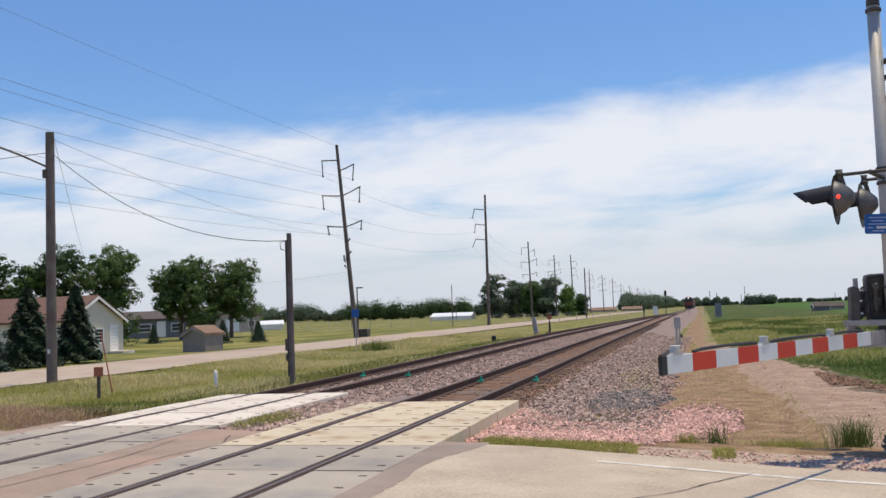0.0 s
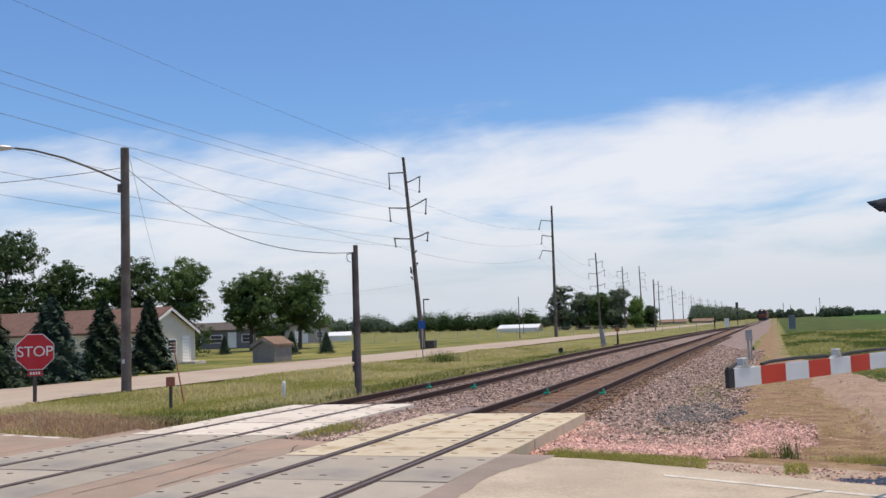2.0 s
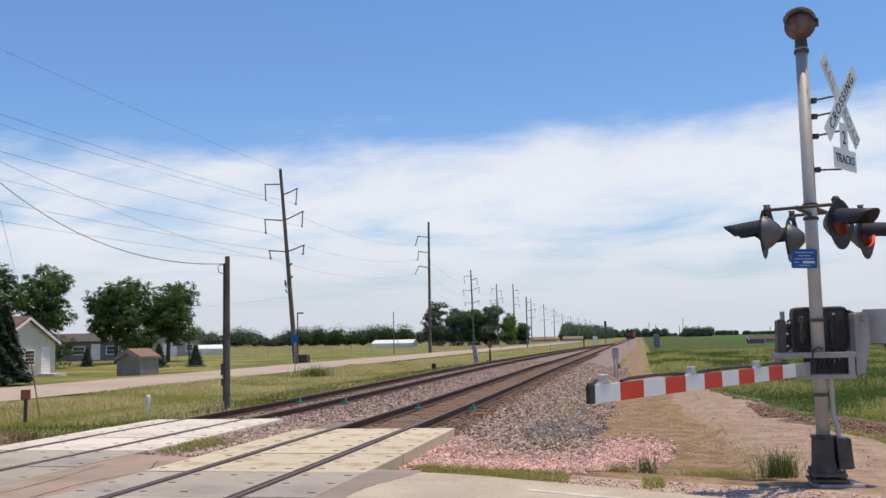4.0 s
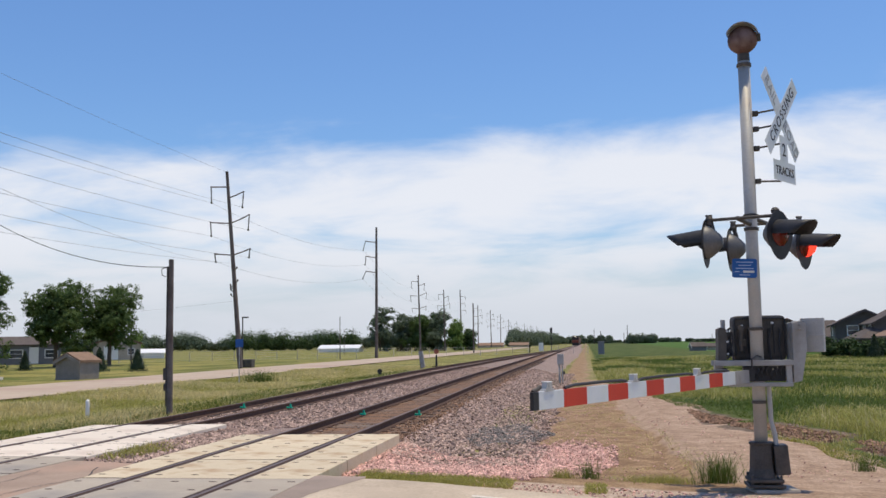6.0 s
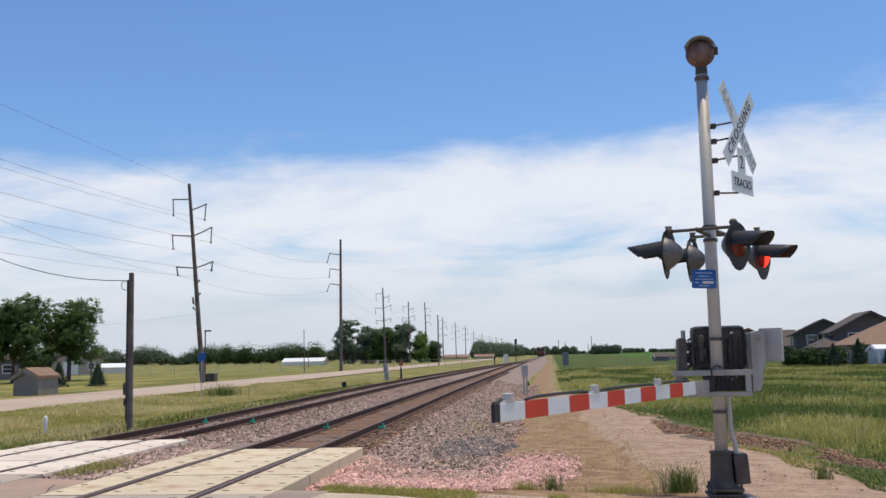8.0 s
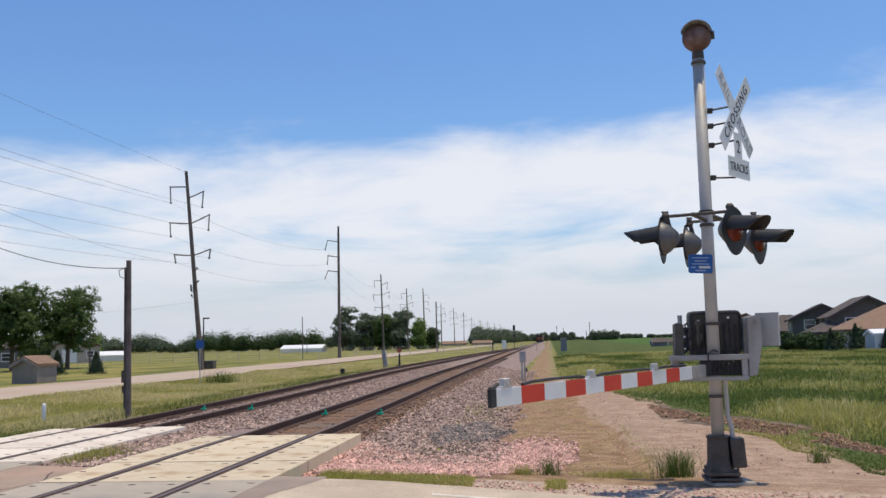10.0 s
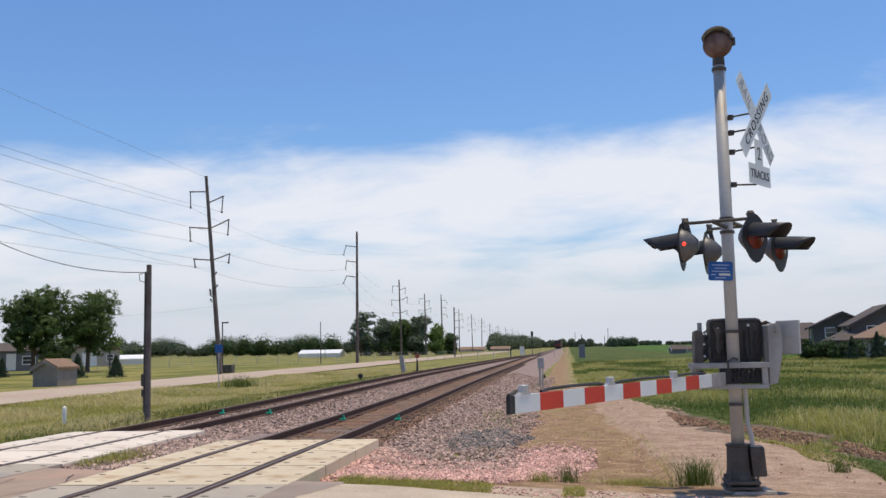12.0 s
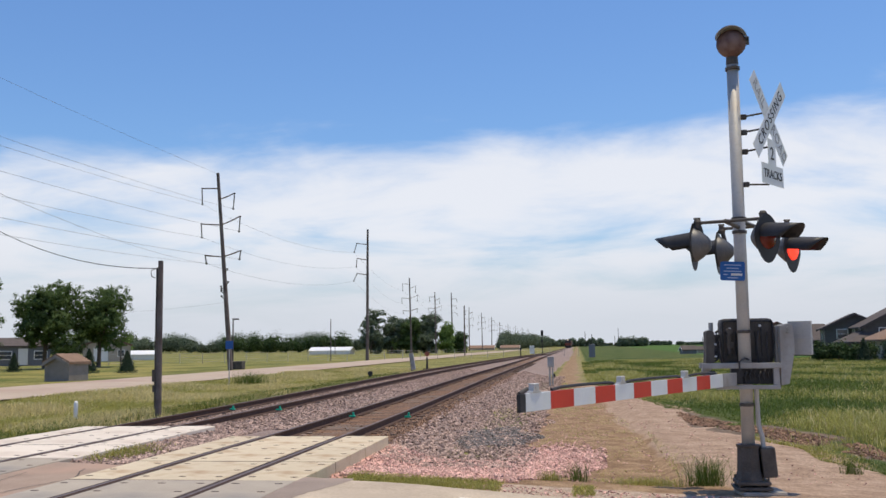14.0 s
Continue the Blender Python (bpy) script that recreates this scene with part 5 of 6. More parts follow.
wire(PA + Vector((0.1, 0.1, 8.2)), (-31.9, 85.4, 9.4), 0.8, 0.008)
wire(PA + Vector((0.1, 0.1, 8.2)), (-44.5, 64, 4.2), 0.3, 0.008)
wire((-32.1, 86.0, 6.0), (-95, 152, 7.6), 0.5, 0.007)

for x, y, h, r in ((-35.8, 138.7, 6.2, 0.07), (-22.9, 197.7, 10.3, 0.14), (-74, 150, 6.2, 0.08), (-64, 172, 6.0, 0.07), (-52, 205, 5.5, 0.06)):
    plain_pole("utility_pole", x, y, h, r, "slim distant pole beside the street", 0.0, "pole", "slim poles")
for x, y, h, d in ((-57.4, 116.6, 5.35, 0), (-34.7, 94.9, 4.95, 1)):
    post = plain_pole("yard_lamp", x, y, h, 0.075, "slim dark yard lamp post on the lawn", 0.0, "dark_steel", "yard lamps")
    bm = bm_new()
    box(bm, 0.28 * d, 0, h - 0.04, 0.85 - 0.2 * d, 0.28, 0.14, 0.03)
    part("lamp_head", bm, M["dark_steel"], post, "flat dark lamp head")
for x, y, h in ((37, 900, 17), (34, 905, 10), (112, 900, 8), (7, 900, 14), (13, 910, 12)):
    plain_pole("utility_pole", x, y, h, 0.3, "far off pole on the horizon", 0.0, "pole", "far poles")


# ---- trackside things ----
def stop_sign():
    th = thing("stop_sign", -21.95, 24.5, -0.16, 0, "red octagonal stop sign on a dark post", "stop sign")
    yaw = math.degrees(math.atan2(24.5, -21.95)) - 90 + 6
    bm = bm_new()
    back = Matrix.Rotation(radians(yaw), 3, "Z") @ Vector((0, 0.06, 0))
    box(bm, back.x, back.y, 0, 0.10, 0.07, 1.75, 0.006)
    part("post", bm, M["dark_steel"], th, "dark steel post")
    face = new("sign_face")
    face.empty_display_size = 0.1
    face.parent = th
    face.matrix_basis = pose(0, 0, 1.55, 0, 0, yaw)
    r = 0.56 / math.cos(radians(22.5))
    for rad, m, yy, nm in ((r, "white", 0.0, "border"), (r * 0.955, "sign_red", -0.006, "red_field")):
        bm = bm_new()
        prism(bm, [(rad * math.cos(radians(22.5 + 45 * k)), rad * math.sin(radians(22.5 + 45 * k))) for k in range(8)], 0.006, pose(0, yy, 0))
        part(nm, bm, M[m], face)
    lettering("lettering", "STOP", 0.455, pose(0, -0.012, 0.0, 90, 0, 0), M["white"], face, 0.002, 0.95)
    bm = bm_new()
    box(bm, 0, 0, -0.74, 0.44, 0.006, 0.16, 0.002)
    part("plaque", bm, M["sign_red"], face, "small red plaque with white border")
    for k in range(4):
        bm = bm_new()
        box(bm, -0.12 + 0.08 * k, -0.005, -0.70, 0.05, 0.004, 0.08)
        part("print_bar", bm, M["white"], face)


stop_sign()


def marker_box():
    th = thing("marker_post", -15.7, 22.6, -0.2, 0, "short dark post with a small rust-red box", "marker")
    bm = bm_new()
    box(bm, 0, 0, 0, 0.07, 0.07, 0.62, 0.006)
    part("post", bm, M["dark_steel"], th)
    bm = bm_new()
    box(bm, 0, -0.03, 0.58, 0.23, 0.12, 0.25, 0.012, pose(0, 0, 0, 0, 0, 28))
    part("box", bm, M["red_metal"], th, "rust-red metal box")


marker_box()
th = thing("leaning_stake", -16.5, 24.4, -0.2, 0, "thin leaning red fence stake in the grass", "stake")
bm = bm_new(); rod(bm, (0, 0, 0), (-0.36, 0, 1.75), 0.02, seg=6)
part("stake", bm, M["red_metal"], th)


def white_stub():
    th = thing("marker_stub", -13.55, 25.0, -0.35, 0, "short white plastic marker stub in the grass", "marker")
    bm = bm_new()
    rod(bm, (0, 0, 0), (0, 0, 0.22), 0.03, seg=10)
    part("foot", bm, M["dark_steel"], th)
    bm = bm_new()
    lathe(bm, [(0.05, 0.2), (0.055, 0.21), (0.055, 0.62), (0.045, 0.67), (0.01, 0.69)], None, 14)
    part("cap", bm, M["trim"], th, "white plastic cap", True)


white_stub()


def switch_gear():
    th = thing("relay_post", -11.7, 69.5, -0.3, 0, "leaning pale grey relay box on a dark post by the siding", "trackside box")
    bm = bm_new(); box(bm, -0.12, 0, 0, 0.18, 0.12, 1.2, 0.01, pose(0, 0, 0, 0, -7, 0))
    part("post", bm, M["pole"], th)
    bm = bm_new(); box(bm, 0.0, -0.02, 0.35, 0.30, 0.28, 1.2, 0.03, pose(0, 0, 0, 0, -9, 0))
    part("case", bm, M["grey_paint"], th)
    th = thing("switch_stand", -12.1, 78.0, -0.3, 0, "black railway switch stand with a small target", "switch stand")
    bm = bm_new()
    box(bm, 0, 0, 0, 0.7, 0.5, 0.12, 0.02); rod(bm, (0.0, 0, 0.1), (0, 0, 1.15), 0.10, 0.06, 8)
    part("stand", bm, M["black"], th)
    bm = bm_new(); lathe(bm, [(0.01, -0.01), (0.2, -0.008), (0.2, 0.008), (0.01, 0.01)], Matrix.Translation((0, 0, 1.42)) @ Matrix.Rotation(radians(90), 4, "X"), 16)
    rod(bm, (0, 0, 1.1), (0, 0, 1.3), 0.02, seg=6)
    part("target", bm, M["red_metal"], th, "dull red round target")
    bm = bm_new(); box(bm, 0, 0, 0, 2.6, 0.26, 0.2, 0.02, pose(1.0, 0, 0.05))
    part("long_tie", bm, M["tie"], th)
    for x, y, h in ((-12.55, 58.3, 0.42), (-8.4, 145, 1.5)):
        th = thing("track_marker", x, y, -0.3, 0, "small black trackside marker", "marker", "track markers")
        bm = bm_new(); box(bm, 0, 0, 0, 0.14, 0.14, h, 0.02)
        part("post", bm, M["black"], th)
        bm = bm_new(); lathe(bm, [(0.02, -0.06), (0.15, -0.05), (0.15, 0.05), (0.02, 0.06)], Matrix.Translation((0, 0, h)) @ Matrix.Rotation(radians(90), 4, "X"), 12)
        part("head", bm, M["black"], th)


switch_gear()


def block_signal():
    th = thing("block_signal", -7.9, 221, -0.1, 0, "slim railway block signal with a black lamp head", "railway signal")
    bm = bm_new(); rod(bm, (0, 0, 0), (0, 0, 4.2), 0.09, 0.07, 8)
    part("mast", bm, M["dark_steel"], th)
    bm = bm_new(); box(bm, 0, -0.1, 4.0, 0.55, 0.3, 1.2, 0.12); box(bm, 0, -0.1, 2.6, 0.4, 0.25, 0.5, 0.08)
    part("head", bm, M["black"], th)
    th = thing("signal_cabinet", -10.4, 224, -0.2, 0, "white signal equipment cabinet beside the line", "cabinet")
    bm = bm_new(); box(bm, 0, 0, 0, 1.0, 0.9, 1.9, 0.04)
    part("case", bm, M["trim"], th)
    th = thing("signal_cabinet", 2.2, 151, -0.2, 0, "grey-green equipment cabinet in the grass", "cabinet")
    bm = bm_new(); box(bm, 0, 0, 0, 0.95, 0.8, 1.95, 0.04)
    part("case", bm, M["wall_grey"], th)
    bm = bm_new(); box(bm, 0, 0, 1.95, 1.05, 0.9, 0.07, 0.02)
    part("lid", bm, M["grey_paint"], th)
    th = thing("cable_post", -1.38, 51.4, -0.4, 0, "grey steel trackside cable post on the stones", "trackside box")
    bm = bm_new(); box(bm, -0.06, 0, 0, 0.10, 0.12, 1.0, 0.01); box(bm, 0.09, 0, 0, 0.07, 0.1, 1.0, 0.01)
    part("legs", bm, M["galv"], th)
    bm = bm_new(); box(bm, 0, 0, 0.95, 0.34, 0.28, 0.55, 0.02)
    part("case", bm, M["galv"], th)
    bm = bm_new(); box(bm, 0.18, -0.1, 0.45, 0.1, 0.1, 0.16, 0.01)
    part("side_box", bm, M["dark_steel"], th)


block_signal()


def survey_marks():
    for x, y in ((-10.38, 28.3), (-8.86, 28.1), (-6.0, 25.4), (-4.47, 25.2)):
        th = thing("rail_clamp", x + 0.06, y, rail_z(y) - 0.15, 0, "bright teal derail clamp fixed to the rail", "rail clamp", "teal rail clamps")
        bm = bm_new()
        box(bm, 0.0, 0, 0, 0.17, 0.10, 0.045, 0.01); box(bm, 0.03, 0, 0.04, 0.045, 0.07, 0.09, 0.008)
        part("clamp_body", bm, M["green_paint"], th)


survey_marks()
th = thing("guide_sign", -18.72, 50.7, -0.25, 0, "small blue road sign on a thin post", "road sign")
bm = bm_new(); rod(bm, (0, 0, 0), (0, 0, 2.4), 0.025, seg=6)
part("post", bm, M["galv"], th)
bm = bm_new(); box(bm, 0, -0.03, 1.95, 0.40, 0.006, 0.44, 0.002, pose(0, 0, 0, 0, 0, 20))
part("plate", bm, M["blue"], th, "blue sign plate")
th = thing("utility_box", -31.9, 88.4, -0.2, 0, "dark green utility box at the foot of the tall pole", "utility box")
bm = bm_new(); box(bm, 0, 0, 0, 1.3, 0.9, 0.75, 0.05)
part("case", bm, M["dark_steel"], th)


# ---- buildings ----
def gable_house(name, x, y, rz, length, width, eave, ridge, wall, roof, label, over=0.35, openings=(), group="", chimney=False, edge="trim"):
    """Gabled house: ridge along local x, gable ends at +-length/2. openings: (side, along, foot, w, h, kind)."""
    th = thing(name, x, y, min(-0.25, ground_z(x, y) - 0.03), rz, label, "house", group)
    bm = bm_new()
    prism(bm, [(-width / 2, 0), (width / 2, 0), (width / 2, eave), (0, ridge - 0.12), (-width / 2, eave)], length, Matrix.Rotation(radians(90), 4, "Z"))
    part("wall", bm, M[wall], th)
    for sd in (-1, 1):
        bm = bm_new()
        sl = math.hypot(width / 2, ridge - eave)
        k = (sl + over) / sl
        w2, dz = width / 2 * k, (ridge - eave) * k
        pts = [(0, ridge), (sd * w2, ridge - dz), (sd * w2, ridge - dz + 0.16), (0, ridge + 0.16)]
        prism(bm, pts, length + 2 * over, Matrix.Rotation(radians(90), 4, "Z"))
        r = part("roof", bm, M[roof], th)
        for end in (-1, 1):
            bm = bm_new()
            prism(bm, [(0, ridge - 0.16), (sd * w2, ridge - dz - 0.16), (sd * w2, ridge - dz + 0.05), (0, ridge + 0.05)], 0.05, pose(end * (length / 2 + over + 0.03), 0, 0) @ Matrix.Rotation(radians(90), 4, "Z"))
            part("fascia", bm, M[edge], r, "white roof edge board" if edge == "trim" else "")
    for side, along, foot, w, h, kind in openings:
        turn = {"e": 90, "w": -90, "s": 0, "n": 180}[side]
        base = {"e": (length / 2, along), "w": (-length / 2, along), "s": (along, -width / 2), "n": (along, width / 2)}[side]
        m = pose(base[0], base[1], foot, 0, 0, turn)
        bm = bm_new()
        for a, b, c, d in ((-w / 2 - 0.05, 0, 0.1, h + 0.2), (w / 2 + 0.05, 0, 0.1, h + 0.2)):
            box(bm, a, -0.03, b - 0.1, c, 0.09, d)
        box(bm, 0, -0.03, h, w, 0.09, 0.1); box(bm, 0, -0.03, -0.1, w, 0.09, 0.1)
        o = part("window" if kind == "window" else "door", bm, M["trim"], th)
        o.matrix_basis = m
        bm = bm_new()
        box(bm, 0, -0.012, 0, w, 0.05, h)
        part("pane" if kind == "window" else "leaf", bm, M["glass"] if kind == "window" else M["trim"], o)
        if kind == "window":
            bm = bm_new(); box(bm, 0, -0.045, h / 2 - 0.025, w, 0.03, 0.05)
            part("mullion", bm, M["trim"], o)
    if chimney:
        bm = bm_new(); box(bm, length * 0.2, 0.3, ridge - 0.6, 0.5, 0.5, 1.1, 0.02)
        part("chimney", bm, M["wall_tan"], th)
    return th


h1 = gable_house("house", -55.2, 65.8, 0, 19.0, 7.3, 2.7, 4.5, "siding", "roof_brown", "cream sided house with a brown shingle roof", 0.28,
                 (("e", 0.3, 0.95, 1.1, 1.05, "window"), ("e", 2.3, 0.25, 0.95, 1.95, "door"), ("s", 6.0, 1.0, 1.4, 1.1, "window"), ("s", 1.0, 1.0, 1.6, 1.1, "window")))
for k in range(16):
    zb = 0.15 + 0.26 * k
    bm = bm_new(); box(bm, 9.515, 0, zb, 0.05, 7.25 if zb < 2.65 else max(0.4, 7.25 * (4.3 - zb) / 1.7), 0.05)
    part("siding_board", bm, M["siding"], h1)
bm = bm_new(); box(bm, 10.2, 2.3, 0.0, 1.4, 1.6, 0.22, 0.01)
part("porch_step", bm, M["panel_pale"], h1)
gable_house("house", -61.5, 61.6, 90, 4.0, 5.6, 2.4, 3.8, "siding", "roof_brown", "front wing of the cream house with white gable trim", 0.4, (("w", 0, 0.9, 1.6, 1.2, "window"),))
gable_house("house", -77.5, 124.5, 32, 10, 7, 2.7, 3.75, "wall_slate", "roof_grey", "low slate-grey house under the big tree", 0.3, (("s", -3.6, 1.0, 1.5, 1.0, "window"), ("s", -0.6, 1.0, 1.5, 1.0, "window"), ("s", 1.6, 0.3, 1.0, 2.0, "door"), ("s", 3.8, 1.0, 1.5, 1.0, "window")), edge="roof_grey")
gable_house("barn", -84.6, 166, 118, 10, 8, 2.95, 4.25, "wall_tan", "roof_brown", "tan outbuilding with a brown gabled roof", 0.3, (("w", 1.0, 0.2, 2.2, 2.2, "door"), ("w", -2.4, 1.0, 1.0, 1.0, "window")), edge="roof_brown")
gable_house("shed", -81.8, 165.0, 28, 1.9, 1.8, 1.55, 2.0, "siding", "roof_grey", "small pale shed beside the tan outbuilding", 0.2)
gable_house("barn", -86.9, 185.7, 25, 4.6, 4, 1.0, 1.75, "trim", "metal_roof", "low white metal-roofed building", 0.2)
gable_house("barn", -75, 292, 0, 12.5, 7, 1.1, 2.1, "trim", "metal_roof", "long low building with a white metal roof", 0.3)
gable_house("house", -46, 470, 0, 12, 8, 1.0, 2.2, "wall_tan", "roof_tan", "far low house with a tan roof", 0.3)
gable_house("house", -33, 480, 0, 9, 8, 1.0, 2.2, "wall_tan", "roof_tan", "far low house with a tan roof", 0.3)


def shed():
    th = gable_house("shed", -33.37, 60.15, 77, 1.8, 2.0, 1.2, 1.68, "shed_wood", "roof_tan", "small weathered board shed with a brown roof", 0.12, edge="shed_wood")
    for k in range(8):
        bm = bm_new(); box(bm, -0.905, -0.86 + 0.245 * k, 0.02, 0.008, 0.010, 1.19 + 0.36 * (1 - abs(-0.86 + 0.245 * k) / 0.98))
        part("batten", bm, M["shed_wood"], th)


shed()


def hip_house(name, x, y, rz, lx, ly, eave, ridge, wall, roof, label, wins=(), over=0.6, group=""):
    th = thing(name, x, y, -0.3, rz, label, "house", group)
    bm = bm_new(); box(bm, 0, 0, 0, lx, ly, eave)
    part("wall", bm, M[wall], th)
    bm = bm_new()
    a, b = lx / 2 + over, ly / 2 + over
    run = max(0.2, a - b)
    lo = [bm.verts.new(v) for v in ((-a, -b, eave), (a, -b, eave), (a, b, eave), (-a, b, eave))]
    lo2 = [bm.verts.new((v.co.x, v.co.y, eave - 0.18)) for v in lo]
    r0, r1 = bm.verts.new((-run, 0, ridge)), bm.verts.new((run, 0, ridge))
    for f in ((lo[0], lo[1], r1, r0), (lo[2], lo[3], r0, r1), (lo[1], lo[2], r1), (lo[3], lo[0], r0), tuple(lo2[::-1])):
        bm.faces.new(f)
    for k in range(4):
        bm.faces.new((lo2[k], lo2[(k + 1) % 4], lo[(k + 1) % 4], lo[k]))
    part("roof", bm, M[roof], th)
    for side, along, foot, w, h in wins:
        turn = {"e": 90, "w": -90, "s": 0}[side]
        base = {"e": (lx / 2, along), "w": (-lx / 2, along), "s": (along, -ly / 2)}[side]
        bm = bm_new()
        for q in (-1, 1):
            box(bm, q * (w / 2 + 0.06), -0.03, -0.1, 0.12, 0.1, h + 0.2)
        box(bm, 0, -0.03, h, w, 0.1, 0.1); box(bm, 0, -0.03, -0.1, w, 0.1, 0.1)
        o = part("window", bm, M["trim"], th)
        o.matrix_basis = pose(base[0], base[1], foot, 0, 0, turn)
        bm = bm_new(); box(bm, 0, -0.012, 0, w, 0.05, h)
        part("pane", bm, M["glass"], o)
    return th


# estate beyond the meadow
hip_house("house", 38.4, 109, -6, 13.5, 9, 2.2, 4.75, "wall_tan", "roof_tan", "single-storey house with a wide tan hip roof", (("s", -4, 0.9, 1.4, 1.1), ("s", 2, 0.9, 1.8, 1.1), ("w", 0, 0.9, 1.4, 1.1)), group="estate houses")
gable_house("garden_house", 33.0, 100.5, 0, 2.6, 3.0, 1.55, 1.95, "trim", "metal_roof", "white garden house beside the homes", 0.12)
gable_house("house", 38.2, 124, 84, 9, 8.6, 3.75, 6.0, "wall_dusk", "roof_grey", "two-storey taupe house with a dark gabled roof", 0.5, edge="roof_grey", openings=
            (("w", 2, 2.4, 1.1, 1.1, "window"), ("w", -2, 2.4, 1.1, 1.1, "window"), ("w", 0, 0.4, 1.6, 1.5, "window"), ("n", 2, 2.4, 1.2, 1.1, "window"), ("n", -2, 2.4, 1.2, 1.1, "window")))
hip_house("house", 34.8, 121.5, 0, 6.0, 6.0, 2.0, 3.9, "wall_dusk", "roof_grey", "low front wing with a brown hip roof", (("s", -1.5, 0.5, 1.0, 1.2), ("s", 1.2, 0.5, 1.6, 1.2)), group="estate houses")
gable_house("house", 35.6, 133, 80, 9, 7.2, 3.75, 5.45, "wall_dusk", "roof_grey", "two-storey tan house with white corners and dark roof", 0.5, edge="roof_grey", openings=
            (("w", 1.5, 2.4, 1.2, 1.1, "window"), ("w", -1.5, 2.4, 1.2, 1.1, "window"), ("w", 0, 0.4, 1.8, 1.5, "window"), ("n", 0, 2.4, 1.2, 1.1, "window")))
hip_house("house", 35.2, 149, -8, 8.5, 7, 2.3, 4.7, "wall_dusk", "roof_grey", "low house with a brown hip roof", (("s", 0, 0.9, 1.4, 1.1),), group="estate houses")
gable_house("house", 31.6, 162, 84, 8, 6.5, 3.4, 5.1, "wall_dusk", "roof_brown", "house with a dark brown gable behind the others", 0.4, edge="roof_brown")
for k, (x, y, h, w) in enumerate(((28.6, 112, 1.2, 1.8), (30.0, 111, 1.3, 1.8), (27.0, 113, 1.1, 1.6), (31.6, 104, 2.4, 1.7), (29.6, 104.5, 1.8, 1.4), (33.8, 98.0, 1.5, 1.6), (24.8, 105.1, 2.0, 2.4), (26.6, 104.7, 1.9, 2.6), (27.2, 102.4, 1.5, 2.4), (28.6, 102.0, 1.3, 2.2), (25.8, 106, 1.4, 2.4))):
    tree("shrub", x, y, h, w, "dark rounded garden shrub by the houses", M["leaf_dark"], 70 + k, 6, 700, 0.28, 0.06, bare=0.08, group="garden shrubs")
for x, y, h, w, sd in ((30.1, 99.6, 2.7, 1.9, 81), (27.9, 100.2, 2.3, 1.7, 82), (32.7, 98.7, 2.1, 1.6, 83)):
    spruce("spruce", x, y, h, w, "dark garden spruce beside the homes", M["needle"], sd, 2600, "garden spruces")
gable_house("barn", 21, 191, 10, 2.6, 2.2, 0.8, 1.5, "wall_slate", "roof_grey", "small dark farm building far off in the field", 0.2)
gable_house("barn", 25.0, 200, 0, 2.4, 2.0, 0.7, 1.3, "wall_tan", "roof_grey", "low tan farm building far off in the field", 0.2)


def fence():
    th = thing("fence", -60, 118, -0.2, 0, "low pale chain-link fence across the lawn", "fence")
    for k in range(26):
        bm = bm_new(); rod(bm, (0.2 + 2.4 * k, 1.9 * k, 0), (0.2 + 2.4 * k, 1.9 * k, 1.4), 0.035, seg=6)
        part("post", bm, M["galv"], th)
    bm = bm_new()
    for z in (0.25, 0.55, 0.85, 1.1, 1.38):
        rod(bm, (0.2, 0, z), (0.2 + 2.4 * 25, 1.9 * 25, z), 0.012, seg=5)
    part("fence_wire", bm, M["galv"], th, "thin fence wires")


fence()


# ---- train ----
def locomotive():
    th = thing("locomotive", NEAR_X, 400, 0.25, 0, "orange and black diesel locomotive with lit headlight", "locomotive")
    bm = bm_new()
    box(bm, 0, 1.0, 1.25, 3.0, 2.0, 1.25, 0.15)
    part("nose", bm, M["loco"], th, "orange short nose")
    bm = bm_new()
    prism(bm, [(-1.5, 1.2), (1.5, 1.2), (1.52, 3.9), (1.0, 4.6), (-1.0, 4.6), (-1.52, 3.9)], 2.4, pose(0, 3.1, 0))
    part("cab", bm, M["loco_black"], th, "dark cab")
    for sx in (-0.72, 0.72):
        bm = bm_new(); box(bm, sx, 1.88, 3.1, 0.85, 0.05, 0.6, 0.02)
        part("windscreen", bm, M["glass"], th)
    bm = bm_new(); box(bm, 0, 11, 1.3, 2.2, 14, 2.9, 0.15)
    part("hood", bm, M["loco"], th, "long orange engine hood")
    bm = bm_new(); box(bm, 0, 9, 0.9, 3.1, 18.4, 0.35, 0.03)
    part("frame", bm, M["loco_black"], th)
    bm = bm_new(); prism(bm, [(-1.45, 0.12), (1.45, 0.12), (1.5, 1.1), (-1.5, 1.1)], 0.3, pose(0, -0.1, 0))
    part("pilot", bm, M["loco_black"], th, "black plough pilot")
    for y in (3.5, 14.5):
        bm = bm_new(); box(bm, 0, y, 0.0, 2.5, 3.8, 0.9, 0.08)
        part("bogie", bm, M["loco_black"], th)
    for sx in (-0.18, 0.18):
        bm = bm_new(); rod(bm, (sx, 1.86, 4.2), (sx, 1.95, 4.2), 0.16, seg=12)
        part("headlight", bm, M["headlight"], th, "lit headlight")
    return th


def hopper():
    th = thing("hopper_car", NEAR_X, 430, 0.25, 0, "rust-brown covered hopper freight car", "freight car", "freight cars")
    bm = bm_new()
    prism(bm, [(-1.55, 1.1), (1.55, 1.1), (1.6, 3.9), (0.9, 4.5), (-0.9, 4.5), (-1.6, 3.9)], 15.5, pose(0, 8, 0))
    part("body", bm, M["roof_brown"], th)
    for y in (2.2, 13.8):
        bm = bm_new(); box(bm, 0, y, 0.0, 2.4, 2.2, 1.0, 0.08)
        part("bogie", bm, M["loco_black"], th)
    return th


loco = locomotive()
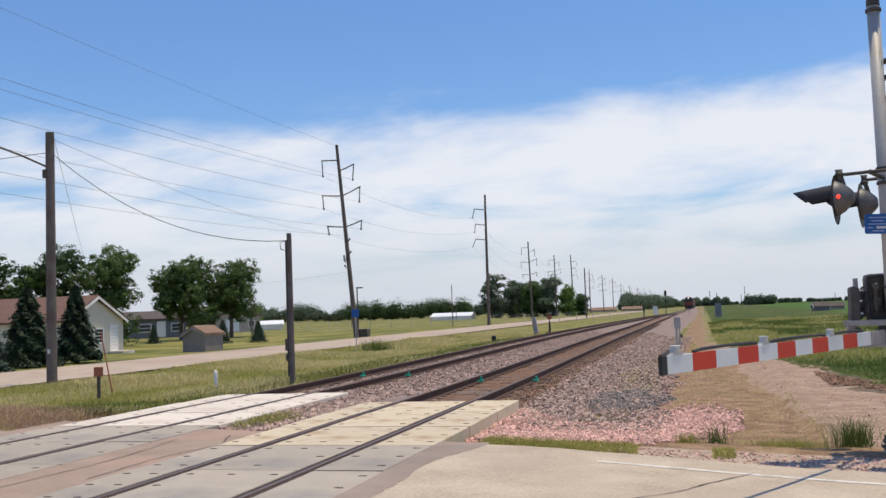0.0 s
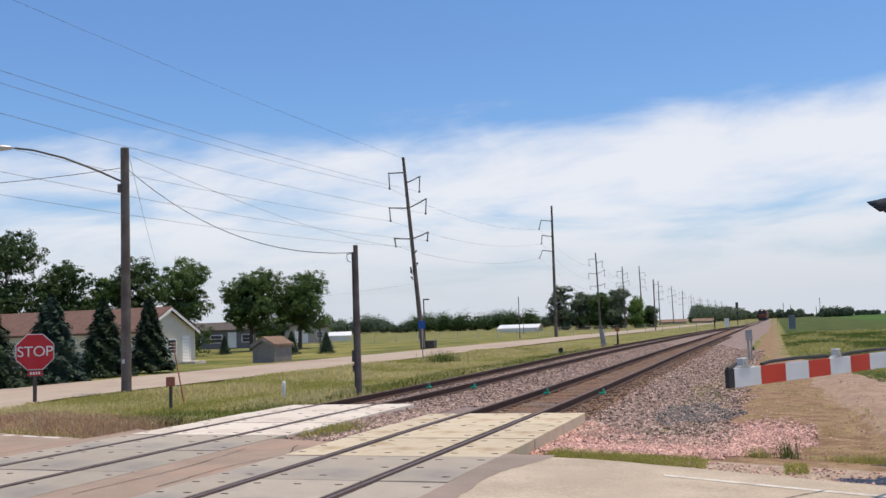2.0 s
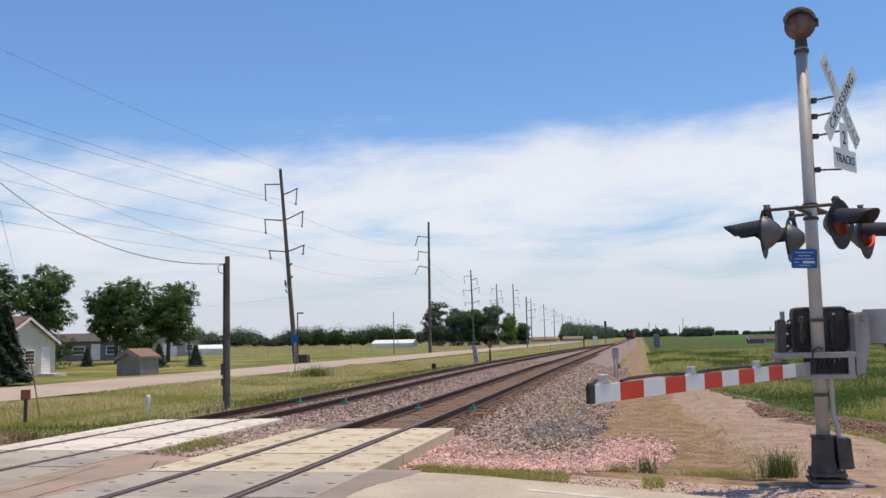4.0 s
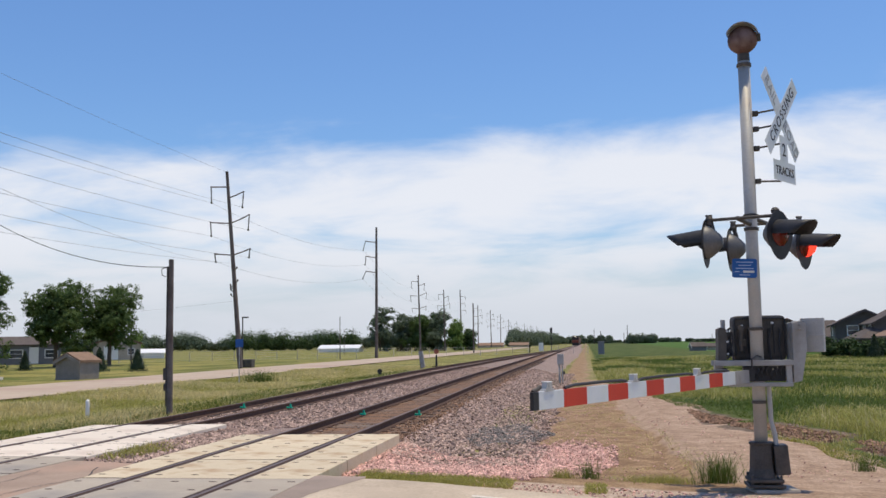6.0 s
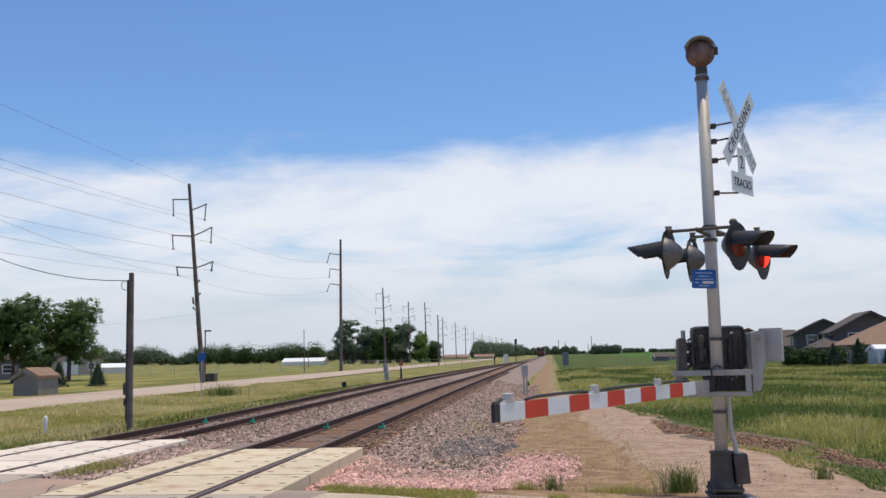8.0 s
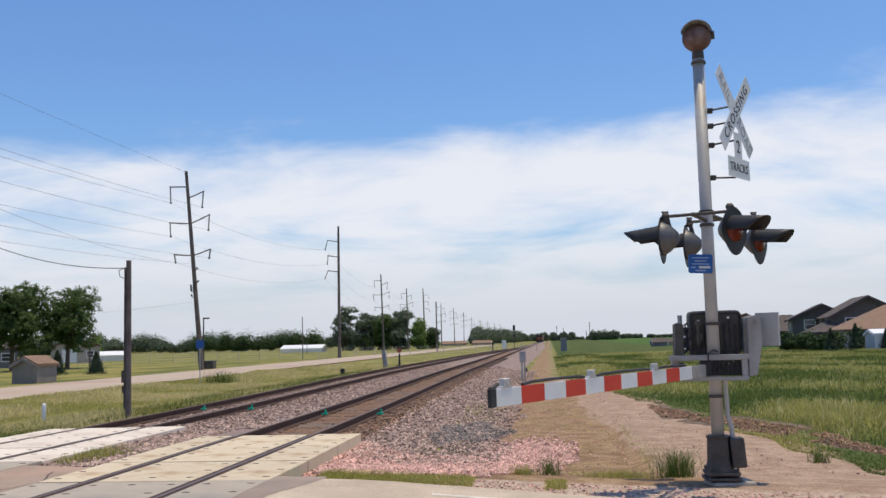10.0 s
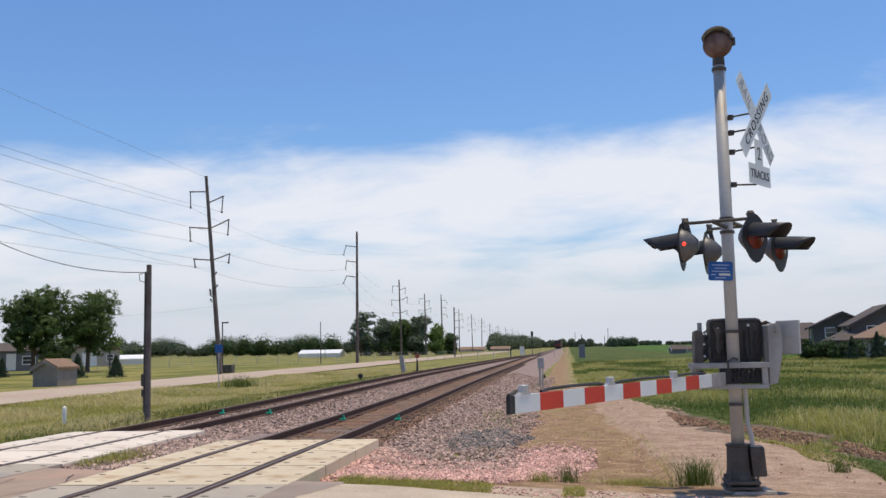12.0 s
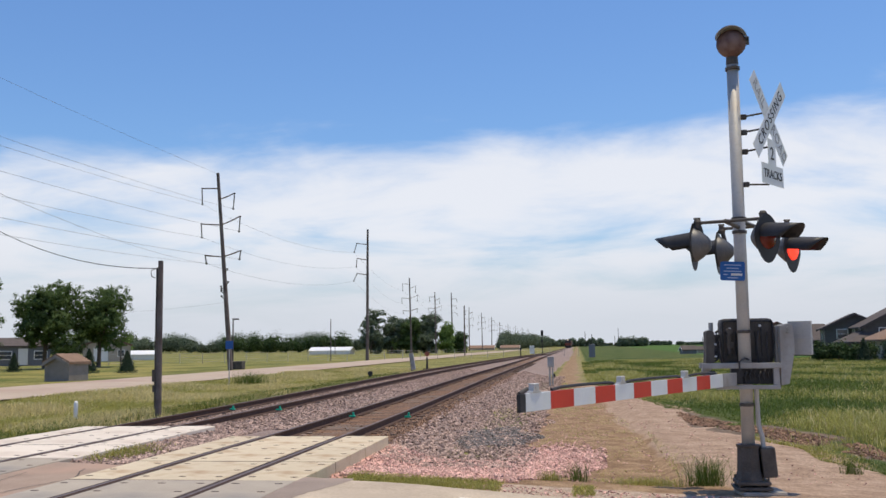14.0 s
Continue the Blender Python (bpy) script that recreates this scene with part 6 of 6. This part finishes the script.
cars = [hopper()]
for k in range(8):
    cars.append(copy_thing(cars[0], cars[0].matrix_basis))


# ---- loose stones ----
def surface(x, y):
    g = ground_z(x, y)
    if y > 12.7 and far_x(y) - 2.6 < x < NEAR_X + 4.4:
        return max(g, bed_z(x, y))
    return g


def stones(name, label, material, count, seed, spot, lo, hi):
    """Crushed stones: distorted octahedra, one mesh."""
    rng = np.random.default_rng(seed)
    base = np.array([(1, 0, 0), (-1, 0, 0), (0, 1, 0), (0, -1, 0), (0, 0, 1), (0, 0, -1)], float)
    tri = np.array([(0, 2, 4), (2, 1, 4), (1, 3, 4), (3, 0, 4), (2, 0, 5), (1, 2, 5), (3, 1, 5), (0, 3, 5)])
    vs, k = [], 0
    while k < count:
        p = spot(rng)
        if p is None:
            continue
        s = rng.uniform(lo, hi)
        q = np.linalg.qr(rng.normal(size=(3, 3)))[0]
        b = (base * rng.uniform(0.6, 1.25, (6, 1)) + rng.normal(size=(6, 3)) * 0.18) @ q * s * [1, 1, 0.75]
        vs.append(b + [p[0], p[1], surface(p[0], p[1]) + s * 0.25])
        k += 1
    v = np.concatenate(vs)
    f = (tri[None] + 6 * np.arange(count)[:, None, None]).reshape(-1, 3)
    return tagged(new(name, array_mesh(name, v, f, material)), label, "stones", kind="stuff")


def spot_pink(rng):
    x, y = rng.uniform(-3.7, 1.0), rng.uniform(13.2, 20.0)
    s = road_side(x, y)
    edge = 1.25 + 0.35 * noise.noise(Vector((x, y, 1)))
    far = 18.3 + 1.0 * noise.noise(Vector((x * 0.6, 0, 3))) - 0.30 * (x + 2.0)
    lim = 0.35 + 0.5 * noise.noise(Vector((y, 0, 8))) - 0.9 * smooth(16.8, 14.5, y)
    if s < edge or y > far or x > lim:
        return None
    return x, y


def spot_shoulder(rng):
    y = 17.0 + 50 * rng.random() ** 1.7
    x = rng.uniform(-3.75, -0.9 + 0.5 * noise.noise(Vector((y * 0.5, 0, 5))))
    return (x, y)


def spot_dark(rng):
    a, r = rng.uniform(0, 6.283), math.sqrt(rng.random())
    r *= 0.75 + 0.5 * noise.noise(Vector((math.cos(a) * 1.5, math.sin(a) * 1.5, 4)))
    x, y = -2.0 + 1.05 * r * math.cos(a), 22.6 + 3.6 * r * math.sin(a)
    return (x + 0.2 * noise.noise(Vector((y, x, 0))), y)


def spot_between(rng):
    y = 14.6 + 60 * rng.random() ** 1.8
    lo, hi = (-8.05, -6.85) if y < 20.9 else (far_x(y) + 0.85, -6.1)
    if y < 16.6 and rng.random() < 0.75:
        return None
    if y < 18.5:
        hi = -6.85
    return rng.uniform(lo, hi), y


def spot_in_track(rng):
    y = 18.6 + 40 * rng.random() ** 1.6
    x = NEAR_X + rng.uniform(-0.68, 0.68)
    return (x, y) if math.sin((y - 18.85) / 0.53 * 6.283 + 1.57) < 0.2 else None


def spot_in_far(rng):
    y = 21.0 + 45 * rng.random() ** 1.6
    x = far_x(y) + rng.choice((rng.uniform(-0.68, 0.68), rng.uniform(-1.9, -0.82)))
    return x, y


def spot_edge(rng):
    x = rng.uniform(-2.0, 7.5)
    s = rng.uniform(-0.08, 1.1) + 0.15 * noise.noise(Vector((x * 2, 0, 0)))
    y = 12.4 + (s - 0.33 * (x + 2.6)) / 0.944
    if (x - GX) ** 2 + (y - GY) ** 2 < 0.16:
        return None
    return x, y


stones("loose_ballast", "pile of pinkish crushed stone beside the track", M["stone_pink"], 11000, 1, spot_pink, 0.022, 0.055)
stones("loose_ballast", "grey and pink crushed stone shoulder of the track", M["stone"], 13000, 2, spot_shoulder, 0.03, 0.06)
stones("loose_ballast", "patch of dark grey crushed stone on the shoulder", M["stone_dark"], 3400, 3, spot_dark, 0.03, 0.055)
stones("loose_ballast", "crushed stone between the two tracks", M["stone"], 11000, 4, spot_between, 0.03, 0.058)
stones("loose_ballast", "brownish crushed stone between the rails", M["stone_rust"], 3600, 5, spot_in_track, 0.02, 0.045)
stones("loose_ballast", "crushed stone round the second track", M["stone"], 4500, 6, spot_in_far, 0.03, 0.05)
def spot_tie_ends(rng):
    y = 18.5 + 45 * rng.random() ** 1.6
    return NEAR_X + rng.uniform(0.82, 1.75), y


stones("loose_ballast", "rust-brown crushed stone along the tie ends", M["stone_rust"], 4200, 22, spot_tie_ends, 0.02, 0.05)


def spot_turf_stone(rng):
    y = 14.0 + 26 * rng.random() ** 1.5
    x = rng.uniform(-1.3, path_mid(y) + 0.9)
    return (x, y) if road_side(x, y) > 1.2 and rng.random() < 0.35 + 0.65 * smooth(0.9, -0.6, x) else None


def spot_pink_far(rng):
    x, y = rng.normal(-0.35, 0.42), rng.normal(18.8, 0.9)
    return (x, y) if x < 0.55 and 17.0 < y < 21.5 else None


stones("loose_ballast", "scattered pink stones on the dry turf", M["stone_pink"], 1300, 8, spot_turf_stone, 0.010, 0.03)
stones("loose_ballast", "spill of pink crushed stone beside the dark stone", M["stone_pink"], 2600, 9, spot_pink_far, 0.022, 0.05)
stones("roadside_gravel", "loose pinkish gravel along the road edge", M["stone_pink"], 1900, 7, spot_edge, 0.008, 0.028)


# ---- grass ----
def blades(name, label, material, count, seed, spot, lo, hi, lean=0.6, thin=1.0):
    """Grass blades, each a narrow bent strip, one mesh."""
    rng = np.random.default_rng(seed)
    P = []
    while len(P) < count:
        p = spot(rng)
        if p is not None:
            P.append((p[0], p[1], surface(p[0], p[1]) - 0.02, p[2] if len(p) > 2 else 1.0))
    P = np.array(P)
    a = rng.uniform(0, 2 * math.pi, count)
    h = rng.uniform(lo, hi, count) * P[:, 3]
    w = 0.003 + 0.00022 * np.hypot(P[:, 0], P[:, 1]) * rng.uniform(0.7, 1.4, count)
    w *= thin
    side = np.stack([np.cos(a), np.sin(a), 0 * a], 1) * w[:, None]
    b = a + rng.normal(size=count) * 0.8 + 1.5
    tilt = np.stack([np.cos(b), np.sin(b), 0 * b], 1) * (h * np.abs(rng.normal(size=count)) * lean)[:, None]
    root = P[:, :3]
    up = np.array([0, 0, 1.0])
    mid = root + tilt * 0.35 + up * (h * 0.6)[:, None]
    top = root + tilt + up * h[:, None]
    v = np.stack([root - side, root + side, mid + side * 0.8, mid - side * 0.8, top], 1).reshape(-1, 3)
    i = 5 * np.arange(count)
    f = [(k, k + 1, k + 2, k + 3) for k in i] + [(k + 3, k + 2, k + 4) for k in i]
    me = bpy.data.meshes.new(name)
    me.from_pydata(v.tolist(), [], f)
    me.materials.append(material)
    return tagged(new(name, me), label, "grass", kind="stuff")


def verge_ok(x, y):
    s = road_side(x, y)
    mouth = 1 - smooth(12, 27, y)
    return s > -1.0 + 0.3 * noise.noise(Vector((x, 0, 0))) and x > -22.0 + 6.0 * mouth + 0.4 * noise.noise(Vector((0, y * 0.7, 0)))


def spot_verge(lo):
    def f(rng):
        y = 13.0 + 75 * rng.random() ** 1.9
        x = rng.uniform(-22.3, far_x(y) - 1.75)
        if not verge_ok(x, y):
            return None
        n = noise.noise(Vector((x * 0.35, y * 0.22, 9)))
        if (n + rng.normal() * 0.22 > -0.12) != lo:
            return None
        near_road = smooth(0.0, 3.0, road_side(x, y))
        return x, y, (0.55 + 0.45 * near_road) * (0.9 + 0.7 * n)
    return f


def spot_ditch(rng):
    y = 17 + 50 * rng.random() ** 1.5
    x = far_x(y) - 1.9 - 2.2 * rng.random() ** 1.5
    return (x, y, 1.0 + 0.4 * noise.noise(Vector((x, y * 0.4, 2)))) if verge_ok(x, y) and road_side(x, y) > 1.2 else None


def right_edge(y):
    return meadow_edge(y) + 0.3 * noise.noise(Vector((0, y * 0.6, 6)))


def spot_meadow(sign):
    def f(rng):
        y = 13.4 + 110 * rng.random() ** 2.0
        x = right_edge(y) + 46 * rng.random() ** 1.6
        if road_side(x, y) < 2.0 or x / y > 0.62:
            return None
        if 2 < x < 7 and mud_at(x, y) > 0.3 and rng.random() < 0.93:
            return None
        n = noise.noise(Vector((x * 0.22, y * 0.12, 3)))
        if (n + rng.normal() * 0.16 > 0.12) == sign:
            return None
        edge = 0.3 + 0.7 * smooth(0.0, 3.0, x - right_edge(y))
        return x, y, (0.85 + 0.9 * max(n, 0.0)) * edge
    return f


def spot_strip(rng):
    x = rng.uniform(-3.2, 0.2)
    s = rng.uniform(0.55, 1.35) + 0.2 * noise.noise(Vector((x * 2, 1, 0)))
    if noise.noise(Vector((x * 0.9, 5, 0))) < -0.05 and x > -1.2:
        return None
    return x, 12.4 + (s - 0.33 * (x + 2.6)) / 0.944, 1.0 - 0.25 * (x + 3.2) / 3.4


def spot_turf(rng):
    y = 14.6 + 40 * rng.random() ** 1.6
    x = rng.uniform(-0.8, path_mid(y) - 0.7)
    return (x, y) if noise.noise(Vector((x * 0.8, y * 0.8, 12))) > -0.05 and road_side(x, y) > 1.7 else None


def spot_crossing(rng):
    x, y = rng.normal(-7.75, 0.22), rng.normal(16.0, 0.6)
    return (x, y) if -8.0 < x < -6.9 and y > 14.6 else None


def spot_dead(rng):
    x = rng.uniform(-17.5, -11.4)
    s = rng.uniform(-0.9, 1.9) + 0.4 * noise.noise(Vector((x, 3, 0)))
    return (x, 12.4 + (s - 0.33 * (x + 2.6)) / 0.944)


def spot_mud(rng):
    x = rng.uniform(2.8, 6.2)
    y = 27.6 - 3.3 * (x - 2.65) + rng.uniform(-2.0, 2.0)
    return (x, y) if mud_at(x, y) > 0.45 else None


stones("mud_clods", "dark clods of dried mud beside the path", M["stone_rust"], 2600, 10, spot_mud, 0.015, 0.05)
blades("verge_grass", "tall green grass on the verge by the tracks", M["grass"], 66000, 11, spot_verge(False), 0.08, 0.25, 0.9)
blades("dry_grass", "dry straw-coloured grass heads on the verge", M["grass_dry"], 76000, 12, spot_verge(True), 0.08, 0.26, 0.9)
blades("ditch_grass", "lush green grass along the second track", M["grass_deep"], 13000, 13, spot_ditch, 0.08, 0.26, 0.9)
blades("meadow_grass", "lush green meadow grass beyond the dirt path", M["grass_deep"], 120000, 14, spot_meadow(True), 0.08, 0.25, 1.0)
blades("meadow_grass", "paler seeding grass in the meadow", M["grass"], 66000, 15, spot_meadow(False), 0.10, 0.27, 1.0)
blades("meadow_grass", "dry seeding grass heads in the meadow", M["grass_dry"], 9000, 21, spot_meadow(False), 0.14, 0.34, 0.8)
blades("roadside_grass", "short bright grass along the road edge", M["grass"], 10000, 16, spot_strip, 0.03, 0.10, 0.9, 0.7)
blades("roadside_grass", "sparse dry turf beside the dirt path", M["grass_dry"], 9000, 17, spot_turf, 0.015, 0.06, 1.3, 0.5)
blades("roadside_grass", "sparse green weeds beside the dirt path", M["grass"], 3500, 18, spot_turf, 0.02, 0.07, 1.1, 0.5)
blades("roadside_grass", "grass tuft growing between the crossing panels", M["grass"], 900, 19, spot_crossing, 0.05, 0.16)
blades("dead_weeds", "brown dead weeds beside the road", M["weed_dead"], 11000, 20, spot_dead, 0.06, 0.24, 0.8)


def clump(name, label, material, x, y, r, h, n, seed):
    """A bushy tuft of fine leaves."""
    def spot(rng):
        return x + rng.normal() * r, y + rng.normal() * r
    ob = blades(name, label, material, n, seed, spot, 0.35 * h, h, 0.6, 0.45)
    ob["category"] = "plant"


clump("weed_clump", "bushy green weed clump beside the signal mast", M["grass_deep"], 1.70, 13.5, 0.12, 0.48, 480, 31)
clump("weed_clump", "dark thin weed clump in the gravel", M["grass_deep"], -0.02, 14.1, 0.07, 0.36, 150, 32)
clump("weed_clump", "small dry weed clump in the gravel", M["grass"], -0.40, 14.0, 0.10, 0.2, 260, 33)
clump("weed_clump", "green weed clump by the dirt path", M["grass"], 0.95, 13.75, 0.24, 0.16, 900, 34)
clump("weed_clump", "tall weed clump on the verge", M["grass_deep"], -18.2, 52.5, 0.5, 0.9, 500, 35)
clump("weed_clump", "single grass clump at the meadow edge", M["grass_deep"], 4.1, 15.6, 0.08, 0.30, 160, 36)


def turning(thing_part, base, on_spans):
    """Swings a lamp face to the front for the given spans and back into its housing between them."""
    rows = [(0.0, base @ pose(0, 0, 0, 0, 0, 180 if not on_spans or on_spans[0][0] > 0 else 0))]
    for a, b in on_spans:
        if a > 0:
            rows += [(a - 0.1, base @ pose(0, 0, 0, 0, 0, 180)), (a - 0.0667, base @ pose(0, 0, 0, 0, 0, 120)), (a - 0.0333, base @ pose(0, 0, 0, 0, 0, 60)), (a, base)]
        if b < 14:
            rows += [(b, base), (b + 0.0334, base @ pose(0, 0, 0, 0, 0, 60)), (b + 0.0667, base @ pose(0, 0, 0, 0, 0, 120)), (b + 0.1, base @ pose(0, 0, 0, 0, 0, 180))]
    rows.append((14.0, base if on_spans and on_spans[-1][1] >= 14 else base @ pose(0, 0, 0, 0, 0, 180)))
    walk(thing_part, rows)


def motions():
    # the train draws away along the main track
    away = [(0.0, 398.0), (4.0, 440.0), (7.5, 476.0), (11.0, 510.0), (14.0, 536.0)]
    for k, ob in enumerate([loco] + cars):
        gap = 0.0 if k == 0 else 19.6 + 17.0 * (k - 1)
        walk(ob, [(t, pose(NEAR_X, y + gap, rail_z(y + gap), 0, 0, 0)) for t, y in away])
    # warning lamps flash in turn
    turning(LAMPS[1], LAMPS[1].matrix_basis.copy(), [(6.15, 6.76), (7.4, 7.95), (8.7, 9.3), (12.3, 12.86), (13.63, 14.0)])
    turning(LAMPS[0], LAMPS[0].matrix_basis.copy(), [(0.0, 0.35), (0.95, 1.55), (2.2, 2.7), (6.9, 7.3), (8.1, 8.6), (11.85, 12.2), (13.05, 13.48)])


motions()
